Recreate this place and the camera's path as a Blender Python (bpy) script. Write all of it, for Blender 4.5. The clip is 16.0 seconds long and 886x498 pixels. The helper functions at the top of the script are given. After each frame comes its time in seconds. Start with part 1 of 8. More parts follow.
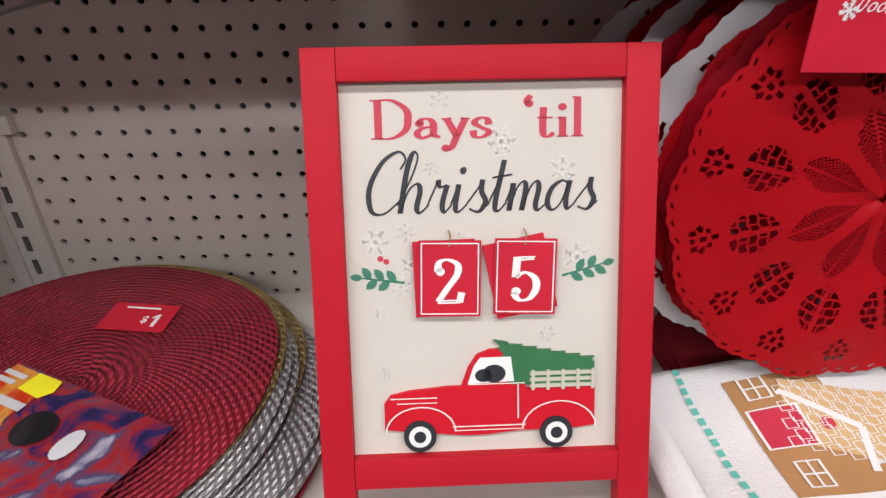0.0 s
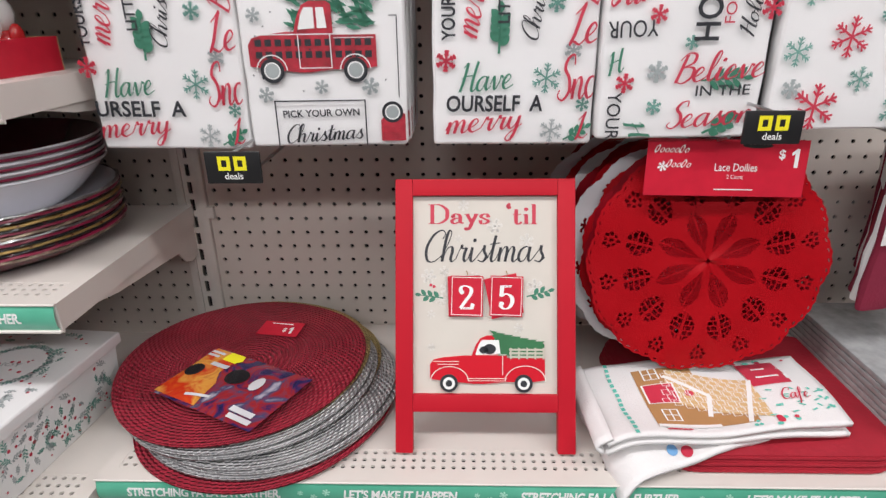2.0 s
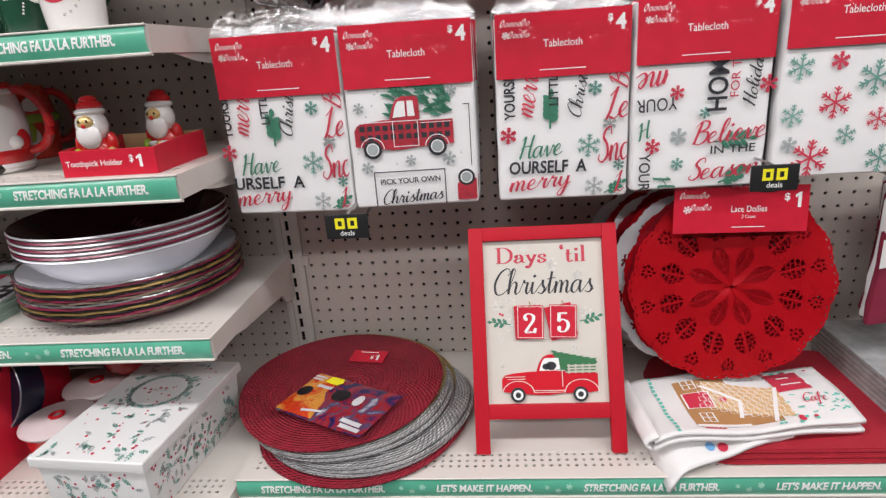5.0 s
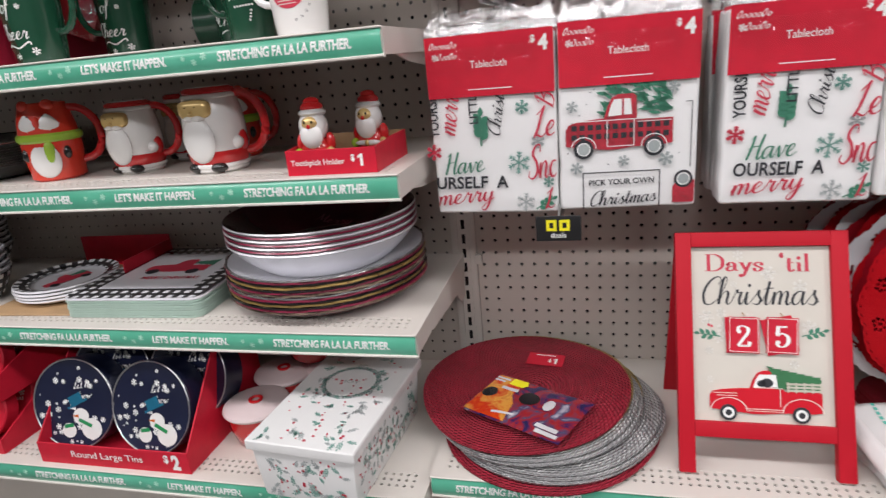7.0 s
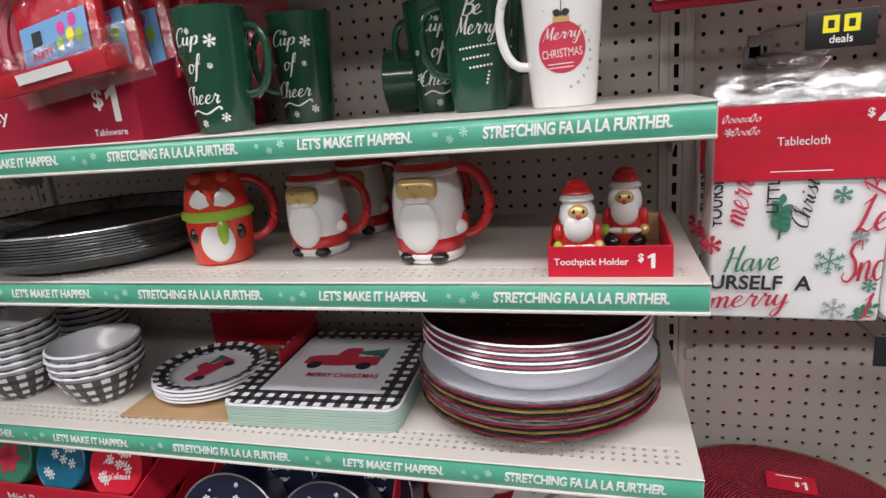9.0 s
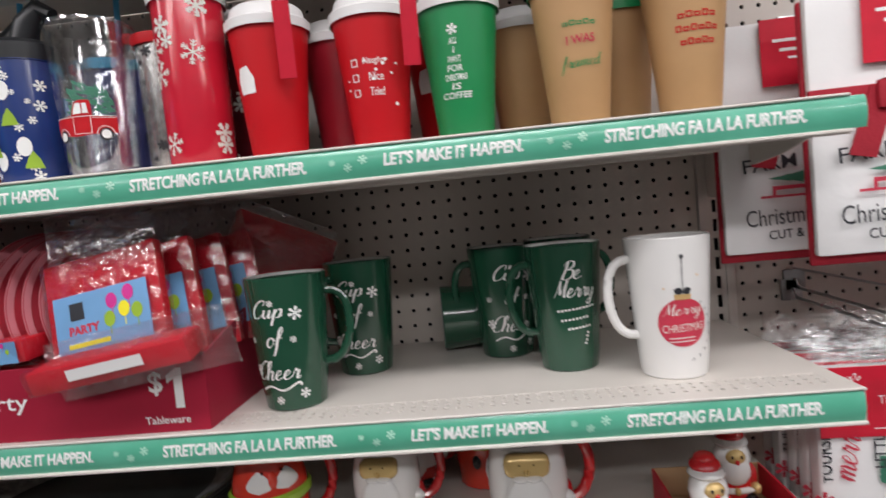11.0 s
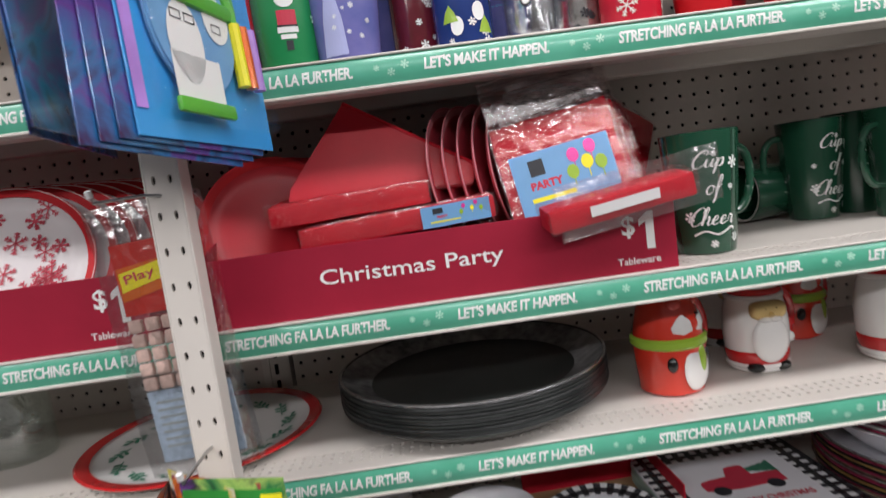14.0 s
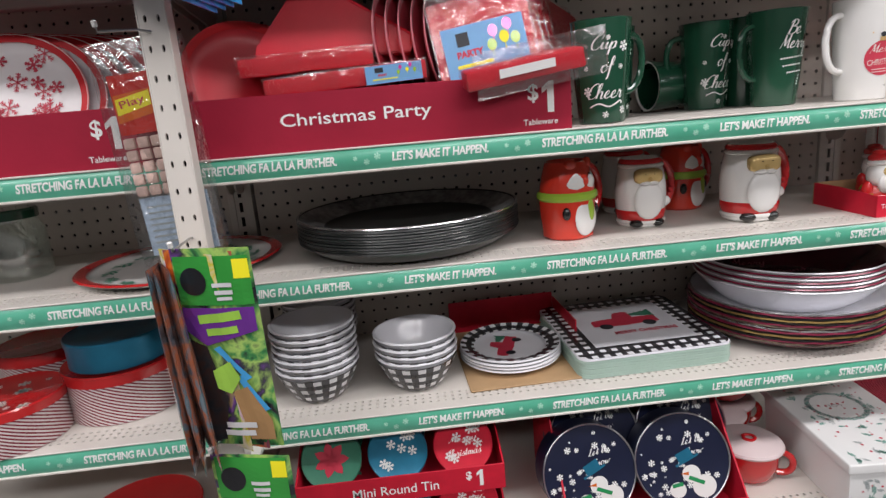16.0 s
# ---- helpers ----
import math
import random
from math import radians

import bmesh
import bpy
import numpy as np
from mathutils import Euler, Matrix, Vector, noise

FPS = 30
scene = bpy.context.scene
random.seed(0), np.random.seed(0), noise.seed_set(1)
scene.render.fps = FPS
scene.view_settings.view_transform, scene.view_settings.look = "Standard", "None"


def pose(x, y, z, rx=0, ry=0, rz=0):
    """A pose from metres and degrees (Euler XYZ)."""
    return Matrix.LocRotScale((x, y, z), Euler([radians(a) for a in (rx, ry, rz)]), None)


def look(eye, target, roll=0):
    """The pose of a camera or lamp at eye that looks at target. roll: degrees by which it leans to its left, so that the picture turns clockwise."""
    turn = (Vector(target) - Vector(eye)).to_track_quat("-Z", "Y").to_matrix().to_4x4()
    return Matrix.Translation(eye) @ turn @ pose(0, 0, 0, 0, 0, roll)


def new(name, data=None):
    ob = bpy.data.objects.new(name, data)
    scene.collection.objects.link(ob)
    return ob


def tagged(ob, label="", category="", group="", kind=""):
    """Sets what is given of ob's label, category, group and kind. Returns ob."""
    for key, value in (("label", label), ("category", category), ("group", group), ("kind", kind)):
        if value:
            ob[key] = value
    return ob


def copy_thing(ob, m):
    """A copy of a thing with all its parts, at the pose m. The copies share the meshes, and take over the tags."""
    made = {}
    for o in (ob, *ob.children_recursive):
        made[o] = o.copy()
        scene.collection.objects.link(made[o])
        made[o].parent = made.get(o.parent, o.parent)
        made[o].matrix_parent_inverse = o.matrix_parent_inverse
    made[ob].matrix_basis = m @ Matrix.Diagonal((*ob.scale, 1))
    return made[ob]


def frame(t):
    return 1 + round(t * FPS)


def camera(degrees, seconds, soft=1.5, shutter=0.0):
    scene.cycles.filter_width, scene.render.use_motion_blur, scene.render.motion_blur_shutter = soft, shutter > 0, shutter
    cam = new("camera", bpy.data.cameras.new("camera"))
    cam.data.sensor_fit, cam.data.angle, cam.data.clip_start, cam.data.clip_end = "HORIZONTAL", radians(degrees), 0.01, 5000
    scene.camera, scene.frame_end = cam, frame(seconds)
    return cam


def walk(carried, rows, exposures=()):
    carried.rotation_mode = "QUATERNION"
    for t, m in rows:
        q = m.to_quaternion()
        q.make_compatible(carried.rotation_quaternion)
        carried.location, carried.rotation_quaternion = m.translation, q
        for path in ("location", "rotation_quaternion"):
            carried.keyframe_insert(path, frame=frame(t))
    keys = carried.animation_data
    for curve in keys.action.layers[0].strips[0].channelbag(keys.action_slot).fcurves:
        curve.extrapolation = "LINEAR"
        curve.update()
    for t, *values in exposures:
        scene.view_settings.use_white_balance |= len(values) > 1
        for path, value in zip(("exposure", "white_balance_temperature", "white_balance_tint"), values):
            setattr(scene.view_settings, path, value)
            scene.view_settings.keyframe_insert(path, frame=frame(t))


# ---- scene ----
cam = camera(73.4, 16.0, soft=1.35, shutter=0.25)
PATH = [
    (0, (0.447, -0.604, 1.234), (0.512, 1.115, 0.214), -0.5),
    (0.5, (0.442, -0.681, 1.267), (0.53, 1.069, 0.304), -0.2),
    (1, (0.45, -0.775, 1.295), (0.463, 1.013, 0.4), -0.7),
    (1.5, (0.439, -0.878, 1.33), (0.43, 0.942, 0.5), -0.6),
    (2, (0.458, -0.959, 1.355), (0.394, 0.896, 0.609), -0.8),
    (2.5, (0.438, -0.996, 1.374), (0.316, 0.893, 0.73), -1.5),
    (3, (0.379, -1.024, 1.408), (0.149, 0.885, 0.859), -2.8),
    (3.5, (0.345, -1.054, 1.422), (0.131, 0.872, 0.926), -2.8),
    (4, (0.381, -1.082, 1.422), (0.23, 0.843, 0.901), -3.4),
    (4.2, (0.413, -1.093, 1.422), (0.259, 0.823, 0.869), -3.6),
    (6.3, (0.407, -1.139, 1.433), (0.111, 0.729, 0.783), -4.2),
    (6.5, (0.364, -1.134, 1.437), (-0.003, 0.723, 0.791), -4.5),
    (7, (0.245, -1.127, 1.438), (-0.23, 0.715, 0.821), -5.3),
    (7.5, (0.136, -1.083, 1.465), (-0.402, 0.76, 0.906), -5.5),
    (8, (0.055, -1.021, 1.473), (-0.559, 0.815, 0.969), -5.4),
    (8.2, (0.033, -1.004, 1.483), (-0.609, 0.816, 0.959), -4.9),
    (10.3, (-0.305, -1.04, 1.567), (-0.547, 0.922, 1.265), -4.4),
    (10.5, (-0.283, -1.028, 1.589), (-0.544, 0.944, 1.385), -4.5),
    (11, (-0.357, -0.979, 1.69), (-0.518, 1.011, 1.574), -5.5),
    (11.5, (-0.534, -0.948, 1.71), (-0.749, 1.039, 1.625), -6.3),
    (12, (-0.661, -0.98, 1.721), (-0.934, 0.999, 1.613), -7.2),
    (12.5, (-0.787, -1.026, 1.699), (-1.006, 0.958, 1.578), -7.5),
    (13, (-0.886, -1.027, 1.687), (-1.014, 0.964, 1.553), -7.6),
    (13.5, (-0.939, -0.976, 1.669), (-0.989, 1.018, 1.516), -7.7),
    (14, (-0.976, -1.058, 1.616), (-0.925, 0.93, 1.399), -7.8),
    (14.5, (-1.02, -1.194, 1.573), (-0.883, 0.771, 1.229), -8.9),
    (15, (-1.004, -1.254, 1.558), (-0.826, 0.701, 1.176), -9.4),
    (15.5, (-0.953, -1.275, 1.548), (-0.777, 0.67, 1.117), -7.1),
    (16, (-0.944, -1.251, 1.531), (-0.822, 0.689, 1.058), -4.8),
]
walk(cam, [(t, look(eye, target, roll)) for t, eye, target, roll in PATH],
     [(0, 0.05), (3, 0.02), (8, -0.04), (10.3, -0.08), (11, -0.2), (12, -0.13), (13.5, -0.07), (14.5, -0.04), (16, -0.04)])

# ---- light: store ceiling tubes over the aisle ----
world = bpy.data.worlds.new("store_air")
world.use_nodes = True
world.node_tree.nodes["Background"].inputs[0].default_value = (0.9, 0.95, 1.0, 1)
world.node_tree.nodes["Background"].inputs[1].default_value = 0.1
scene.world = world
scene.view_settings.exposure = 0.0


def area_lamp(name, x, y, z, sx, sy, watts, colour=(1.0, 0.965, 0.985)):
    data = bpy.data.lights.new(name, "AREA")
    data.shape, data.size, data.size_y, data.energy, data.color = "RECTANGLE", sx, sy, watts, colour
    ob = new(name, data)
    ob.matrix_world = pose(x, y, z)
    return ob


for lx in (-2.6, 0.0, 2.6):
    area_lamp("ceiling_tube_light", lx, -1.3, 2.96, 2.2, 0.3, 35)
    area_lamp("ceiling_tube_light", lx, -3.1, 2.96, 2.2, 0.3, 49)


# ---- helpers for materials ----
def material(name, colour, rough=0.5, metal=0.0, var=0.1, scale=30.0, bump=0.0, bump_scale=250.0, coat=0.0, colour2=None, spec=0.5):
    m = bpy.data.materials.new(name)
    m.use_nodes = True
    nt = m.node_tree
    b = nt.nodes["Principled BSDF"]
    b.inputs["Roughness"].default_value, b.inputs["Metallic"].default_value = rough, metal
    b.inputs["Coat Weight"].default_value = coat
    b.inputs["Specular IOR Level"].default_value = spec
    b.inputs["Coat Roughness"].default_value = 0.12
    geo = nt.nodes.new("ShaderNodeTexCoord")
    n1 = nt.nodes.new("ShaderNodeTexNoise")
    n1.inputs["Scale"].default_value, n1.inputs["Detail"].default_value = scale, 5
    nt.links.new(geo.outputs["Object"], n1.inputs["Vector"])
    n2 = nt.nodes.new("ShaderNodeTexNoise")
    n2.inputs["Scale"].default_value, n2.inputs["Detail"].default_value = scale * 0.13, 2
    nt.links.new(geo.outputs["Object"], n2.inputs["Vector"])
    add = nt.nodes.new("ShaderNodeMath")
    add.operation = "ADD"
    nt.links.new(n1.outputs["Fac"], add.inputs[0])
    nt.links.new(n2.outputs["Fac"], add.inputs[1])
    ramp = nt.nodes.new("ShaderNodeMapRange")
    ramp.inputs["From Min"].default_value, ramp.inputs["From Max"].default_value = 0.6, 1.4
    nt.links.new(add.outputs[0], ramp.inputs["Value"])
    mix = nt.nodes.new("ShaderNodeMix")
    mix.data_type = "RGBA"
    lo = [max(0.0, c * (1 - var)) for c in colour]
    hi = colour2 or [min(0.95, c * (1 + var)) for c in colour]
    mix.inputs[6].default_value, mix.inputs[7].default_value = (*lo, 1), (*hi, 1)
    nt.links.new(ramp.outputs[0], mix.inputs[0])
    nt.links.new(mix.outputs[2], b.inputs["Base Color"])
    if bump:
        n3 = nt.nodes.new("ShaderNodeTexNoise")
        n3.inputs["Scale"].default_value, n3.inputs["Detail"].default_value = bump_scale, 4
        nt.links.new(geo.outputs["Object"], n3.inputs["Vector"])
        bp = nt.nodes.new("ShaderNodeBump")
        bp.inputs["Strength"].default_value, bp.inputs["Distance"].default_value = bump, 0.002
        nt.links.new(n3.outputs["Fac"], bp.inputs["Height"])
        nt.links.new(bp.outputs[0], b.inputs["Normal"])
    return m


def film_plastic(name, clear=0.86, rough=0.08, tint=(1, 1, 1), crinkle=0.5):
    """Thin clear wrapping film: mostly see-through with a crinkled gloss."""
    m = bpy.data.materials.new(name)
    m.use_nodes = True
    nt = m.node_tree
    nt.nodes.remove(nt.nodes["Principled BSDF"])
    t = nt.nodes.new("ShaderNodeBsdfTransparent")
    t.inputs[0].default_value = (*tint, 1)
    g = nt.nodes.new("ShaderNodeBsdfGlossy")
    g.inputs["Roughness"].default_value = rough
    g.inputs[0].default_value = (0.95, 0.95, 0.95, 1)
    co = nt.nodes.new("ShaderNodeTexCoord")
    n = nt.nodes.new("ShaderNodeTexNoise")
    n.inputs["Scale"].default_value, n.inputs["Detail"].default_value = 38, 3
    nt.links.new(co.outputs["Object"], n.inputs["Vector"])
    bp = nt.nodes.new("ShaderNodeBump")
    bp.inputs["Strength"].default_value, bp.inputs["Distance"].default_value = crinkle, 0.01
    nt.links.new(n.outputs["Fac"], bp.inputs["Height"])
    nt.links.new(bp.outputs[0], g.inputs["Normal"])
    mx = nt.nodes.new("ShaderNodeMixShader")
    mx.inputs[0].default_value = 1 - clear
    nt.links.new(t.outputs[0], mx.inputs[1])
    nt.links.new(g.outputs[0], mx.inputs[2])
    nt.links.new(mx.outputs[0], nt.nodes["Material Output"].inputs[0])
    return m


def picture_foil(name, colours, scale=22.0):
    """Glossy foil with a blurred many-coloured picture."""
    m = material(name, colours[0], 0.2, metal=0.1, coat=0.6)
    nt = m.node_tree
    co = nt.nodes.new("ShaderNodeTexCoord")
    n = nt.nodes.new("ShaderNodeTexNoise")
    n.inputs["Scale"].default_value, n.inputs["Detail"].default_value, n.inputs["Distortion"].default_value = scale, 6.0, 1.1
    nt.links.new(co.outputs["Object"], n.inputs["Vector"])
    r = nt.nodes.new("ShaderNodeValToRGB")
    k = len(colours)
    while len(r.color_ramp.elements) < k:
        r.color_ramp.elements.new(0.5)
    for i, (e, c) in enumerate(zip(r.color_ramp.elements, colours)):
        e.position, e.color = 0.28 + 0.44 * i / (k - 1), (*c, 1)
    nt.links.new(n.outputs["Fac"], r.inputs[0])
    nt.links.new(r.outputs[0], nt.nodes["Principled BSDF"].inputs["Base Color"])
    return m


def uv_pattern(m, build):
    """Lets build(nt, u, v) make the base colour of m out of the mesh's UVs."""
    nt = m.node_tree
    uv = nt.nodes.new("ShaderNodeUVMap")
    sep = nt.nodes.new("ShaderNodeSeparateXYZ")
    nt.links.new(uv.outputs[0], sep.inputs[0])
    out = build(nt, sep.outputs[0], sep.outputs[1])
    nt.links.new(out, nt.nodes["Principled BSDF"].inputs["Base Color"])
    return m


def math_node(nt, op, a, b=None):
    n = nt.nodes.new("ShaderNodeMath")
    n.operation = op
    for k, v in enumerate((a, b)):
        if v is None:
            continue
        if isinstance(v, (int, float)):
            n.inputs[k].default_value = v
        else:
            nt.links.new(v, n.inputs[k])
    return n.outputs[0]


def ramp_node(nt, fac, stops):
    r = nt.nodes.new("ShaderNodeValToRGB")
    r.color_ramp.interpolation = "CONSTANT"
    while len(r.color_ramp.elements) < len(stops):
        r.color_ramp.elements.new(0.5)
    for e, (p, c) in zip(r.color_ramp.elements, stops):
        e.position, e.color = p, (*c, 1)
    nt.links.new(fac, r.inputs[0])
    return r.outputs[0]


def plaid(nu, nv, c0=(0.78, 0.78, 0.8), c1=(0.05, 0.05, 0.056), c2=(0.012, 0.012, 0.014)):
    def build(nt, u, v):
        a = math_node(nt, "GREATER_THAN", math_node(nt, "FRACT", math_node(nt, "MULTIPLY", u, nu)), 0.5)
        b = math_node(nt, "GREATER_THAN", math_node(nt, "FRACT", math_node(nt, "MULTIPLY", v, nv)), 0.5)
        s = math_node(nt, "MULTIPLY", math_node(nt, "ADD", a, b), 0.4)
        return ramp_node(nt, s, [(0.0, c0), (0.3, c1), (0.7, c2)])
    return build


def stripes(k, slant, c0, c1, width=0.5):
    def build(nt, u, v):
        x = math_node(nt, "ADD", math_node(nt, "MULTIPLY", u, k), math_node(nt, "MULTIPLY", v, slant))
        f = math_node(nt, "GREATER_THAN", math_node(nt, "FRACT", x), width)
        return ramp_node(nt, f, [(0.0, c0), (0.5, c1)])
    return build


WHITE_STEEL = material("cream_powder_coated_steel", (0.66, 0.62, 0.57), 0.42, var=0.05, scale=14, bump=0.05, bump_scale=700)
PEG_STEEL = material("cream_pegboard", (0.60, 0.545, 0.49), 0.5, var=0.05, scale=10, bump=0.06, bump_scale=600)
# near black that paints the shade inside gaps, slots and holes
HOLE_SHADE = material("painted_hole_shade", (0.012, 0.011, 0.01), 0.8)
FLOOR_TILE = material("grey_vinyl_floor", (0.14, 0.137, 0.133), 0.3, var=0.12, scale=8)
CEILING = material("white_ceiling_tile", (0.78, 0.78, 0.76), 0.85, var=0.05, scale=60, bump=0.2)
# kept dark so that the closing walls bounce little light
WALL = material("dim_closing_wall", (0.13, 0.129, 0.127), 0.8, var=0.05, scale=5)
GREEN_STRIP = material("green_printed_strip", (0.075, 0.42, 0.265), 0.28, var=0.18, scale=26, coat=0.5, colour2=(0.13, 0.49, 0.34), bump=0.12, bump_scale=14)
PRINT_WHITE = material("white_print", (0.82, 0.83, 0.81), 0.5, var=0.03)
PRINT_PALE = material("pale_green_sparkle_print", (0.42, 0.72, 0.58), 0.5, var=0.1)
PRINT_BLACK = material("black_print", (0.022, 0.024, 0.03), 0.5, var=0.2)
PRINT_RED = material("red_print", (0.55, 0.035, 0.07), 0.5, var=0.12)
PRINT_GREEN = material("dark_green_print", (0.045, 0.20, 0.125), 0.5, var=0.2)
PRINT_GREY = material("grey_print", (0.36, 0.40, 0.40), 0.5, var=0.15)
PRINT_YELLOW = material("yellow_print", (0.86, 0.78, 0.02), 0.45, var=0.04)
CARD_RED = material("red_printed_card", (0.55, 0.014, 0.036), 0.45, var=0.14, scale=45, spec=0.25)
CARD_CRIMSON = material("crimson_cardboard", (0.33, 0.012, 0.036), 0.55, var=0.1, scale=20, spec=0.25, bump=0.1, bump_scale=120)
KRAFT = material("kraft_cardboard", (0.42, 0.27, 0.14), 0.75, var=0.1, scale=30, bump=0.2)
WHITE_CLOTH = material("white_polyester_cloth", (0.82, 0.815, 0.81), 0.75, var=0.035, scale=25, bump=0.35, bump_scale=55)
CLEAR = film_plastic("clear_wrap", 0.965, 0.05)
CLEAR_THICK = film_plastic("clear_hanger_plastic", 0.72, 0.12)
BAG_TOP = film_plastic("crumpled_bag_top", 0.84, 0.26, (0.97, 0.97, 0.97), 0.7)
WIRE = material("zinc_wire", (0.42, 0.42, 0.42), 0.3, metal=1.0)


# ---- helpers for shapes ----
def part(name, bm, mat, parent=None, label="", sharp=35):
    """Links a bmesh, or a pair of vertices and faces, as one mesh object under parent."""
    me = bpy.data.meshes.new(name)
    if isinstance(bm, bmesh.types.BMesh):
        bm.to_mesh(me)
        bm.free()
    else:
        me.from_pydata(bm[0], [], bm[1])
        if len(bm) > 2:
            lay = me.uv_layers.new(name="UVMap")
            for poly in me.polygons:
                for li in poly.loop_indices:
                    lay.data[li].uv = bm[2][me.loops[li].vertex_index]
    for mm in (mat if isinstance(mat, (list, tuple)) else (mat,)):
        me.materials.append(mm)
    if sharp:
        me.shade_smooth()
        me.set_sharp_from_angle(angle=radians(sharp))
    ob = new(name, me)
    if parent:
        ob.parent = parent
    if label:
        ob["label"] = label
    return ob


def thing(name, m, label, category, group=""):
    ob = new(name)
    ob.empty_display_size = 0.02
    ob.matrix_world = m
    return tagged(ob, label, category, group)


def box(x0, x1, y0, y1, z0, z1, bevel=0.0, seg=2, bm=None):
    fresh = bmesh.new()
    bmesh.ops.create_cube(fresh, size=1, matrix=Matrix.Translation(((x0 + x1) / 2, (y0 + y1) / 2, (z0 + z1) / 2)) @ Matrix.Diagonal((x1 - x0, y1 - y0, z1 - z0, 1)))
    if bevel:
        bmesh.ops.bevel(fresh, geom=fresh.edges[:], offset=bevel, segments=seg, affect="EDGES", profile=0.6)
    if bm is None:
        return fresh
    me = bpy.data.meshes.new("tmp")
    fresh.to_mesh(me)
    fresh.free()
    bm.from_mesh(me)
    bpy.data.meshes.remove(me)
    return bm


def lathe(profile, n=40, squash=1.0, wave=None):
    """Turns (r, z) points round the z axis, with UVs round and along."""
    vs, fs, uvs = [], [], []
    length = [0.0]
    for (r0, z0), (r1, z1) in zip(profile, profile[1:]):
        length.append(length[-1] + math.hypot(r1 - r0, z1 - z0))
    for k, (r, z) in enumerate(profile):
        for i in range(n + 1):
            a = 2 * math.pi * i / n
            rr, zz = (r, z) if wave is None else wave(r, z, a)
            vs.append((rr * math.cos(a), rr * squash * math.sin(a), zz))
            uvs.append((i / n, length[k]))
    w = n + 1
    for k in range(len(profile) - 1):
        for i in range(n):
            fs.append((k * w + i, k * w + i + 1, (k + 1) * w + i + 1, (k + 1) * w + i))
    return vs, fs, uvs


def tube(points, r, n=8, closed=False):
    pts = [Vector(p) for p in points]
    bm = bmesh.new()
    rings = []
    up = Vector((0.13, 0.21, 0.97))
    count = len(pts)
    for k, p in enumerate(pts):
        if closed:
            d = pts[(k + 1) % count] - pts[k - 1]
        else:
            d = pts[min(k + 1, count - 1)] - pts[max(k - 1, 0)]
        d.normalize()
        a = d.cross(up).normalized()
        b = d.cross(a)
        rr = r[k] if isinstance(r, (list, tuple)) else r
        rings.append([bm.verts.new(p + rr * (math.cos(2 * math.pi * i / n) * a + math.sin(2 * math.pi * i / n) * b)) for i in range(n)])
    for k in range(count if closed else count - 1):
        q, w = rings[k], rings[(k + 1) % count]
        for i in range(n):
            bm.faces.new((q[i], q[(i + 1) % n], w[(i + 1) % n], w[i]))
    if not closed:
        bm.faces.new(rings[0][::-1])
        bm.faces.new(rings[-1])
    bmesh.ops.recalc_face_normals(bm, faces=bm.faces[:])
    return bm


def slab(outline, z0, z1, bevel=0.0, bm=None):
    """A flat piece with that outline (x, y), between two heights."""
    fresh = bmesh.new()
    f = fresh.faces.new([fresh.verts.new((x, y, z0)) for x, y in outline])
    r = bmesh.ops.extrude_face_region(fresh, geom=[f])
    bmesh.ops.translate(fresh, vec=(0, 0, z1 - z0), verts=[v for v in r["geom"] if isinstance(v, bmesh.types.BMVert)])
    bmesh.ops.recalc_face_normals(fresh, faces=fresh.faces[:])
    if bevel:
        bmesh.ops.bevel(fresh, geom=[e for e in fresh.edges if e.is_manifold and e.calc_face_angle(0) > 0.7], offset=bevel, segments=2, affect="EDGES")
    return fresh


def circle(r, n=24, cx=0.0, cy=0.0, sy=1.0):
    return [(cx + r * math.cos(2 * math.pi * i / n), cy + r * sy * math.sin(2 * math.pi * i / n)) for i in range(n)]


def perforated(nx, nz, pitch, r, u0, v0, mapping, depth=0.0, seg=8, skip=lambda i, j: False):
    """A sheet of nx by nz square cells with a round hole through each; mapping(u, v, d) gives the place."""
    vs, fs = [], []
    for j in range(nz):
        for i in range(nx):
            cu, cv, h = u0 + (i + 0.5) * pitch, v0 + (j + 0.5) * pitch, pitch / 2
            b = len(vs)
            outer = [(h, 0), (h, h), (0, h), (-h, h), (-h, 0), (-h, -h), (0, -h), (h, -h)]
            vs += [mapping(cu + x, cv + y, 0) for x, y in outer]
            if skip(i, j):
                fs.append(tuple(b + k for k in range(8)))
                continue
            ring = [(r * math.cos(math.pi * k / 4), r * math.sin(math.pi * k / 4)) for k in range(8)]
            vs += [mapping(cu + x, cv + y, 0) for x, y in ring]
            vs += [mapping(cu + x, cv + y, depth) for x, y in ring]
            for k in range(8):
                k1 = (k + 1) % 8
                fs.append((b + k, b + k1, b + 8 + k1, b + 8 + k))
                fs.append((b + 8 + k, b + 8 + k1, b + 16 + k1, b + 16 + k))
    return vs, fs


# ---- helpers for print: flat shapes in (u, v), laid on a surface by a mapping ----
TEXTS = {}


SCRIPT, SERIF = {}, {}


def glyph(face, ch, advance, *strokes, dots=()):
    face[ch] = (advance, strokes, dots)


def spline(points, steps=6):
    """A smooth line through the points."""
    pts = [points[0]] + list(points) + [points[-1]]
    out = []
    for a, b, c, d in zip(pts, pts[1:], pts[2:], pts[3:]):
        for k in range(steps):
            t = k / steps
            out.append(tuple(0.5 * (2 * q + (r - p) * t + (2 * p - 5 * q + 4 * r - w) * t * t + (3 * q - p - 3 * r + w) * t ** 3) for p, q, r, w in zip(a, b, c, d)))
    return out + [points[-1]]


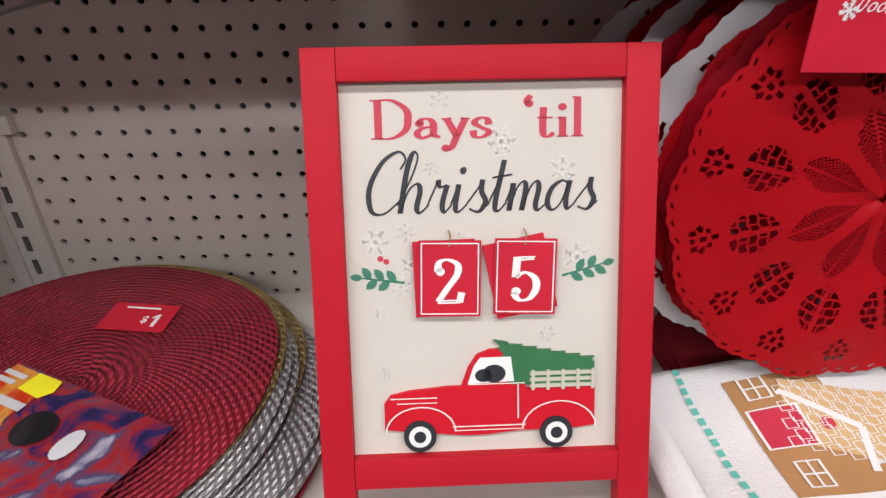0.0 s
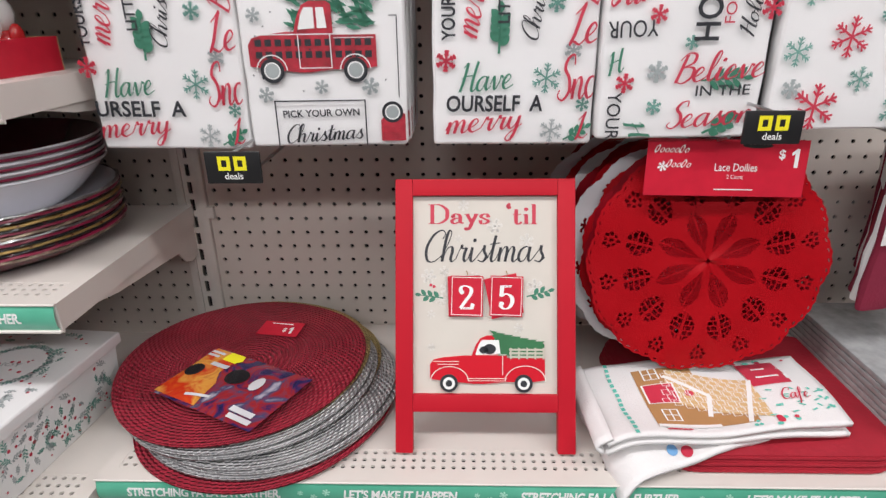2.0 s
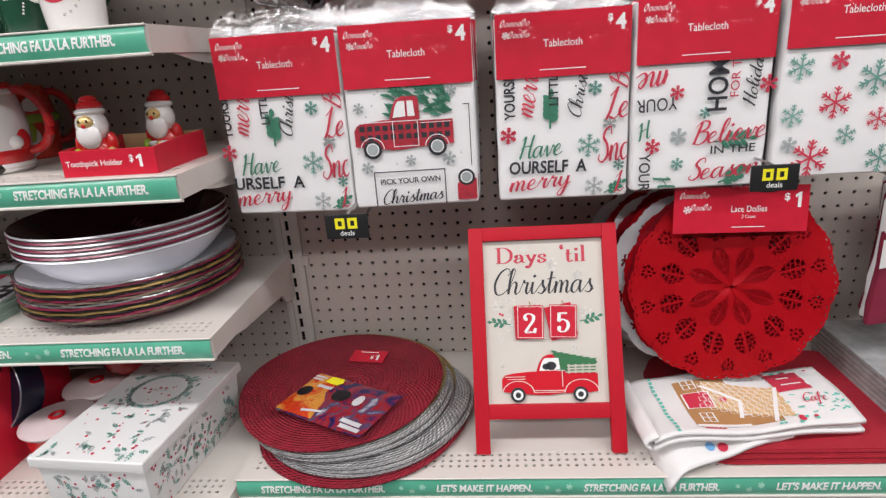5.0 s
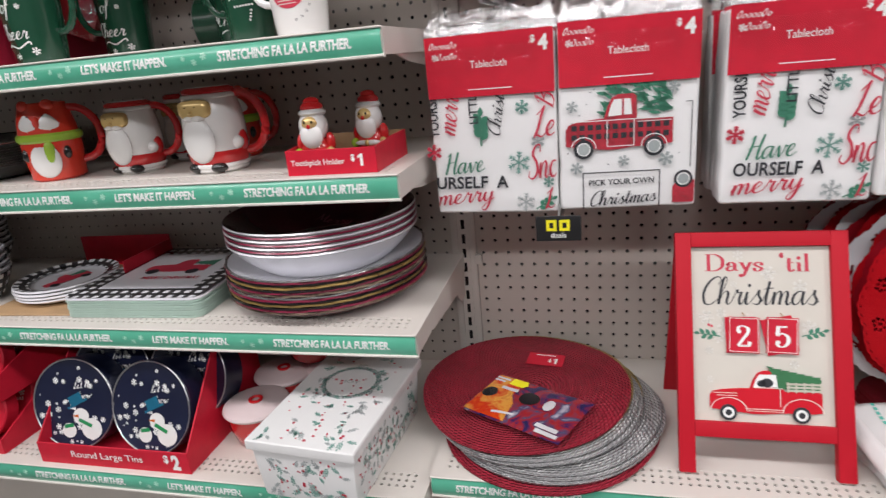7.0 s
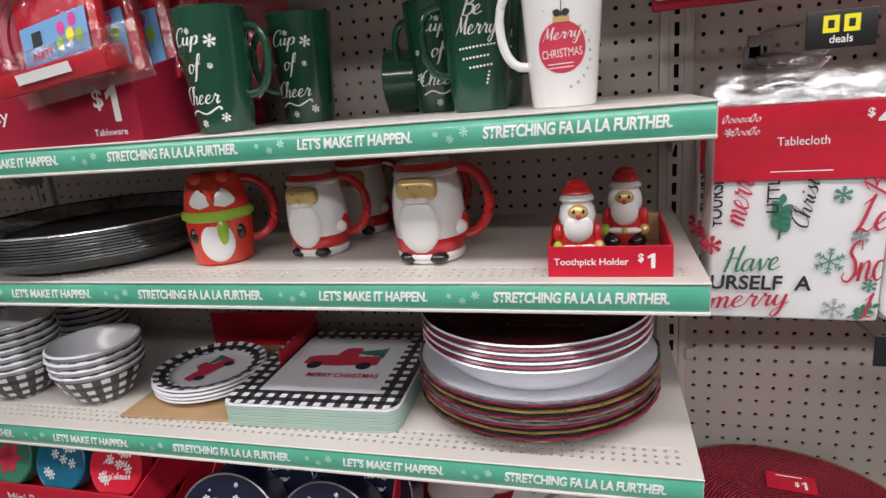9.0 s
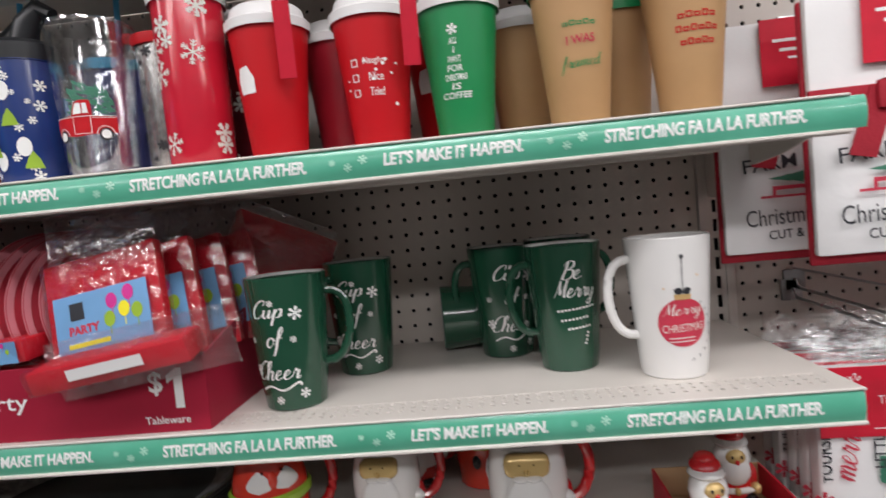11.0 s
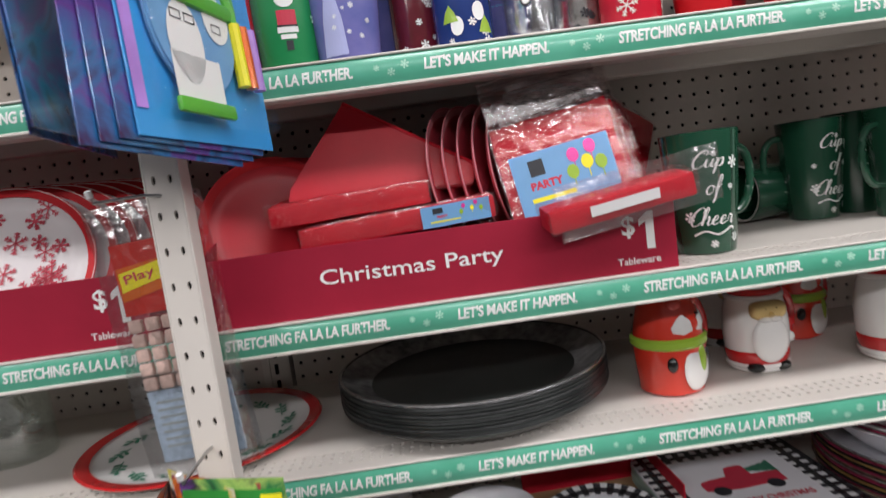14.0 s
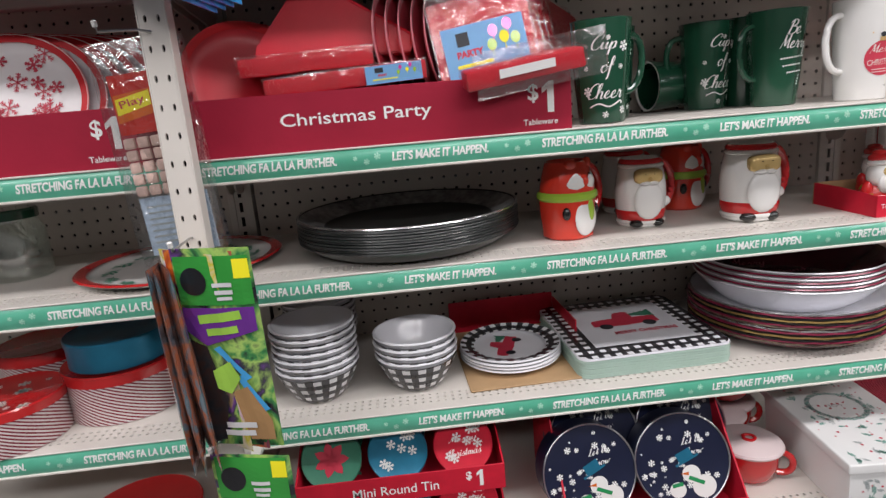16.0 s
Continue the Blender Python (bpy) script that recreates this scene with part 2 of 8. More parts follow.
def pen_line(points, thick, thin, both):
    """A stroke of a broad pen: heavy going down, light going up or across."""
    pts = spline(points) if len(points) > 2 else list(points)
    n = len(pts)
    widths, normals = [], []
    for k in range(n):
        (x0, y0), (x1, y1) = pts[max(0, k - 1)], pts[min(n - 1, k + 1)]
        d = math.hypot(x1 - x0, y1 - y0) or 1.0
        dx, dy = (x1 - x0) / d, (y1 - y0) / d
        down = abs(dy) if both else max(0.0, -dy)
        widths.append(thin + (thick - thin) * down ** 1.3)
        normals.append((-dy, dx))
    vs = []
    for k in range(n):
        w = sum(widths[max(0, k - 2):k + 3]) / len(widths[max(0, k - 2):k + 3]) / 2
        vs += [(pts[k][0] + normals[k][0] * w, pts[k][1] + normals[k][1] * w), (pts[k][0] - normals[k][0] * w, pts[k][1] - normals[k][1] * w)]
    return vs, [(2 * k, 2 * k + 1, 2 * k + 3, 2 * k + 2) for k in range(n - 1)]


def penned(face, words, thick=0.2, thin=0.07, shear=0.28):
    """Words in drawn letters, x-height 1."""
    vs, fs, x = [], [], 0.0
    for ch in words:
        if ch == " ":
            x += 0.7
            continue
        advance, strokes, dots = face[ch]
        pieces = [pen_line(q, thick, thin, face is SERIF) for q in strokes]
        pieces += [([(cx + thick * 0.62 * math.cos(a), cy + thick * 0.62 * math.sin(a)) for a in [2 * math.pi * i / 10 for i in range(10)]], [tuple(range(10))]) for cx, cy in dots]
        for pv, pf in pieces:
            b = len(vs)
            vs += [(x + px + shear * py, py) for px, py in pv]
            fs += [tuple(b + i for i in f) for f in pf]
        x += advance
    return vs, fs


# joined brush script
IN = ((0.0, 0.28), (0.2, 0.95))
glyph(SCRIPT, "a", 1.12, ((0.78, 0.88), (0.5, 1.0), (0.15, 0.75), (0.05, 0.3), (0.25, 0.0), (0.55, 0.2), (0.8, 1.0)), ((0.8, 1.0), (0.75, 0.4), (0.86, 0.02), (1.15, 0.28)))
glyph(SCRIPT, "d", 1.12, ((0.78, 0.88), (0.5, 1.0), (0.15, 0.75), (0.05, 0.3), (0.25, 0.0), (0.55, 0.2), (0.8, 1.0)), ((0.9, 2.0), (0.76, 0.4), (0.86, 0.02), (1.15, 0.28)))
glyph(SCRIPT, "e", 0.92, ((0.0, 0.28), (0.4, 0.5), (0.62, 0.8), (0.42, 1.02), (0.15, 0.7), (0.12, 0.25), (0.4, 0.0), (0.95, 0.28)))
glyph(SCRIPT, "f", 0.85, ((0.0, 0.28), (0.45, 1.1), (0.62, 1.8), (0.46, 2.05), (0.3, 1.6), (0.25, 0.3), (0.18, -0.7), (0.0, -0.9)), ((0.02, 0.9), (0.7, 0.98)))
glyph(SCRIPT, "h", 1.15, ((0.0, 0.28), (0.4, 1.2), (0.55, 1.9), (0.35, 2.05), (0.2, 1.4), (0.15, 0.0)), ((0.15, 0.0), (0.35, 0.75), (0.65, 1.0), (0.8, 0.75), (0.75, 0.2), (0.9, 0.0), (1.2, 0.28)))
glyph(SCRIPT, "i", 0.6, IN, ((0.2, 0.95), (0.18, 0.2), (0.33, 0.0), (0.62, 0.28)), dots=((0.3, 1.42),))
glyph(SCRIPT, "l", 0.62, ((0.0, 0.28), (0.4, 1.1), (0.55, 1.85), (0.38, 2.05), (0.2, 1.5), (0.18, 0.3), (0.35, 0.0), (0.65, 0.28)))
glyph(SCRIPT, "m", 1.55, IN, ((0.2, 0.95), (0.18, 0.0)), ((0.18, 0.0), (0.35, 0.75), (0.58, 1.0), (0.7, 0.75), (0.66, 0.0)), ((0.66, 0.0), (0.85, 0.75), (1.08, 1.0), (1.2, 0.75), (1.16, 0.2), (1.3, 0.0), (1.6, 0.28)))
glyph(SCRIPT, "n", 1.08, IN, ((0.2, 0.95), (0.18, 0.0)), ((0.18, 0.0), (0.35, 0.75), (0.6, 1.0), (0.73, 0.75), (0.68, 0.2), (0.82, 0.0), (1.1, 0.28)))
glyph(SCRIPT, "o", 0.92, ((0.55, 0.98), (0.2, 0.9), (0.03, 0.45), (0.25, 0.0), (0.6, 0.15), (0.72, 0.6), (0.55, 0.98), (0.7, 0.8), (1.0, 0.7)))
glyph(SCRIPT, "p", 0.98, IN, ((0.2, 0.98), (0.12, -0.9)), ((0.18, 0.1), (0.4, 0.8), (0.68, 1.0), (0.82, 0.6), (0.65, 0.05), (0.35, 0.05)), ((0.6, 0.03), (1.0, 0.28)))
glyph(SCRIPT, "r", 0.88, ((0.0, 0.28), (0.2, 0.85), (0.28, 1.12)), ((0.28, 1.12), (0.38, 0.88), (0.65, 0.94)), ((0.65, 0.94), (0.55, 0.3), (0.68, 0.0), (0.92, 0.28)))
glyph(SCRIPT, "s", 0.82, ((0.0, 0.28), (0.35, 0.8), (0.48, 1.1)), ((0.48, 1.1), (0.5, 0.7), (0.7, 0.35), (0.5, 0.0), (0.12, 0.1)), ((0.55, 0.02), (0.86, 0.28)))
glyph(SCRIPT, "t", 0.65, ((0.0, 0.28), (0.36, 1.2)), ((0.38, 1.75), (0.26, 0.3), (0.4, 0.0), (0.68, 0.28)), ((0.02, 1.15), (0.75, 1.25)))
glyph(SCRIPT, "u", 1.12, IN, ((0.2, 0.95), (0.15, 0.3), (0.35, 0.0), (0.62, 0.3), (0.8, 0.95)), ((0.8, 0.95), (0.76, 0.2), (0.9, 0.0), (1.15, 0.28)))
glyph(SCRIPT, "v", 0.92, ((0.0, 0.4), (0.18, 0.95), (0.28, 0.5), (0.4, 0.0), (0.68, 0.5), (0.74, 0.95), (0.95, 0.8)))
glyph(SCRIPT, "w", 1.3, ((0.0, 0.4), (0.18, 0.95), (0.22, 0.2), (0.4, 0.0), (0.66, 0.7), (0.7, 0.2), (0.88, 0.0), (1.12, 0.5), (1.15, 0.95), (1.35, 0.85)))
glyph(SCRIPT, "y", 1.08, IN, ((0.2, 0.95), (0.15, 0.3), (0.35, 0.0), (0.62, 0.3), (0.8, 0.95)), ((0.8, 0.95), (0.7, -0.3), (0.45, -0.95), (0.15, -0.8), (0.35, -0.35), (1.1, 0.3)))
glyph(SCRIPT, "B", 1.2, ((0.4, 2.0), (0.28, 1.0), (0.15, 0.0)), ((0.0, 1.6), (0.4, 2.08), (0.95, 1.95), (0.95, 1.4), (0.4, 1.1)), ((0.4, 1.1), (1.08, 1.0), (1.12, 0.35), (0.6, -0.05), (0.1, 0.15)))
glyph(SCRIPT, "C", 1.2, ((1.15, 1.5), (1.3, 1.85), (1.0, 2.1), (0.45, 1.75), (0.08, 0.9), (0.25, 0.1), (0.75, 0.0), (1.3, 0.45)))
glyph(SCRIPT, "H", 1.38, ((0.1, 1.7), (0.4, 2.05)), ((0.4, 2.05), (0.3, 1.0), (0.1, 0.0)), ((1.2, 2.1), (1.02, 1.0), (0.98, 0.2), (1.15, 0.0), (1.4, 0.28)), ((0.05, 0.95), (0.6, 1.12), (1.1, 1.1)))
glyph(SCRIPT, "L", 1.0, ((0.2, 1.6), (0.5, 1.85), (0.72, 2.1), (0.58, 1.6), (0.35, 0.6), (0.12, 0.05), (0.3, 0.2), (0.7, 0.0), (1.05, 0.25)))
glyph(SCRIPT, "M", 1.52, ((0.02, 0.0), (0.3, 1.0), (0.4, 2.0)), ((0.4, 2.0), (0.55, 1.0), (0.68, 0.3)), ((0.68, 0.3), (1.0, 1.3), (1.2, 2.0)), ((1.2, 2.0), (1.15, 0.8), (1.25, 0.05), (1.55, 0.28)))
glyph(SCRIPT, "S", 1.02, ((1.1, 1.6), (1.0, 2.05), (0.6, 1.95), (0.42, 1.5), (0.8, 1.0), (0.9, 0.4), (0.5, 0.0), (0.1, 0.2), (0.2, 0.5)))
# book face with hairline serifs
glyph(SERIF, "D", 1.75, ((0.32, 2.0), (0.32, 0.0)), ((0.32, 1.97), (0.9, 1.95), (1.42, 1.5), (1.5, 1.0), (1.4, 0.45), (0.9, 0.05), (0.32, 0.03)), ((0.02, 1.97), (0.5, 1.97)), ((0.02, 0.03), (0.5, 0.03)))
glyph(SERIF, "a", 1.08, ((0.15, 0.72), (0.32, 0.98), (0.6, 0.97), (0.76, 0.7), (0.76, 0.2), (1.02, 0.05)), ((0.74, 0.6), (0.3, 0.5), (0.1, 0.25), (0.3, 0.02), (0.74, 0.22)), dots=((0.2, 0.76),))
glyph(SERIF, "y", 1.15, ((0.2, 1.0), (0.6, 0.05)), ((0.95, 1.0), (0.58, 0.05), (0.35, -0.55), (0.12, -0.58)), ((0.0, 0.98), (0.42, 0.98)), ((0.75, 0.98), (1.12, 0.98)), dots=((0.15, -0.52),))
glyph(SERIF, "s", 0.92, ((0.72, 0.65), (0.66, 0.93), (0.38, 0.99), (0.14, 0.76), (0.4, 0.52), (0.74, 0.28), (0.45, 0.01), (0.16, 0.06), (0.1, 0.36)))
glyph(SERIF, "'", 0.5, ((0.3, 2.1), (0.12, 1.85), (0.2, 1.66)), dots=((0.22, 1.7),))
glyph(SERIF, "t", 0.82, ((0.32, 1.5), (0.3, 0.25), (0.48, 0.02), (0.75, 0.2)), ((0.05, 0.98), (0.7, 0.98)))
glyph(SERIF, "i", 0.62, ((0.3, 1.0), (0.3, 0.0)), ((0.05, 0.03), (0.55, 0.03)), ((0.08, 0.97), (0.3, 0.97)), dots=((0.29, 1.5),))
glyph(SERIF, "l", 0.62, ((0.3, 2.0), (0.3, 0.0)), ((0.05, 0.03), (0.55, 0.03)), ((0.08, 1.97), (0.3, 1.97)))
glyph(SERIF, "2", 1.2, ((0.15, 1.45), (0.2, 1.85), (0.55, 1.98), (0.95, 1.75), (0.92, 1.3), (0.55, 0.75), (0.12, 0.1)), ((0.1, 0.04), (1.05, 0.04)), ((0.12, 0.14), (1.02, 0.14)), ((1.0, 0.05), (1.1, 0.5)), dots=((0.24, 1.45),))
glyph(SERIF, "5", 1.2, ((0.28, 1.95), (0.95, 1.95)), ((0.28, 1.83), (0.92, 1.86)), ((0.28, 1.97), (0.2, 1.05)), ((0.2, 1.05), (0.55, 1.26), (0.93, 1.0), (0.98, 0.5), (0.7, 0.05), (0.32, 0.02), (0.12, 0.35)), dots=((0.22, 0.42),))


def text2d(words, size=1.0, shear=0.0, bold=0.0, spacing=1.0):
    """Upright words in the built-in face, or joined script from a shear of 0.3 on."""
    key = (words, shear, bold, spacing)
    if key not in TEXTS and shear >= 0.3:
        TEXTS[key] = penned(SCRIPT, words, 0.21 + 3 * bold, 0.085 + bold)
    if key not in TEXTS:
        cu = bpy.data.curves.new("words", "FONT")
        cu.body, cu.shear, cu.offset, cu.align_x, cu.align_y, cu.resolution_u, cu.space_character = words, shear, bold, "CENTER", "CENTER", 3, spacing
        ob = bpy.data.objects.new("words", cu)
        me = bpy.data.meshes.new_from_object(ob)
        v = [(p.co.x, p.co.y) for p in me.vertices]
        TEXTS[key] = (v, [tuple(f.vertices) for f in me.polygons])
        bpy.data.objects.remove(ob)
        bpy.data.meshes.remove(me)
        bpy.data.curves.remove(cu)
    v, f = TEXTS[key]
    return [(x * size, y * size) for x, y in v], f


def poly(pts):
    return list(pts), [tuple(range(len(pts)))]


def flake(r, arms=6):
    vs, fs = [], []
    bold = 1.0 if r > 0.0125 else 2.0

    def bar(x0, y0, x1, y1, w):
        d = math.hypot(x1 - x0, y1 - y0)
        nx, ny = -(y1 - y0) / d * w, (x1 - x0) / d * w
        b = len(vs)
        vs.extend([(x0 + nx, y0 + ny), (x0 - nx, y0 - ny), (x1 - nx, y1 - ny), (x1 + nx, y1 + ny)])
        fs.append((b, b + 1, b + 2, b + 3))
    for k in range(arms):
        a = 2 * math.pi * k / arms + 0.26
        c, s = math.cos(a), math.sin(a)
        bar(0, 0, r * c, r * s, r * 0.055 * bold)
        for q in (0.45, 0.72):
            for sg in (-0.8, 0.8):
                bar(q * r * c, q * r * s, q * r * c + 0.3 * r * math.cos(a + sg), q * r * s + 0.3 * r * math.sin(a + sg), r * 0.045 * bold)
    return vs, fs


def leaf(n, w):
    return poly([(n * t, w * math.sin(math.pi * t) ** 0.8) for t in (0, 0.25, 0.5, 0.75, 1)] + [(n * t, -w * math.sin(math.pi * t) ** 0.8) for t in (0.75, 0.5, 0.25)])


def sprig(n, w, leaves=6):
    vs, fs = [], []

    def put(s, x, y, a):
        b = len(vs)
        vs.extend((x + px * math.cos(a) - py * math.sin(a), y + px * math.sin(a) + py * math.cos(a)) for px, py in s[0])
        fs.extend(tuple(b + i for i in f) for f in s[1])
    put(poly([(0, -w * 0.05), (n, -w * 0.03), (n, w * 0.03), (0, w * 0.05)]), 0, 0, 0)
    for k in range(leaves):
        put(leaf(n * 0.34, w * 0.16), n * (0.2 + 0.7 * k / leaves), 0, (0.8 if k % 2 else -0.8))
    put(leaf(n * 0.3, w * 0.14), n * 0.95, 0, 0)
    return vs, fs


def outline_box(x0, x1, y0, y1, w):
    vs, fs = [], []
    for a in ((x0, x1, y0, y0 + w), (x0, x1, y1 - w, y1), (x0, x0 + w, y0 + w, y1 - w), (x1 - w, x1, y0 + w, y1 - w)):
        b = len(vs)
        vs += [(a[0], a[2]), (a[1], a[2]), (a[1], a[3]), (a[0], a[3])]
        fs.append((b, b + 1, b + 2, b + 3))
    return vs, fs


class Ink:
    """Collects flat shapes of one colour."""

    def __init__(self):
        self.v, self.f = [], []

    def add(self, shape, x=0.0, y=0.0, turn=0.0, scale=1.0, sy=None, clip=None):
        c, s = math.cos(radians(turn)), math.sin(radians(turn))
        b, k = len(self.v), scale if sy is None else sy
        for px, py in shape[0]:
            px, py = px * scale, py * k
            qx, qy = x + px * c - py * s, y + px * s + py * c
            if clip:
                qx, qy = min(max(qx, clip[0]), clip[1]), min(max(qy, clip[2]), clip[3])
            self.v.append((qx, qy))
        self.f += [tuple(b + i for i in f) for f in shape[1]]
        return self

    def lay(self, name, mat, parent, mapping, label="", fine=0.0):
        if fine:
            # finer faces, so that the print follows a round body
            bm = bmesh.new()
            vs = [bm.verts.new((u, v, 0)) for u, v in self.v]
            for f in self.f:
                try:
                    bm.faces.new([vs[i] for i in f])
                except ValueError:
                    pass
            bmesh.ops.triangulate(bm, faces=bm.faces[:])
            for _ in range(5):
                far = [e for e in bm.edges if e.calc_length() > fine]
                if not far:
                    break
                bmesh.ops.subdivide_edges(bm, edges=far, cuts=1)
                bmesh.ops.triangulate(bm, faces=[f for f in bm.faces if len(f.verts) > 3])
            for v in bm.verts:
                v.co = mapping(v.co.x, v.co.y)
            return part(name, bm, mat, parent, label, sharp=0)
        return part(name, ([mapping(u, v) for u, v in self.v], self.f), mat, parent, label, sharp=0)


def front_face(y, x0=0.0, z0=0.0):
    return lambda u, v: (x0 + u, y, z0 + v)


def round_face(radius, z0=0.0, centre=-90.0, lift=0.0006):
    """Wraps print round an upright body; radius(z) or a number; u runs along the arc."""
    def put(u, v):
        r = (radius(z0 + v) if callable(radius) else radius) + lift
        a = radians(centre) + u / r
        return (r * math.cos(a), r * math.sin(a), z0 + v)
    return put


# ---- the store round the shelves ----
def structure(name, bm, mat, label, category):
    return tagged(part(name, bm, mat), label, category, kind="structure")


structure("floor", box(-5, 5, -4.2, 3.0, -0.1, 0.0), FLOOR_TILE, "grey vinyl store floor", "floor")
structure("ceiling", box(-5, 5, -4.2, 3.0, 3.0, 3.1), CEILING, "white tiled store ceiling", "ceiling")
# plain walls added to close the place and limit bounced light
structure("wall_south", box(-5, 5, -4.3, -4.2, 0, 3.0), WALL, "added plain wall closing the aisle side, dark grey to cut bounce", "wall")
structure("wall_north", box(-5, 5, 3.0, 3.1, 0, 3.0), WALL, "added plain wall closing the far side, dark grey to cut bounce", "wall")
structure("wall_west", box(-5.1, -5, -4.2, 3.0, 0, 3.0), WALL, "added plain wall closing the side, dark grey to cut bounce", "wall")
structure("wall_east", box(5, 5.1, -4.2, 3.0, 0, 3.0), WALL, "added plain wall closing the side, dark grey to cut bounce", "wall")

P = 0.0254
PEG0 = 0.95 - P / 2 - 8 * P
A_LEFT = -1.275


def peg_panel(name, x0, nx):
    def put(u, v, d):
        return (u, d, v)
    # a few covered holes, as the panel has
    sheet = perforated(nx, 54, P, 0.0036, x0, PEG0, put, 0.004, skip=lambda i, j: (name == "wall_panel_2" and (i, j) == (2, 8)))
    panel = structure(name, sheet, PEG_STEEL, "cream steel pegboard back panel with rows of round holes", "pegboard")
    structure("panel_lower", box(x0, x0 + nx * P, 0.0, 0.004, 0.0, PEG0), PEG_STEEL, "cream steel lower back panel", "panel")
    return panel


peg_panel("wall_panel_1", -0.0254 - 48 * P, 48)
peg_panel("wall_panel_2", 0.0254, 48)
peg_panel("wall_panel_3", A_LEFT - 0.0254 - 26 * P, 26)
# back of the next aisle's panel: coloured black for shade, lit gaps between boards
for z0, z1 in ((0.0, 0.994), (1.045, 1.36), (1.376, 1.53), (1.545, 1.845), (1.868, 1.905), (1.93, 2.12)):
    structure("rear_board", box(-2.4, 1.5, 0.05, 0.056, z0, z1), HOLE_SHADE, "next aisle's boards, coloured near black for the shade behind the pegboard", "panel")


def upright(x):
    up = thing("slotted_upright", pose(x, 0, 0), "cream steel upright post with a column of slots", "shelf upright", "shelf uprights")
    vs, fs = [], []
    z = 0.0
    for k in range(70):
        z0, z1 = k * 0.0305, (k + 1) * 0.0305
        a, c = z0 + 0.0055, z1 - 0.0055
        for q in ((-0.011, -0.0035, z0, z1), (0.0035, 0.011, z0, z1), (-0.0035, 0.0035, z0, a), (-0.0035, 0.0035, c, z1)):
            b = len(vs)
            vs += [(q[0], -0.004, q[2]), (q[1], -0.004, q[2]), (q[1], -0.004, q[3]), (q[0], -0.004, q[3])]
            fs.append((b, b + 1, b + 2, b + 3))
    part("slotted_face", (vs, fs), WHITE_STEEL, up, sharp=0)
    for s in (-1, 1):
        part("flange", box(s * 0.018 - 0.0066, s * 0.018 + 0.0066, -0.007, 0.03, 0, 2.14, 0.0015), WHITE_STEEL, up)
    # shade in the post's hollow, put in as a near-black strip
    part("slot_shadow", box(-0.011, 0.011, 0.02, 0.03, 0, 2.14), HOLE_SHADE, up, "near-black strip standing for the shade behind the slots")
    for zz in (1.03, 1.42, 1.7):
        part("panel_clip", box(0.022, 0.036, -0.012, -0.001, zz, zz + 0.02, 0.002), WHITE_STEEL, up)
    return up


for ux in (0.0, A_LEFT, 1.275):
    upright(ux)


# ---- shelves with their printed strips ----
def strip_print(x0, x1, s_right, period, gap):
    white, pale = [], Ink()
    t_long = text2d("STRETCHING FA LA LA FURTHER.", 1.0, 0.12, 0.034, 0.96)
    t_short = text2d("LET'S MAKE IT HAPPEN.", 1.0, 0.12, 0.034, 0.96)

    def fit(shape, width, height):
        xs = [p[0] for p in shape[0]]
        ys = [p[1] for p in shape[0]]
        return width / (max(xs) - min(xs)), height / (max(ys) - min(ys))
    kx, ky = fit(t_long, 0.192, 0.0135)
    lx, ly = fit(t_short, 0.142, 0.0135)
    k = -8
    while k < 8:
        s = s_right + k * period
        for shape, a, b, ax, ay in ((t_long, s, s + 0.192, kx, ky), (t_short, s + gap, s + gap + 0.142, lx, ly)):
            if a > x0 + 0.004 and b < x1 - 0.004:
                white.append(Ink().add(shape, (a + b) / 2, 0, 0, ax, ay))
        for mid in (s - 0.035, s + gap - 0.035):
            if x0 + 0.04 < mid < x1 - 0.04:
                for dx, dy, r in ((-0.018, 0.002, 0.0035), (-0.002, -0.004, 0.0045), (0.014, 0.003, 0.005)):
                    pale.add(flake(r), mid + dx, dy)
        k += 1
    return white, pale


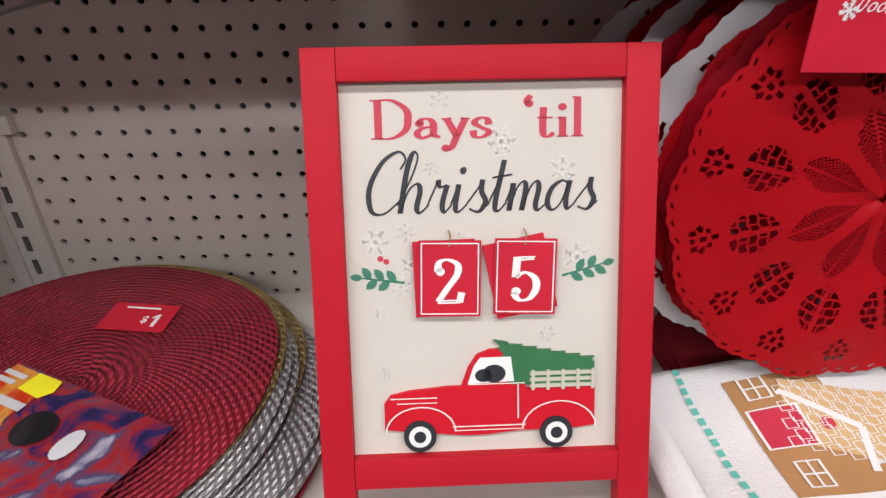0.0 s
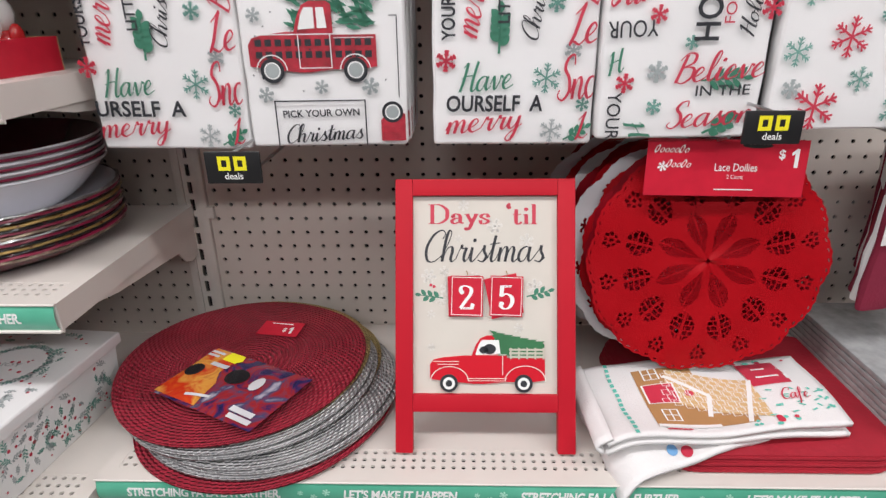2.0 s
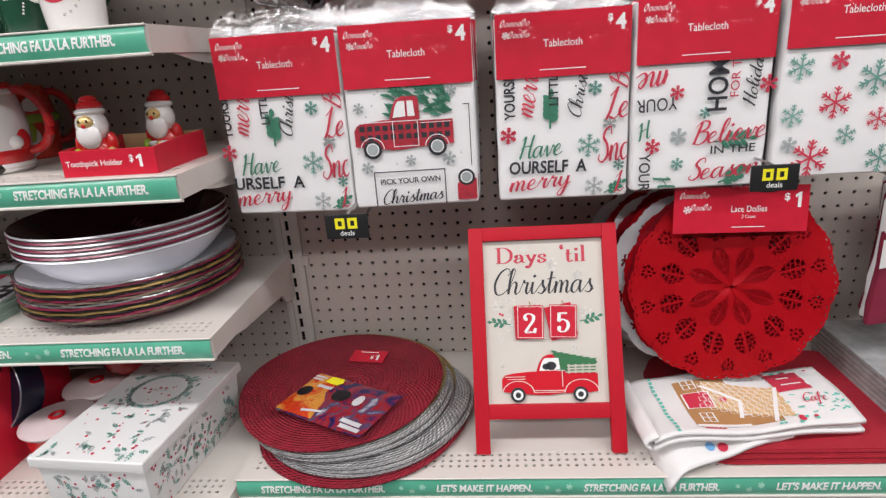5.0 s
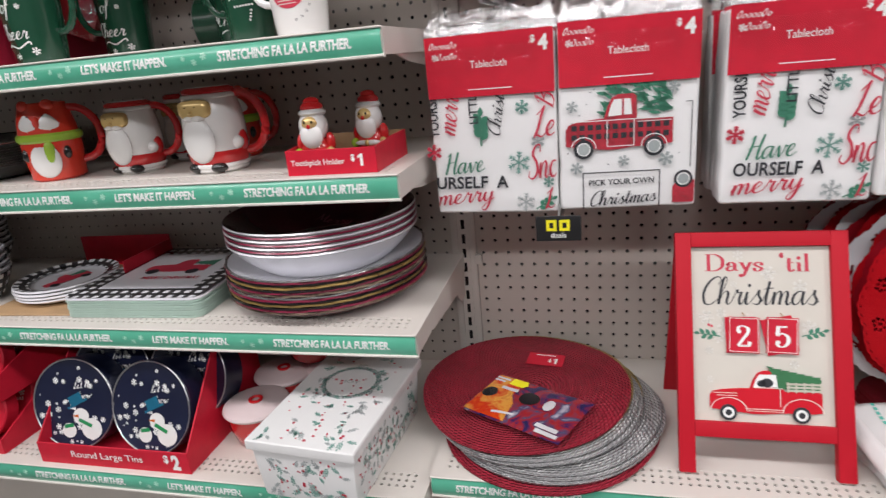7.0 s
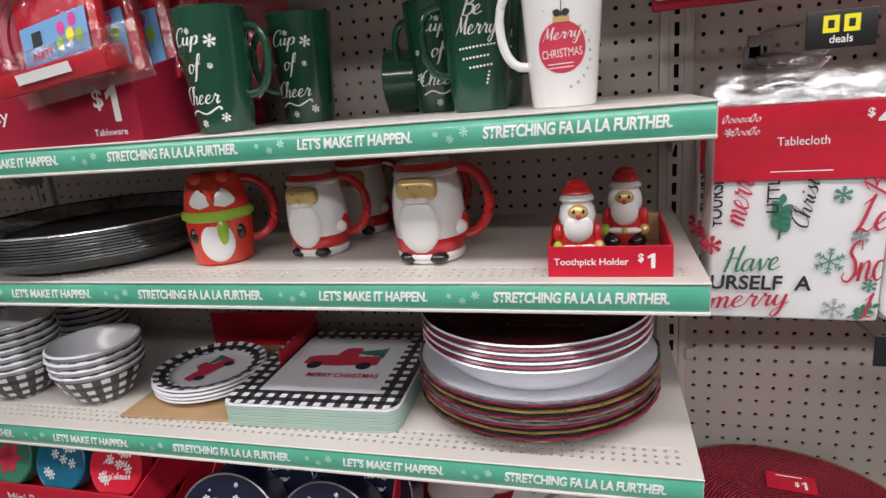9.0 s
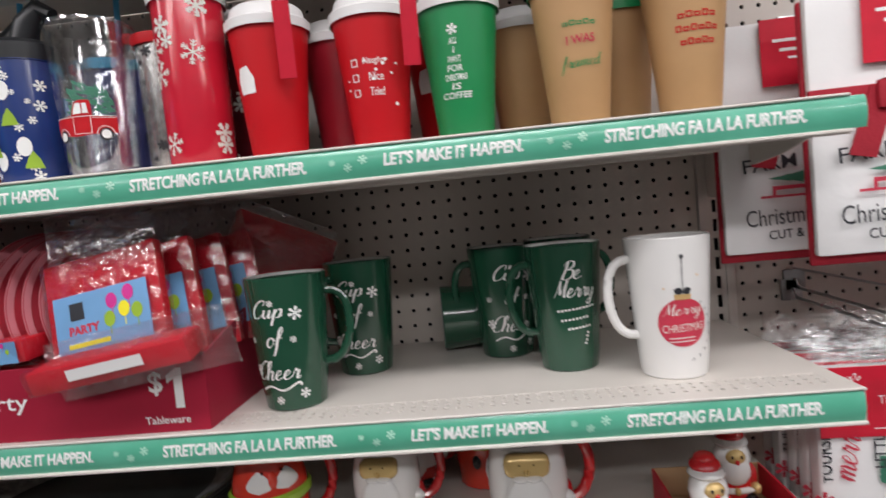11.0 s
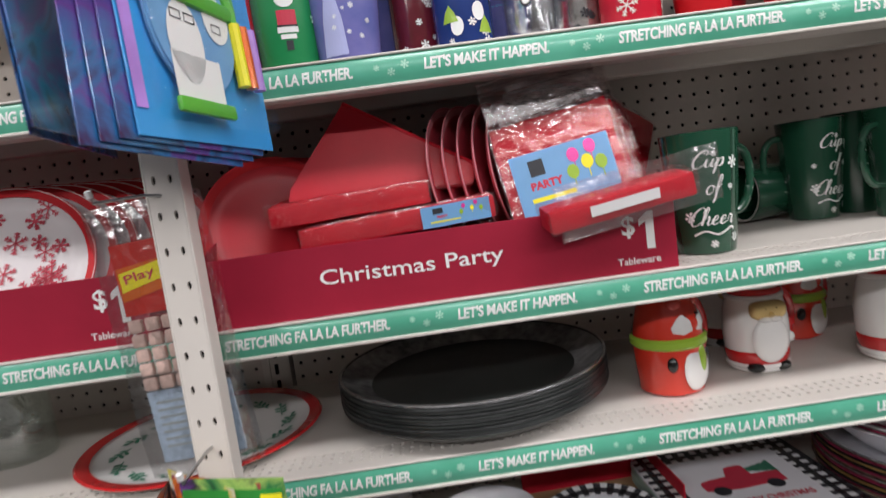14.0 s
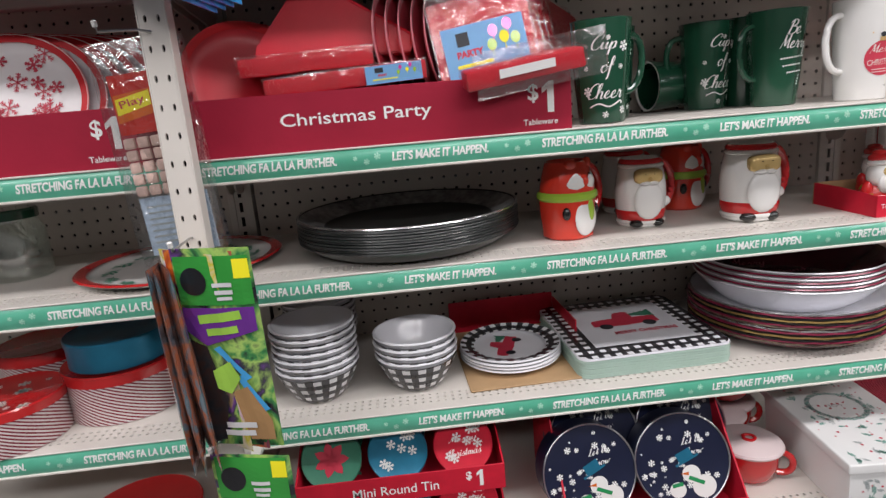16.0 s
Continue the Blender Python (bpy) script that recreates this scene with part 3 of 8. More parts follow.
def shelf(x0, x1, top, front, s_right=-0.73, period=0.506, gap=0.276, bracket=True, back=-0.004, over=0.0):
    sh = thing("gondola_shelf", pose(0, 0, 0), "cream steel shelf with perforated front edge and green printed strip", "shelf", "store shelves")
    strip_w, pitch = 3 * 0.0127, 0.0127
    ys = front + 0.018
    n = int((x1 - x0 - 0.03) / pitch)
    ux = (x0 + x1) / 2 - n * pitch / 2
    plate = bmesh.new()
    box(x0, x1, ys + strip_w, back, top - 0.003, top, 0, 1, plate)
    box(x0, x1, front, ys, top - 0.003, top, 0, 1, plate)
    box(x0, ux, ys, ys + strip_w, top - 0.003, top, 0, 1, plate)
    box(ux + n * pitch, x1, ys, ys + strip_w, top - 0.003, top, 0, 1, plate)
    part("shelf_plate", plate, WHITE_STEEL, sh, sharp=0)
    part("perforated_edge", perforated(n, 3, pitch, 0.0031, ux, ys, lambda u, v, d: (u, v, top - 0.0004 - d), 0.003), WHITE_STEEL, sh, "row of small round holes along the edge", sharp=0)
    # added near-black plate in place of the shade below the holes
    part("shelf_core", box(x0 + 0.004, x1 - 0.004, front + 0.003, ys + strip_w + 0.05, top - 0.02, top - 0.012), HOLE_SHADE, sh, "near-black plate standing for the shade under the holes")
    under = bmesh.new()
    box(x0, x1, front, front + 0.0025, top - 0.038, top - 0.003, 0, 1, under)
    box(x0, x0 + 0.0025, front + 0.0025, back, top - 0.034, top - 0.003, 0, 1, under)
    box(x1 - 0.0025, x1, front + 0.0025, back, top - 0.034, top - 0.003, 0, 1, under)
    box(x0 + 0.003, x1 - 0.003, front + 0.06, front + 0.09, top - 0.03, top - 0.0035, 0.002, 1, under)
    box(x0 + 0.003, x1 - 0.003, -0.16, -0.13, top - 0.03, top - 0.0035, 0.002, 1, under)
    part("shelf_frame", under, WHITE_STEEL, sh)
    if bracket:
        for bx in (x0 + 0.004, x1 - 0.007):
            ol = [(-0.003, -0.09), (-0.003, -0.004), (front + 0.04, -0.004), (front + 0.04, -0.03), (front + 0.12, -0.045), (-0.07, -0.062), (-0.05, -0.085), (-0.03, -0.092)]
            b = slab(ol, 0, 0.003)
            bmesh.ops.transform(b, matrix=Matrix(((0, 0, 1, bx), (1, 0, 0, 0), (0, 1, 0, top), (0, 0, 0, 1))), verts=b.verts[:])
            bmesh.ops.recalc_face_normals(b, faces=b.faces[:])
            part("bracket", b, WHITE_STEEL, sh)
    z0, z1 = top - 0.034, top - 0.001
    channel = bmesh.new()
    box(x0, x1, front - 0.0052, front - 0.0002, z0 - 0.003, z0 + 0.001, 0.001, 1, channel)
    box(x0, x1, front - 0.0052, front - 0.0002, z1 - 0.001, z1 + 0.002, 0.001, 1, channel)
    box(x0, x1, front - 0.0015, front - 0.0002, z0, z1, 0, 1, channel)
    part("price_channel", channel, WHITE_STEEL, sh)
    mid, half = (z0 + z1) / 2, (z1 - z0) / 2 - 0.001

    def bowed(lift):
        return lambda u, v: (u, front - 0.0024 - lift - 0.0036 * (1 - (v / half) ** 2) - 0.0005 * math.sin(9 * u + 3 * top) * (1 - (v / half) ** 2), mid + v)
    cells = 60
    face = bowed(0)
    sv = [face(x0 + 0.002 + (x1 + over - x0 - 0.004) * i / cells, half * (j / 5 - 1)) for j in range(11) for i in range(cells + 1)]
    sf = [(j * (cells + 1) + i, j * (cells + 1) + i + 1, (j + 1) * (cells + 1) + i + 1, (j + 1) * (cells + 1) + i) for j in range(10) for i in range(cells)]
    green = part("green_strip", (sv, sf), GREEN_STRIP, sh, "green printed promotional strip")
    white, pale = strip_print(x0, x1, s_right, period, gap)
    put = bowed(0.0004)
    for phrase in white:
        phrase.lay("lettering", PRINT_WHITE, green, put, "white bold lettering", 0.012)
    if pale.v:
        pale.lay("sparkles", PRINT_PALE, green, put, "pale snowflake sparkles")
    return sh


FRONT = -0.370
Z1, Z2, Z3, Z4, ZB, ZBL = 1.052, 1.292, 1.480, 1.768, 0.822, 0.804
for zt in (Z1, Z2, Z3, Z4):
    shelf(A_LEFT + 0.003, -0.002, zt, FRONT, period=0.494, gap=0.272, over=0.016 if zt == Z4 else 0.0)
    shelf(A_LEFT - 0.66, A_LEFT - 0.003, zt, FRONT, s_right=A_LEFT - 0.205)
shelf(A_LEFT + 0.003, -0.002, ZBL, -0.425)
shelf(A_LEFT - 0.66, A_LEFT - 0.003, ZBL, -0.425, s_right=A_LEFT - 0.205)
shelf(0.002, 1.273, ZB, -0.393, s_right=0.042, period=0.487, gap=0.27)
shelf(A_LEFT + 0.003, -0.002, 0.52, -0.425)
shelf(A_LEFT - 0.66, A_LEFT - 0.003, 0.52, -0.425)
shelf(0.002, 1.273, 0.52, -0.425)
# the top shelf above the tumblers
shelf(A_LEFT - 0.66, A_LEFT - 0.003, 2.075, FRONT, s_right=-0.73)
shelf(A_LEFT + 0.003, -0.002, 2.075, FRONT)


# ---- the countdown sign ----
RED_PAINT = material("red_painted_wood", (0.47, 0.009, 0.022), 0.55, var=0.08, scale=18, bump=0.12, bump_scale=90, spec=0.2)
WASHED = material("whitewashed_board", (0.62, 0.585, 0.52), 0.6, var=0.07, scale=14, bump=0.1, bump_scale=60)
TRUCK_RED = material("bright_red_paint", (0.58, 0.010, 0.024), 0.5, var=0.06, spec=0.2)
TREE_GREEN = material("green_painted_wood", (0.03, 0.16, 0.06), 0.55, var=0.2, scale=60)
FLAKE_PALE = material("faded_white_snowflakes", (0.70, 0.68, 0.63), 0.6, var=0.08)
TWINE = material("jute_twine", (0.36, 0.25, 0.12), 0.9, bump=0.5)
PALE_WOOD = material("pale_grey_wood", (0.55, 0.53, 0.44), 0.6, var=0.1)
LINE_CREAM = material("cream_line_paint", (0.8, 0.74, 0.68), 0.5)


def truck_outline(s, bumpy=False):
    """Side view of an old pickup facing left, 1 long."""
    pts = [(-0.5, 0.08), (-0.5, 0.24), (-0.47, 0.29), (-0.38, 0.315), (-0.20, 0.335), (-0.135, 0.335), (-0.10, 0.45), (-0.06, 0.525), (0.0, 0.555), (0.13, 0.555), (0.165, 0.53), (0.17, 0.31), (0.5, 0.31), (0.5, 0.07), (0.41, 0.055), (0.14, 0.05), (-0.02, 0.03), (-0.12, 0.03), (-0.36, 0.06)]
    return [(x * s, y * s) for x, y in pts]


def fir(n, w, k=6):
    """A fir lying to the right, its tip at the left."""
    pts = [(0, 0)]
    for i in range(k):
        t = (i + 1) / k
        pts += [(n * t, w * t * 0.9), (n * t - n * 0.03, w * t * 0.62)] if i < k - 1 else [(n, w)]
    low = [(n, -w)]
    for i in range(k - 1, 0, -1):
        t = i / k
        low += [(n * t - n * 0.03, -w * t * 0.55), (n * t, -w * t * 0.9)]
    return pts + low


def sign():
    W, Hh = 0.231, 0.353
    tilt = math.degrees(math.atan2(0.133, 0.327))
    sg = thing("countdown_sign", pose(0.4875, -0.338, ZB, -tilt, 0, 0), "red wooden easel sign counting days till Christmas on whitewashed board", "sign")
    for name, a in (("stile", (-W / 2, -W / 2 + 0.0225, 0, Hh)), ("stile", (W / 2 - 0.0225, W / 2, 0, Hh)), ("top_rail", (-W / 2 + 0.0225, W / 2 - 0.0225, Hh - 0.0215, Hh)), ("bottom_rail", (-W / 2 + 0.0225, W / 2 - 0.0225, 0.053, 0.0755))):
        part(name, box(a[0], a[1], -0.012, 0.004, a[2], a[3], 0.0014), RED_PAINT, sg)
    board = part("board", box(-W / 2 + 0.021, W / 2 - 0.021, -0.0035, 0.002, 0.072, Hh - 0.02), WASHED, sg, "whitewashed printed board")
    # the rear easel leg
    leg = box(-W / 2 + 0.004, W / 2 - 0.004, 0.005, 0.011, 0.0, Hh - 0.004, 0.001)
    bmesh.ops.transform(leg, matrix=Matrix.Translation((0, 0.005, Hh)) @ pose(0, 0, 0, 36, 0, 0) @ Matrix.Translation((0, 0, -Hh)), verts=leg.verts[:])
    part("rear_leg", leg, RED_PAINT, sg)
    put = front_face(-0.0039)
    red, black, pale, green = Ink(), Ink(), Ink(), Ink()

    def words(ink, s, width, height, x, y, shear=0.0, bold=0.0, sp=1.0):
        sh = penned(SCRIPT, s, 0.21, 0.07, 0.17) if shear else penned(SERIF, s, 0.3, 0.075, 0.0)
        xs, ys = [p[0] for p in sh[0]], [p[1] for p in sh[0]]
        ink.add(([(a - (max(xs) + min(xs)) / 2, b - (max(ys) + min(ys)) / 2) for a, b in sh[0]], sh[1]), x, y, 0, width / (max(xs) - min(xs)), height / (max(ys) - min(ys)))
    words(red, "Days", 0.080, 0.0345, -0.033, 0.304)
    words(red, "'til", 0.040, 0.0285, 0.0475, 0.3085)
    words(black, "Christmas", 0.156, 0.043, 0.0, 0.2665, 0.35, -0.008)
    rng = random.Random(4)
    for _ in range(16):
        pale.add(flake(rng.uniform(0.004, 0.011)), rng.uniform(-0.088, 0.088), rng.uniform(0.085, 0.32), rng.uniform(0, 60))
    red.lay("lettering", PRINT_RED, board, put, "red serif lettering")
    black.lay("lettering", PRINT_BLACK, board, put, "black script lettering")
    pale.lay("snowflake_print", FLAKE_PALE, board, front_face(-0.0037), "faded white snowflakes")
    berries = Ink()
    for sx, a in ((-1, 172), (1, 15)):
        green.add(sprig(0.030, 0.018, 5), sx * 0.054, 0.205 - (0.006 if sx < 0 else 0.004), a)
    berries.add(poly(circle(0.002)), -0.066, 0.214).add(poly(circle(0.002)), -0.07, 0.216)
    green.lay("holly_print", PRINT_GREEN, board, put, "dark green holly sprigs")
    berries.lay("berry_print", PRINT_RED, board, put)
    # number cards on twine, the second one askew with another behind it
    for digit, cx, turns in (("2", -0.0235, (1.5, -1.5)), ("5", 0.0275, (11, -2.0))):
        for k, turn in enumerate(turns):
            y = -0.0045 - 0.0018 * (k + 1)
            c, s = math.cos(radians(turn)), math.sin(radians(turn))
            card = slab([(x * c - z * s + cx - (0.003 if k == 0 else 0), x * s + z * c + 0.202) for x, z in ((-0.021, -0.026), (0.021, -0.026), (0.021, 0.026), (-0.021, 0.026))], 0, 0.0015)
            bmesh.ops.transform(card, matrix=Matrix(((1, 0, 0, 0), (0, 0, -1, y), (0, 1, 0, 0), (0, 0, 0, 1))), verts=card.verts[:])
            bmesh.ops.recalc_face_normals(card, faces=card.faces[:])
            nc = part("number_card", card, CARD_RED, sg, "small red number card")
            if k == 1:
                ink = Ink().add(outline_box(-0.0195, 0.0195, -0.0245, 0.0245, 0.0008), cx, 0.202, turn)
                words(ink, digit, 0.0205, 0.031, cx, 0.2005)
                ink.lay("numeral", PRINT_WHITE, nc, front_face(y - 0.0019), "white numeral and border")
        part("twine_loop", tube([(cx, -0.0045, 0.234), (cx + 0.001, -0.0095, 0.231), (cx, -0.0105, 0.224)], 0.0007, 6), TWINE, sg, "jute twine loop")
    # raised wooden truck
    flat = Matrix(((1, 0, 0, 0.003), (0, 0, -1, -0.0037), (0, 1, 0, 0.085), (0, 0, 0, 1)))

    def raised(name, ol, d0, d1, mat, label=""):
        b = slab(ol, d0, d1)
        bmesh.ops.transform(b, matrix=flat, verts=b.verts[:])
        bmesh.ops.recalc_face_normals(b, faces=b.faces[:])
        return part(name, b, mat, truck if name != "truck" else sg, label)
    S = 0.148
    truck = raised("truck", [(x, y * 0.8) for x, y in truck_outline(S)], 0, 0.003, TRUCK_RED, "raised red painted pickup truck")
    fl = lambda u, v: (0.003 + u, -0.0037 - 0.0033, 0.085 + v * 0.8)
    Ink().add(poly([(-0.105 * S, 0.35 * S), (-0.075 * S, 0.46 * S), (-0.045 * S, 0.51 * S), (0.1 * S, 0.51 * S), (0.115 * S, 0.36 * S)])).lay("window", PRINT_WHITE, truck, fl, "white painted cab window")
    Ink().add(poly(circle(0.055 * S)), 0.02 * S, 0.41 * S).add(poly(circle(0.04 * S)), -0.03 * S, 0.40 * S).lay("driver_shape", PRINT_BLACK, truck, lambda u, v: (0.003 + u, -0.0073, 0.085 + v * 0.8), "plain dark shape in the window")
    lines = Ink()
    for cx0, rr in ((-0.33, 0.14), (0.33, 0.15)):
        pts = []
        for i in range(13):
            a = math.pi * i / 12
            pts.append((cx0 * S + rr * S * 1.15 * math.cos(a), 0.06 * S + rr * S * math.sin(a) * 1.1))
        for p, q in zip(pts, pts[1:]):
            nx, ny = (q[1] - p[1]), -(q[0] - p[0])
            d = math.hypot(nx, ny) or 1
            lines.add(poly([p, q, (q[0] + nx / d * 0.0012, q[1] + ny / d * 0.0012), (p[0] + nx / d * 0.0012, p[1] + ny / d * 0.0012)]))
    for q in ((-0.18, 0.17, 0.085, 0.093), (-0.17, 0.16, 0.062, 0.068), (-0.47, -0.25, 0.27, 0.277), (-0.44, -0.25, 0.24, 0.246), (0.13, 0.136, 0.13, 0.34), (-0.1, 0.165, 0.345, 0.352)):
        lines.add(poly([(q[0] * S, q[2] * S), (q[1] * S, q[2] * S), (q[1] * S, q[3] * S), (q[0] * S, q[3] * S)]))
    lines.lay("trim", LINE_CREAM, truck, lambda u, v: (0.003 + u, -0.0075, 0.085 + v * 0.8), "thin cream trim lines")
    for cx0 in (-0.335, 0.315):
        for name, r, d0, d1, mm in (("tyre", 0.0115, 0.002, 0.0048, PRINT_BLACK), ("whitewall", 0.0078, 0.0048, 0.0052, PRINT_WHITE), ("hub", 0.0042, 0.0052, 0.0056, PRINT_BLACK)):
            raised(name, circle(r, 28, cx0 * S, 0.03 * S), d0, d1, mm)
    tree = [(0.003, 0.0725)]
    for i in range(1, 8):
        t = i / 7
        tree += [(0.003 + 0.0706 * t, 0.0725 - 0.014 * t), (0.0005 + 0.0706 * t, 0.0712 - 0.015 * t)]
    tree += [(0.0736, 0.0545), (0.0726, 0.040), (0.014, 0.040)]
    for i in range(1, 5):
        t = i / 5
        tree += [(0.013 - 0.009 * t, 0.045 + 0.0265 * t), (0.0155 - 0.009 * t, 0.046 + 0.0265 * t)]
    raised("fir_tree", tree, 0.0005, 0.0032, TREE_GREEN, "green wooden fir tree")
    for zz in (0.0375, 0.0420, 0.0465):
        raised("bed_slat", [(0.028, zz), (0.0735, zz), (0.0735, zz + 0.0026), (0.028, zz + 0.0026)], 0.0032, 0.0042, PALE_WOOD)
    for i in range(5):
        xx = 0.029 + i * 0.0105
        raised("bed_post", [(xx, 0.036), (xx + 0.0022, 0.036), (xx + 0.0022, 0.0505), (xx, 0.0505)], 0.0042, 0.005, PALE_WOOD)
    return sg


sign()


def words_fit(ink, s, x, y, width, height, turn=0.0, shear=0.0, bold=0.0):
    # a lone price figure one is drawn with its flag
    sh = poly([(0.36, 0.0), (0.8, 0.0), (0.8, 1.0), (0.5, 1.0), (0.0, 0.8), (0.0, 0.62), (0.36, 0.74)]) if s == "1" else text2d(s, 1.0, shear, bold)
    xs, ys = [p[0] for p in sh[0]], [p[1] for p in sh[0]]
    mx, my = (max(xs) + min(xs)) / 2, (max(ys) + min(ys)) / 2
    ink.add(([(a - mx, b - my) for a, b in sh[0]], sh[1]), x, y, turn, width / (max(xs) - min(xs)), height / (max(ys) - min(ys)))


def rect(x0, x1, y0, y1):
    return poly([(x0, y0), (x1, y0), (x1, y1), (x0, y1)])


# ---- woven placemats with a play pack on top ----
def weave(name, colour, colour2, metal=0.0, rough=0.6):
    m = material(name, colour, rough, metal=metal, var=0.2, scale=300, colour2=colour2)
    nt = m.node_tree
    uv = nt.nodes.new("ShaderNodeUVMap")
    sep = nt.nodes.new("ShaderNodeSeparateXYZ")
    nt.links.new(uv.outputs[0], sep.inputs[0])
    rings = math_node(nt, "SINE", math_node(nt, "MULTIPLY", sep.outputs[1], 2 * math.pi / 0.0052))
    knots = math_node(nt, "SINE", math_node(nt, "ADD", math_node(nt, "MULTIPLY", sep.outputs[0], 2 * math.pi * 110), math_node(nt, "MULTIPLY", sep.outputs[1], 700)))
    h = math_node(nt, "ADD", rings, math_node(nt, "MULTIPLY", knots, 0.9))
    bp = nt.nodes.new("ShaderNodeBump")
    bp.inputs["Strength"].default_value, bp.inputs["Distance"].default_value = 1.0, 0.0018
    nt.links.new(h, bp.inputs["Height"])
    nt.links.new(bp.outputs[0], nt.nodes["Principled BSDF"].inputs["Normal"])
    return m


MAT_RED = weave("crimson_woven_paper", (0.30, 0.006, 0.024), (0.46, 0.012, 0.04))
MAT_SILVER = weave("silver_lurex_weave", (0.36, 0.36, 0.37), (0.72, 0.72, 0.72), 0.4, 0.4)
MAT_GOLD = weave("gold_lurex_weave", (0.42, 0.29, 0.09), (0.6, 0.46, 0.2), 0.5, 0.4)


def placemat(x, y, z, tx, ty, mat, label, r=0.181, dish=0.008):
    prof = [(0.0005, 0.0)] + [(r * k / 12, 0.0005 * (k % 2)) for k in range(1, 12)] + [(r - 0.001, 0.0), (r, 0.0012), (r, 0.003), (r - 0.001, 0.0042), (r * 0.5, 0.004), (0.0005, 0.004)]
    prof = prof[::-1]

    def sag(rr, zz, a):
        q = rr / r
        return rr * (1 + 0.006 * math.sin(5 * a + x * 40)), zz + dish * q * q * math.cos(2 * a + 0.6) * 0.5
    ob = part("placemat", lathe(prof, 96, wave=sag), mat)
    ob.matrix_world = pose(x, y, z, tx, ty, 0)
    return tagged(ob, label, "placemat", "stack of round placemats")


for k, (dx, dy, mat, label) in enumerate([
        (0.176, -0.240, MAT_RED, "crimson round woven placemat at the bottom of the stack"),
        (0.181, -0.226, MAT_SILVER, "silver round woven placemat in a stack"),
        (0.184, -0.222, MAT_SILVER, "silver round woven placemat in a stack"),
        (0.178, -0.219, MAT_SILVER, "silver round woven placemat in a stack"),
        (0.152, -0.186, MAT_GOLD, "gold glitter round woven placemat in a stack"),
        (0.150, -0.211, MAT_SILVER, "silver round woven placemat in a stack"),
        (0.144, -0.208, MAT_SILVER, "silver round woven placemat in a stack"),
        (0.137, -0.190, MAT_GOLD, "gold round woven placemat in a stack"),
        (0.1325, -0.203, MAT_RED, "crimson round woven placemat on top of the stack")]):
    placemat(dx, dy, ZB + 0.005 + 0.0049 * k + (0.003 if k else 0.0), 0.4 + 0.22 * k, -0.1 * k, mat, label)
sticker = thing("price_sticker", pose(0.165, -0.122, ZB + 0.0575, 3, 0, -9), "small red price sticker on the top placemat", "sticker")
part("paper", box(-0.034, 0.034, -0.020, 0.020, 0, 0.0006), CARD_RED, sticker)
ink = Ink()
words_fit(ink, "$", 0.008, -0.004, 0.006, 0.012, 0, 0, 0.03)
words_fit(ink, "1", 0.018, -0.004, 0.007, 0.018, 0, 0, 0.015)
ink.add(rect(-0.02, 0.016, 0.012, 0.0145))
ink.lay("lettering", PRINT_WHITE, sticker, lambda u, v: (u, v, 0.0009))


def play_pack(m, label, colours, size=(0.15, 0.105), category="play pack", group="", shapes=(), seed=1, puff=0.005):
    """A flat printed foil packet with crimped ends; its picture is kept as plain blots of colour."""
    pk = thing("play_pack", m, label, category, group)
    w, h = size
    vs, fs = [], []
    nx, ny = 14, 10
    for s in (1, -1):
        b = len(vs)
        for j in range(ny + 1):
            for i in range(nx + 1):
                u, v = i / nx, j / ny
                e = (math.sin(math.pi * u) * math.sin(math.pi * v)) ** 0.5 if 0 < u < 1 and 0 < v < 1 else 0.0
                wrinkle = 0.0009 * math.sin(17 * u + 9 * v + seed) * e
                vs.append(((u - 0.5) * w, s * (puff * e + wrinkle) + 0.0001 * s, (v - 0.5) * h))
        for j in range(ny):
            for i in range(nx):
                q = (b + j * (nx + 1) + i, b + j * (nx + 1) + i + 1, b + (j + 1) * (nx + 1) + i + 1, b + (j + 1) * (nx + 1) + i)
                fs.append(q if s < 0 else q[::-1])
    part("packet", (vs, fs), colours[0], pk, sharp=0)

    def skin(lift):
        def put(u, v):
            uu, vv = min(max(u / w + 0.5, 0), 1), min(max(v / h + 0.5, 0), 1)
            e = (math.sin(math.pi * uu) * math.sin(math.pi * vv)) ** 0.5 if 0 < uu < 1 and 0 < vv < 1 else 0.0
            return (u, -(puff * e + 0.0009 * math.sin(17 * uu + 9 * vv + seed) * e) - 0.0006 - lift, v)
        return put
    rng = random.Random(seed)
    for k, mat in enumerate(colours[1:]):
        ink = Ink()
        for _ in range(5):
            cx, cy, r = rng.uniform(-0.33, 0.33) * w, rng.uniform(-0.33, 0.33) * h, rng.uniform(0.06, 0.15) * min(w, h)
            n = 18
            ol = []
            for i in range(n):
                a = 2 * math.pi * i / n
                rr = r * (1 + 0.4 * math.sin(2 * a + rng.uniform(0, 0.6)) + 0.2 * math.sin(5 * a))
                ol.append((min(max(cx + rr * 1.3 * math.cos(a), -0.46 * w), 0.46 * w), min(max(cy + rr * math.sin(a), -0.46 * h), 0.46 * h)))
            bars = 8
            vs2, fs2 = [(cx, cy)] + ol, [(0, i + 1, (i + 1) % n + 1) for i in range(n)]
            ink.add((vs2, fs2))
        ink.lay("picture_print", mat, pk, skin(0.0004 * (k + 1)))
    for k, (mat, shape) in enumerate(shapes):
        ink = Ink()
        for item in shape:
            ink.add(*item)
        ink.lay("label_print", mat, pk, skin(0.0004 * (len(colours) + k)), "", 0.012)
    return pk


def foil(name, c):
    return material(name, c, 0.22, metal=0.15, var=0.2, scale=20, coat=0.6)


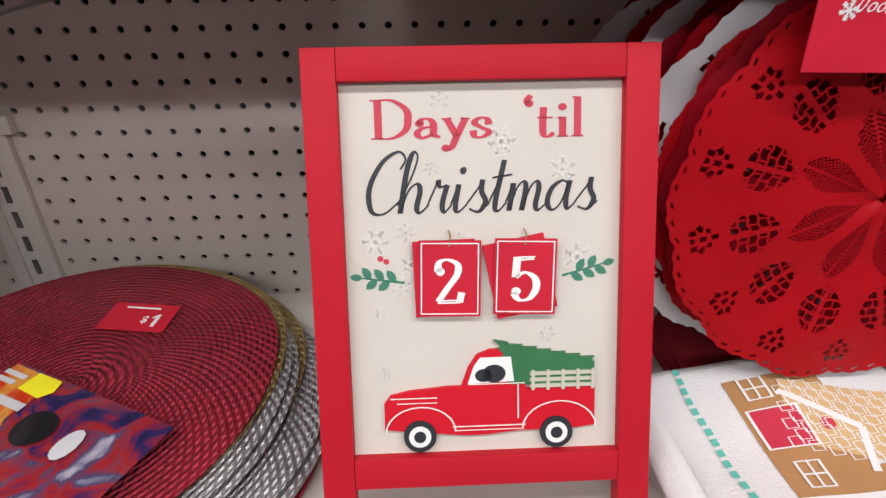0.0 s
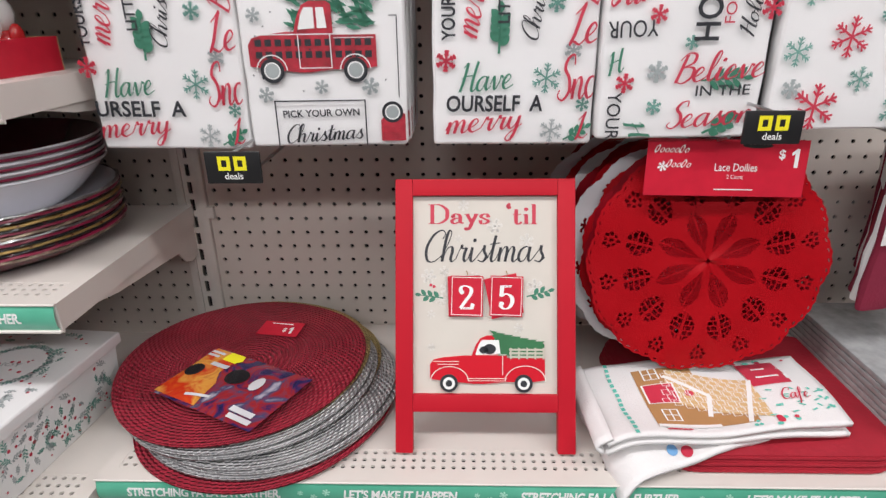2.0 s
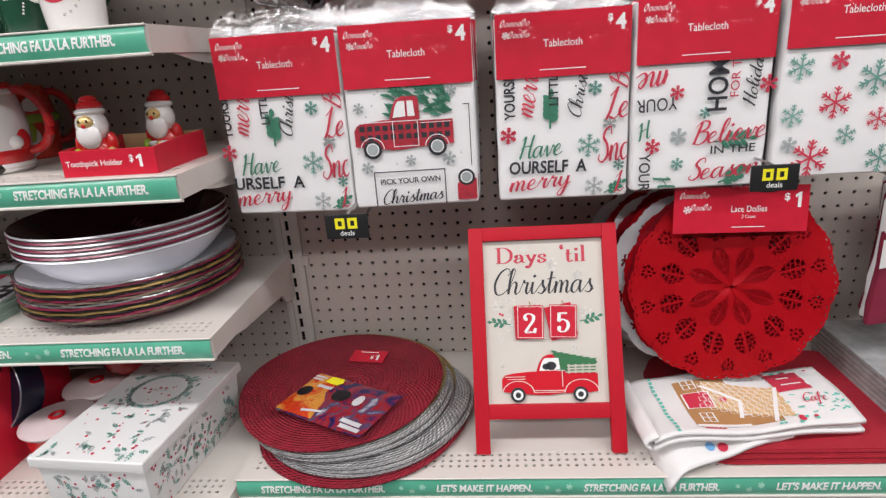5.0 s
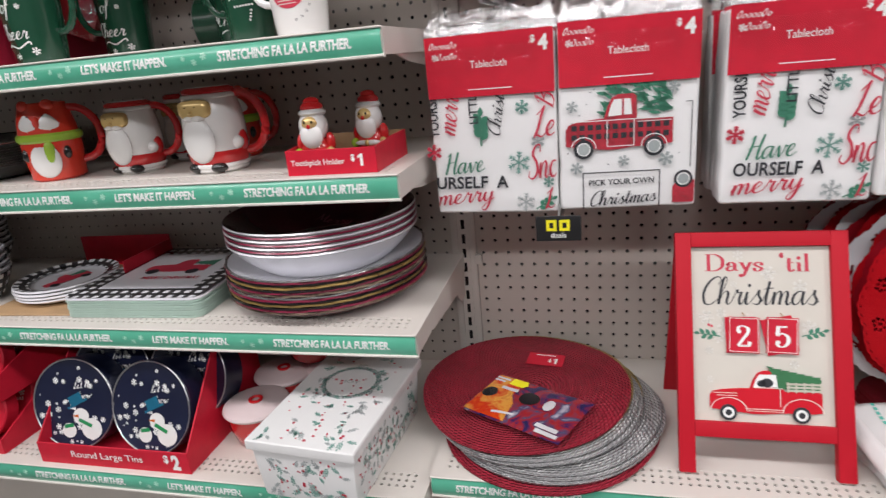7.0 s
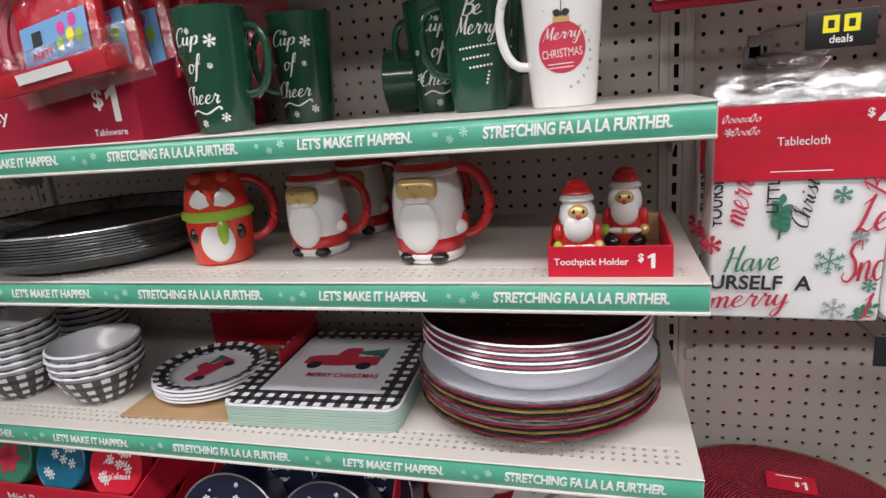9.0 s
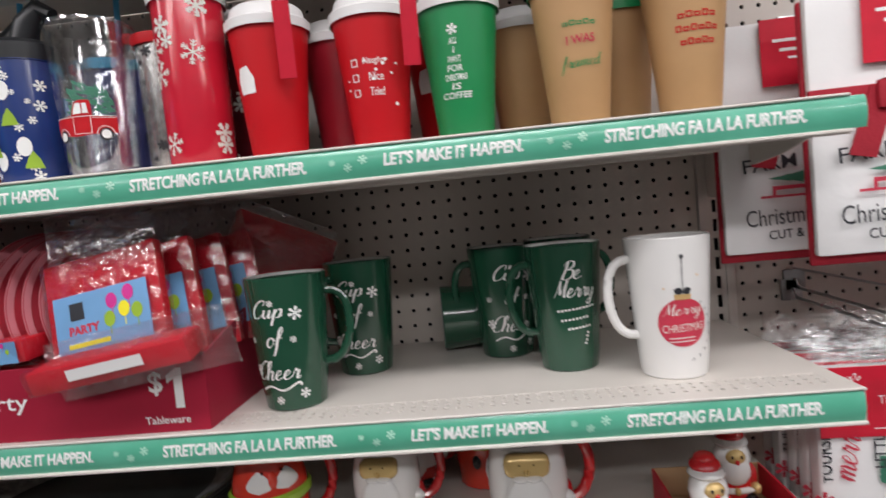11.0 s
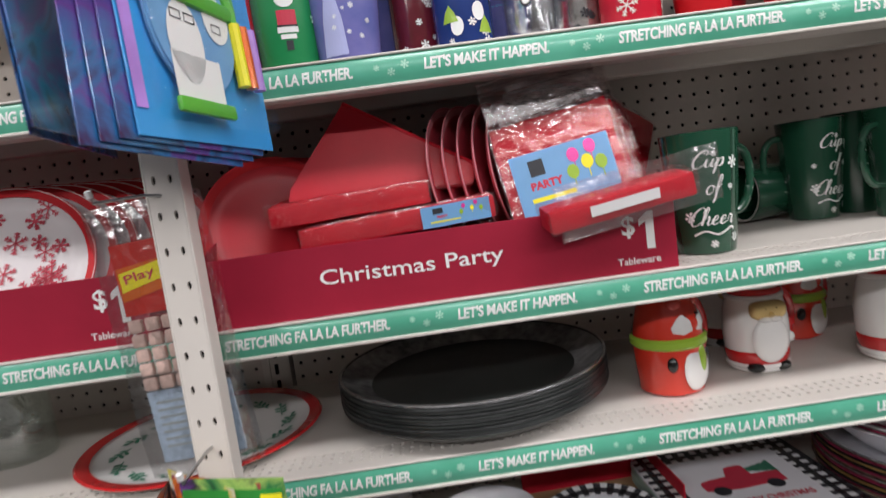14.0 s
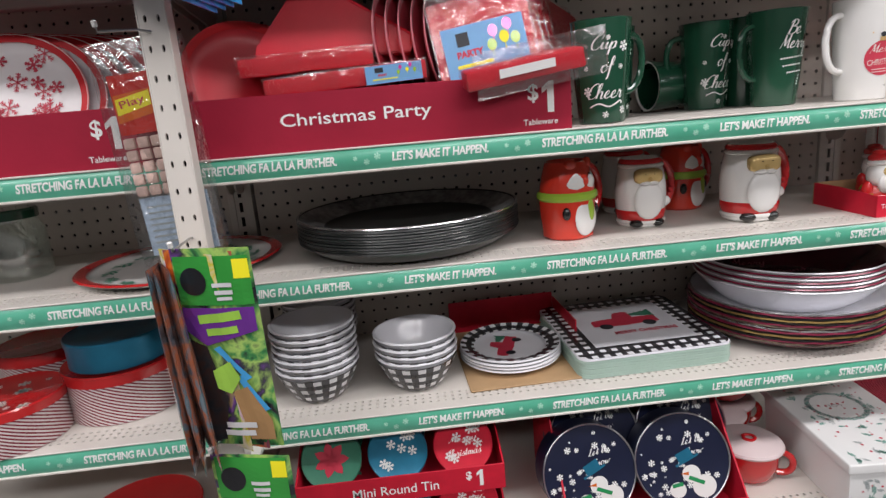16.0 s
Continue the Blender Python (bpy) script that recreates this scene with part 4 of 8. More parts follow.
FOIL_NAVY, FOIL_ORANGE, FOIL_RED = foil("navy_foil", (0.02, 0.02, 0.07)), foil("orange_foil", (0.75, 0.16, 0.02)), foil("red_foil", (0.6, 0.03, 0.02))
FOIL_WHITE, FOIL_GREEN, FOIL_PURPLE = foil("white_foil", (0.72, 0.72, 0.74)), foil("green_foil", (0.04, 0.32, 0.05)), foil("purple_foil", (0.15, 0.03, 0.28))
FOIL_BLACK, FOIL_LIME, FOIL_SKY, FOIL_PINK = foil("black_foil", (0.015, 0.015, 0.018)), foil("lime_foil", (0.35, 0.62, 0.08)), foil("sky_foil", (0.06, 0.35, 0.7)), foil("pink_foil", (0.75, 0.06, 0.35))
FOIL_TAN = foil("tan_foil", (0.42, 0.24, 0.1))
top_z = ZB + 0.005 + 0.0056 * 7 + 0.003
PIC_SPACE = picture_foil("navy_red_picture_foil", [(0.01, 0.01, 0.04), (0.03, 0.02, 0.10), (0.35, 0.02, 0.02), (0.06, 0.06, 0.14), (0.45, 0.42, 0.5)], 26)
PIC_ORANGE = picture_foil("orange_picture_foil", [(0.7, 0.12, 0.01), (0.6, 0.03, 0.01), (0.75, 0.35, 0.06), (0.35, 0.02, 0.01)], 24)
play_pack(pose(0.144, -0.284, top_z + 0.014, -88, 0, -27), "orange and navy foil play pack lying on the placemats", [PIC_SPACE], (0.182, 0.118), seed=7, puff=0.004,
          shapes=[(PIC_ORANGE, [(poly([(-0.088, -0.056), (-0.01, -0.056), (-0.02, -0.01), (-0.035, 0.01), (-0.03, 0.056), (-0.088, 0.056)]),)]), (PRINT_YELLOW, [(poly([(-0.058, 0.036), (-0.03, 0.034), (-0.024, 0.044), (-0.03, 0.056), (-0.058, 0.056)]),)]), (FOIL_BLACK, [(poly(circle(0.017, 18)), -0.002, 0.012), (poly(circle(0.014, 18)), -0.073, 0.0)]),
                  (FOIL_WHITE, [(rect(0.045, 0.083, -0.054, -0.046),), (rect(0.04, 0.078, -0.043, -0.034),), (rect(-0.088, -0.062, 0.044, 0.049),), (rect(-0.088, -0.066, 0.036, 0.041),), (rect(-0.062, -0.03, 0.018, 0.026),), (poly(circle(0.009, 12, 0, 0, 1.6)), 0.035, 0.012), (rect(-0.05, -0.012, -0.036, -0.031), 0, 0, 15)])])


# ---- hooks and their price tags ----
TAG_BLACK = material("black_tag_card", (0.012, 0.012, 0.013), 0.4, coat=0.2)


def peg_hook(x, z, tag=True, reach=0.31):
    hk = thing("peg_hook", pose(x, 0, z), "zinc wire display hook on the pegboard", "hook", "pegboard hooks")
    part("prong", tube([(0, 0.01, 0.012), (0, -0.012, 0.012), (0, -0.02, 0.0), (0, -reach + 0.03, -0.006), (0, -reach, 0.004)], 0.0025), WIRE, hk)
    part("hook_plate", box(-0.016, 0.016, -0.006, -0.001, -0.006, 0.028, 0.0015), WIRE, hk)
    if tag:
        part("top_wire", tube([(0, -0.005, 0.03), (0, -reach - 0.008, 0.03)], 0.0018), WIRE, hk)
        plate = part("price_tag", box(-0.031, 0.031, -reach - 0.013, -reach - 0.009, -0.004, 0.032, 0.0015), TAG_BLACK, hk, "black price tag with yellow mark")
        y = Ink()
        for cx, s in ((-0.009, 1), (0.009, 1)):
            y.add(outline_box(-0.0075, 0.0065, -0.008, 0.008, 0.0042), cx, 0.019)
        y.lay("yellow_mark", PRINT_YELLOW, plate, front_face(-reach - 0.0134))
        Ink().add(text2d("deals", 0.0105, 0, 0.01), 0, 0.0045).lay("lettering", PRINT_WHITE, plate, front_face(-reach - 0.0134))
    return hk


# ---- packed tablecloths ----


def mini_truck(s, x, y, inks, checks=True):
    red, black, white, green, grey = inks
    rng = random.Random(3)
    for k in range(110):
        t = rng.random()
        px, py = -0.10 + 0.62 * t, 0.34 + rng.random() * (0.08 + 0.36 * math.sin(math.pi * min(1.0, t * 0.75 + 0.25)) ** 0.7)
        green.add(leaf(0.13 * s, 0.017 * s), x + px * s, y + py * s, 150 + rng.uniform(-50, 40))
    red.add(poly([(a, b) for a, b in truck_outline(s)]), x, y)
    white.add(poly([(-0.10 * s, 0.35 * s), (-0.07 * s, 0.46 * s), (-0.04 * s, 0.51 * s), (0.03 * s, 0.51 * s), (0.03 * s, 0.36 * s)]), x, y)
    white.add(poly([(0.05 * s, 0.36 * s), (0.05 * s, 0.51 * s), (0.11 * s, 0.51 * s), (0.125 * s, 0.36 * s)]), x, y)
    for cx0 in (-0.33, 0.33):
        for q, mm in ((0.095, black), (0.066, white), (0.055, grey), (0.02, white)):
            mm.add(poly(circle(q * s, 22)), x + cx0 * s, y + 0.045 * s)
    # dark checks of the plaid, and the pale outlines of door, bonnet and arches
    for i in range(12 if checks else 0):
        for j in range(2):
            black.add(rect(-0.026 * s, 0.026 * s, -0.026 * s, 0.026 * s), x + (-0.42 + i * 0.078) * s, y + (0.165 + j * 0.09) * s)
    for x0, x1, y0, y1 in ((-0.47, 0.48, 0.312, 0.320), (-0.11, -0.102, 0.06, 0.32), (0.14, 0.148, 0.06, 0.32), (-0.11, 0.148, 0.06, 0.068), (0.17, 0.48, 0.285, 0.291)):
        white.add(rect(x0 * s, x1 * s, y0 * s, y1 * s), x, y)
    for cx0 in (-0.33, 0.33):
        arc = [(q * s * math.cos(radians(a)), q * s * math.sin(radians(a))) for q in (0.124, 0.115) for a in range(0, 181, 15)]
        white.add((arc, [(i, i + 1, 14 + i, 13 + i) for i in range(12)]), x + cx0 * s, y + 0.045 * s)


def script_marks(ink, x, y, n, step):
    """A row of small loops that stands for unreadable script."""
    for k in range(n):
        h = step * (1.7 if k in (0, n - 2) else 0.95)
        ring = [(0.42 * step * math.cos(a) + 0.25 * h * math.sin(a), h * 0.5 * math.sin(a)) for a in [2 * math.pi * i / 14 for i in range(14)]]
        ring2 = [(0.6 * p, 0.7 * q) for p, q in ring]
        ink.add((ring + ring2, [(i, (i + 1) % 14, 14 + (i + 1) % 14, 14 + i) for i in range(14)]), x + k * step, y + (h - step) * 0.4)


def tablecloth_pack(m, style, label):
    W, Hh, D = 0.187, 0.262, 0.026
    pk = thing("tablecloth_pack", m, label, "packed tablecloth", "hanging tablecloth packs")
    cloth_seed = m.translation.x * 9
    # origin: hang point, top middle of the card; the pack hangs below it
    cloth = box(-W / 2, W / 2, 0, D, -Hh, -0.004, 0.006, 3)
    bmesh.ops.subdivide_edges(cloth, edges=[e for e in cloth.edges if e.calc_length() > 0.05], cuts=7, use_grid_fill=True)
    for v in cloth.verts:
        v.co.y += 0.0022 * noise.noise(v.co * 22 + Vector((m.translation.x * 9, 0, 0)))
        v.co.x += 0.0018 * noise.noise(v.co * 30)
    part("folded_cloth", cloth, WHITE_CLOTH, pk, "folded white printed cloth")
    face = -0.0032
    inks = {k: Ink() for k in ("red", "black", "green", "grey", "white", "teal")}
    lo = -Hh + 0.004
    clip = (-W / 2 + 0.002, W / 2 - 0.002, -Hh + 0.002, -0.085)

    def words(k, s, x, y, w, h, turn=0.0, shear=0.0, bold=0.0):
        sh = text2d(s, 1.0, shear, bold)
        xs, ys = [p[0] for p in sh[0]], [p[1] for p in sh[0]]
        mx, my = (max(xs) + min(xs)) / 2, (max(ys) + min(ys)) / 2
        inks[k].add(([(a - mx, b - my) for a, b in sh[0]], sh[1]), x, y, turn, w / (max(xs) - min(xs)), h / (max(ys) - min(ys)), clip=clip)
    if style in ("merry", "merry_left"):
        sx = -0.014 if style == "merry_left" else 0.0
        words("black", "YOURSE", sx - 0.075, -0.112, 0.062, 0.016, 90, 0, 0.02)
        words("red", "merr", sx - 0.047, -0.112, 0.058, 0.02, 80, 0.4, 0.004)
        words("black", "LITTLE", sx - 0.013, -0.100, 0.05, 0.013, 90, 0, 0.015)
        words("black", "Christ", sx + 0.02, -0.112, 0.062, 0.022, 80, 0.4, 0.004)
        words("red", "Le", 0.075, -0.127, 0.036, 0.044, 8, 0.4, 0.004)
        words("red", "Sno", 0.073, -0.184, 0.05, 0.052, 6, 0.35, 0.004)
        words("red", "B", 0.078, -0.095, 0.022, 0.03, 80, 0.35, 0.004)
        words("green", "Have", sx - 0.033, -0.182, 0.064, 0.034, 4, 0.35, 0.004)
        words("black", "OURSELF  A" if style == "merry" else "URSELF  A", sx - 0.022, -0.213, 0.112, 0.019, 0, 0.05, 0.022)
        words("red", "merry", sx - 0.034, -0.244, 0.092, 0.032, 5, 0.4, 0.004)
        words("red", "L", 0.08, -0.24, 0.02, 0.03, 15, 0.35, 0.004)
        inks["green"].add(sprig(0.045, 0.03, 8), -0.018, -0.158, 88).add(sprig(0.03, 0.02, 6), 0.06, -0.256, 30)
        for k, x, y, r in (("teal", 0.037, -0.185, 0.017), ("red", sx - 0.078, -0.165, 0.012), ("grey", 0.045, -0.245, 0.014), ("teal", 0.045, -0.105, 0.010), ("grey", 0.066, -0.155, 0.010), ("teal", 0.08, -0.215, 0.008)):
            inks[k].add(flake(r), x, y, 10)
    elif style == "truck":
        mini_truck(0.145, -0.012, -0.180, (inks["red"], inks["black"], inks["white"], inks["green"], inks["grey"]))
        inks["red"].add(poly([(0.062, -0.256), (0.091, -0.256), (0.091, -0.224), (0.07, -0.222), (0.062, -0.232)]))
        for q, k in ((0.0125, "black"), (0.009, "white"), (0.0074, "grey"), (0.003, "white")):
            inks[k].add(poly(circle(q, 20)), 0.076, -0.222)
        inks["black"].add(outline_box(-0.062, 0.045, -0.275, -0.207, 0.0016), 0, 0, clip=clip)
        words("black", "PICK YOUR OWN", -0.008, -0.222, 0.09, 0.0085, 1, 0, 0.02)
        words("black", "Christmas", -0.006, -0.244, 0.092, 0.023, 3, 0.4, 0.012)
        inks["black"].add(rect(0.084, 0.0852, -0.205, -0.115)).add(rect(0.076, 0.084, -0.116, -0.1148))
        for x, y, r in ((-0.075, -0.113, 0.008), (-0.07, -0.2, 0.009), (-0.005, -0.192, 0.008), (0.052, -0.192, 0.010), (0.06, -0.095, 0.008)):
            inks["grey"].add(flake(r), x, y)
        rng = random.Random(8)
        for _ in range(14):
            inks["black"].add(poly(circle(0.001, 8)), rng.uniform(-0.085, 0.07), rng.uniform(-0.21, -0.09))
    elif style == "season":
        words("black", "HOM", 0.02, -0.118, 0.07, 0.028, 90, 0, 0.015)
        words("red", "FOR T", 0.043, -0.11, 0.05, 0.012, 90)
        words("black", "Holida", 0.066, -0.117, 0.065, 0.02, 84, 0.4, 0.006)
        words("red", "me", -0.07, -0.105, 0.045, 0.022, 185, 0.4, 0.01)
        words("black", "YOUR", -0.062, -0.14, 0.056, 0.018, 182, 0, 0.004)
        words("black", "YOUR", -0.076, -0.235, 0.055, 0.016, -90, 0, 0.006)
        words("red", "Believe", 0.04, -0.18, 0.103, 0.034, 4, 0.3, 0.006)
        words("black", "IN THE", 0.047, -0.207, 0.062, 0.0115, 1, 0, 0.008)
        words("red", "Season", 0.036, -0.232, 0.10, 0.032, 4, 0.3, 0.006)
        words("green", "H", -0.078, -0.175, 0.025, 0.025, 20, 0.4, 0.01)
        words("green", "He", -0.045, -0.255, 0.04, 0.022, -60, 0.4, 0.01)
        inks["green"].add(sprig(0.05, 0.02, 8), 0.02, -0.196, 3).add(sprig(0.04, 0.03, 6), 0.03, -0.256, 25)
        for k, x, y, r in (("red", -0.035, -0.125, 0.010), ("red", -0.066, -0.198, 0.011), ("grey", -0.03, -0.186, 0.012), ("teal", -0.03, -0.225, 0.009), ("teal", 0.005, -0.155, 0.008), ("red", 0.088, -0.12, 0.012)):
            inks[k].add(flake(r), x, y, 10)
    else:
        for k, x, y, r in (("teal", -0.07, -0.11, 0.018), ("red", -0.02, -0.105, 0.012), ("teal", 0.03, -0.13, 0.024), ("red", -0.02, -0.16, 0.022), ("teal", -0.075, -0.175, 0.016), ("red", 0.04, -0.185, 0.016), ("teal", 0.0, -0.205, 0.014), ("red", -0.045, -0.235, 0.026), ("teal", 0.05, -0.24, 0.02), ("red", 0.075, -0.1, 0.014), ("grey", -0.075, -0.215, 0.011)):
            inks[k].add(flake(r), x, y, 10)
    layer = {"green": (PRINT_GREEN, 0), "teal": (PRINT_TEAL, 0), "red": (PLAID_FLAT if style == "truck" else PRINT_RED, 1), "black": (PRINT_BLACK, 2), "grey": (PRINT_GREY, 0), "white": (PRINT_WHITE, 3)}
    if style == "truck":
        layer["grey"] = (PRINT_GREY, 4)
    for k, ink in inks.items():
        if ink.v:
            mm, d = layer[k]
            ink.lay("cloth_print", mm, pk, front_face(face - 0.0003 * d), "")
    card = part("header_card", box(-W / 2 + 0.001, W / 2 - 0.001, -0.0049, -0.0041, -0.086, 0.0, 0.0003, 1), CARD_RED, pk, "red printed header card")
    ink = Ink()
    words_fit(ink, "Tablecloth", 0.0, -0.041, 0.053, 0.010, 0, 0, 0.004)
    words_fit(ink, "$", 0.064, -0.014, 0.007, 0.011, 0, 0, 0.03)
    words_fit(ink, "4", 0.078, -0.019, 0.014, 0.021, 0, 0, 0.04)
    ink.add(rect(-0.032, 0.032, -0.0765, -0.0752))
    script_marks(ink, -0.082, -0.014, 7, 0.0058)
    script_marks(ink, -0.071, -0.029, 5, 0.0058)
    ink.add(flake(0.005), -0.078, -0.028)
    ink.lay("lettering", PRINT_WHITE, card, front_face(-0.0052), "white lettering and price")
    # film sleeve with a bag top, and the clear hanger
    bag = box(-W / 2 - 0.004, W / 2 + 0.004, -0.0068, D + 0.003, -Hh - 0.003, 0.016, 0.004, 2)
    bmesh.ops.subdivide_edges(bag, edges=[e for e in bag.edges if e.calc_length() > 0.05], cuts=6, use_grid_fill=True)
    for v in bag.verts:
        q = noise.noise(v.co * 26)
        v.co.x += 0.0025 * q
        if v.co.z > 0.0:
            v.co.z += 0.006 * noise.noise(v.co * 40)
            v.co.y = v.co.y * 0.5 + 0.004
    part("film_sleeve", bag, CLEAR, pk, "crinkled clear film sleeve")
    top = bmesh.new()
    rows = []
    for j in range(9):
        v = j / 8
        rows.append([top.verts.new(((i / 18 - 0.5) * W * (1 - 0.10 * v) + 0.004 * noise.noise(Vector((i * 0.5, v * 5, 2))), 0.002 + 0.020 * v + 0.012 * v * noise.noise(Vector((i * 0.35, v * 3, cloth_seed))), 0.002 + 0.046 * v * (1 - 0.25 * v) + 0.008 * v * noise.noise(Vector((i * 0.3, 7, cloth_seed))))) for i in range(19)])
    for j in range(8):
        for i in range(18):
            top.faces.new((rows[j][i], rows[j][i + 1], rows[j + 1][i + 1], rows[j + 1][i]))
    part("bag_top", top, BAG_TOP, pk, "crumpled clear bag top")
    hook = [(0.0, 0.012, 0.008)] + [(0.013 * math.cos(a), 0.012, 0.036 + 0.013 * math.sin(a)) for a in [radians(d) for d in range(-100, 170, 30)]]
    part("hanger", tube(hook, 0.0032, 8), CLEAR_THICK, pk, "clear plastic hanger hook")
    part("hanger_bar", box(-0.035, 0.035, 0.008, 0.014, 0.002, 0.012, 0.002), CLEAR_THICK, pk)
    return pk


PRINT_TEAL = material("grey_green_print", (0.14, 0.32, 0.27), 0.5, var=0.25)
PLAID_FLAT = material("dark_red_plaid_print", (0.42, 0.022, 0.04), 0.5, var=0.5, scale=120)
for cx, style, zt, yf, turn, n, label in (
        (0.110, "merry_left", 1.463, -0.246, -3, 5, "packed white tablecloth printed with merry Christmas words"),
        (0.300, "truck", 1.466, -0.248, 2.5, 7, "packed white tablecloth printed with red plaid truck"),
        (0.518, "merry", 1.466, -0.246, 0, 6, "packed white tablecloth printed with merry Christmas words"),
        (0.709, "season", 1.473, -0.250, 2, 5, "packed white tablecloth printed with season greetings"),
        (0.905, "flakes", 1.482, -0.252, 1, 5, "packed white tablecloth printed with red and green snowflakes")):
    first = tablecloth_pack(pose(cx, yf, zt, 0, 0, turn), style, label)
    for k in range(1, min(n, int(0.2 / 0.034))):
        copy_thing(first, pose(cx + 0.004 * (k % 3) - 0.002, yf + 0.034 * k, zt - 0.002 * (k % 2), 0, 0.8 * ((k % 3) - 1), turn + (k % 2)))
    peg_hook(cx, zt + 0.045, tag=False)
peg_hook(0.205, 1.182)
peg_hook(0.79, 1.220, reach=0.30)
peg_hook(0.115, 1.523)
peg_hook(0.45, 1.523)


# ---- mugs, cups and tumblers ----
GLAZE_GREEN = material("dark_green_glaze", (0.012, 0.065, 0.035), 0.18, var=0.08, coat=0.6)
GLAZE_WHITE = material("white_glaze", (0.76, 0.75, 0.73), 0.16, var=0.03, coat=0.5)
GLAZE_RED = material("red_glaze", (0.52, 0.018, 0.02), 0.15, var=0.08, coat=0.6)
GLAZE_SCARLET = material("scarlet_glaze", (0.66, 0.04, 0.02), 0.16, var=0.08, coat=0.6)
GLAZE_GOLD = material("tan_gold_glaze", (0.62, 0.44, 0.18), 0.22, metal=0.3, var=0.1)
GLAZE_BLACK = material("black_glaze", (0.012, 0.012, 0.012), 0.15, coat=0.5)
GLAZE_LIME = material("lime_glaze", (0.32, 0.5, 0.05), 0.2, var=0.1, coat=0.4)
GOLD_PRINT = material("gold_print", (0.75, 0.5, 0.22), 0.35, metal=0.4)


def handle(parent, mat, r_top, z0, z1, out, side=0.0, thick=0.0055, wide=1.0):
    pts = []
    for k in range(13):
        a = math.pi * (0.5 - k / 12)
        zz = (z0 + z1) / 2 + (z1 - z0) / 2 * math.sin(a)
        rr = r_top(zz) - 0.002 + out * max(0.0, math.cos(a)) ** 0.7
        pts.append((rr * math.cos(radians(side)), rr * math.sin(radians(side)), zz))
    return part("handle", tube(pts, thick, 10), mat, parent)


def latte_mug(m, mat, inside, label, prints=(), side=0.0, h=0.156, rt=0.0485, rb=0.036, group=""):
    mg = thing("latte_mug", m, label, "mug", group)
    rad = lambda z: rb + (rt - rb) * (max(0.0, min(1.0, z / h)) ** 0.85)
    prof = [(0.0005, 0.0015), (rb - 0.004, 0.0015), (rb - 0.002, 0.0), (rb, 0.002)] + [(rad(h * k / 8), h * k / 8) for k in range(1, 9)]
    prof += [(rt - 0.0012, h + 0.0012), (rt - 0.004, h)] + [(rad(h * k / 8) - 0.0045, h * k / 8) for k in range(7, 0, -1)] + [(0.0005, 0.006)]
    part("body", lathe(prof, 44), mat, mg)
    if inside:
        part("inner_glaze", lathe([(rt - 0.0006, h + 0.0014), (rt - 0.004, h + 0.0008), (rad(h * 0.5) - 0.0041, h * 0.5), (rad(h * 0.1) - 0.0041, h * 0.1)], 44), inside, mg, "white glazed inside")
    handle(mg, mat, rad, h * 0.30, h * 0.86, 0.030, side)
    for k, (ink, mm, centre) in enumerate(prints):
        ink.lay("print", mm, mg, round_face(rad, 0, centre, 0.0006 + 0.0003 * k), "", 0.007)
    return mg


def cheer_ink():
    k = Ink()
    words_fit(k, "Cup", -0.002, 0.118, 0.040, 0.030, 0, 0.35, 0.012)
    words_fit(k, "of", 0.004, 0.084, 0.023, 0.034, 0, 0.35, 0.012)
    words_fit(k, "Cheer", 0.0, 0.050, 0.056, 0.024, 0, 0.35, 0.012)
    k.add(pen_line(((-0.024, 0.026), (-0.01, 0.031), (0.006, 0.026), (0.024, 0.034), (0.027, 0.03)), 0.003, 0.002, True))
    for x, y, r in ((0.031, 0.115, 0.008), (-0.028, 0.05, 0.007), (0.03, 0.02, 0.006), (0.004, 0.128, 0.004), (-0.03, 0.085, 0.004), (0.025, 0.085, 0.004), (0.0, 0.014, 0.005)):
        k.add(flake(r), x, y)
    return k


def merry_ink():
    k = Ink()
    words_fit(k, "Be", -0.004, 0.128, 0.026, 0.024, 0, 0.35, 0.012)
    words_fit(k, "Merry", 0.0, 0.100, 0.054, 0.032, 0, 0.35, 0.012)
    for row, (y, n, x0) in enumerate(((0.078, 11, -0.022), (0.066, 8, -0.018), (0.055, 7, -0.010))):
        for i in range(n):
            k.add(poly(circle(0.0016, 8)), x0 + i * 0.0045, y + i * 0.0004)
    for i in range(4):
        k.add(poly(circle(0.0016, 8)), 0.014 - i * 0.0012, 0.049 - i * 0.0045)
    return k


latte_mug(pose(-0.607, -0.284, Z3), GLAZE_GREEN, GLAZE_WHITE, "dark green glazed mug with white Cup of Cheer lettering", [(cheer_ink(), PRINT_WHITE, -100)], side=8, group="green mugs")
latte_mug(pose(-0.548, -0.150, Z3), GLAZE_GREEN, GLAZE_WHITE, "dark green glazed mug with white Cup of Cheer lettering", [(cheer_ink(), PRINT_WHITE, -95)], side=-150, group="green mugs")
latte_mug(pose(-0.345, -0.115, Z3), GLAZE_GREEN, GLAZE_WHITE, "dark green glazed mug with white Cup of Cheer lettering", [(cheer_ink(), PRINT_WHITE, -80)], side=170, group="green mugs")
latte_mug(pose(-0.268, -0.208, Z3), GLAZE_GREEN, GLAZE_WHITE, "dark green glazed mug with white Be Merry lettering", [(merry_ink(), PRINT_WHITE, -80)], side=188, h=0.158, group="green mugs")
latte_mug(pose(-0.262, -0.105, Z3), GLAZE_GREEN, GLAZE_WHITE, "dark green glazed mug with its lid, behind others", [(merry_ink(), PRINT_WHITE, -80)], side=-10, h=0.16, group="green mugs")
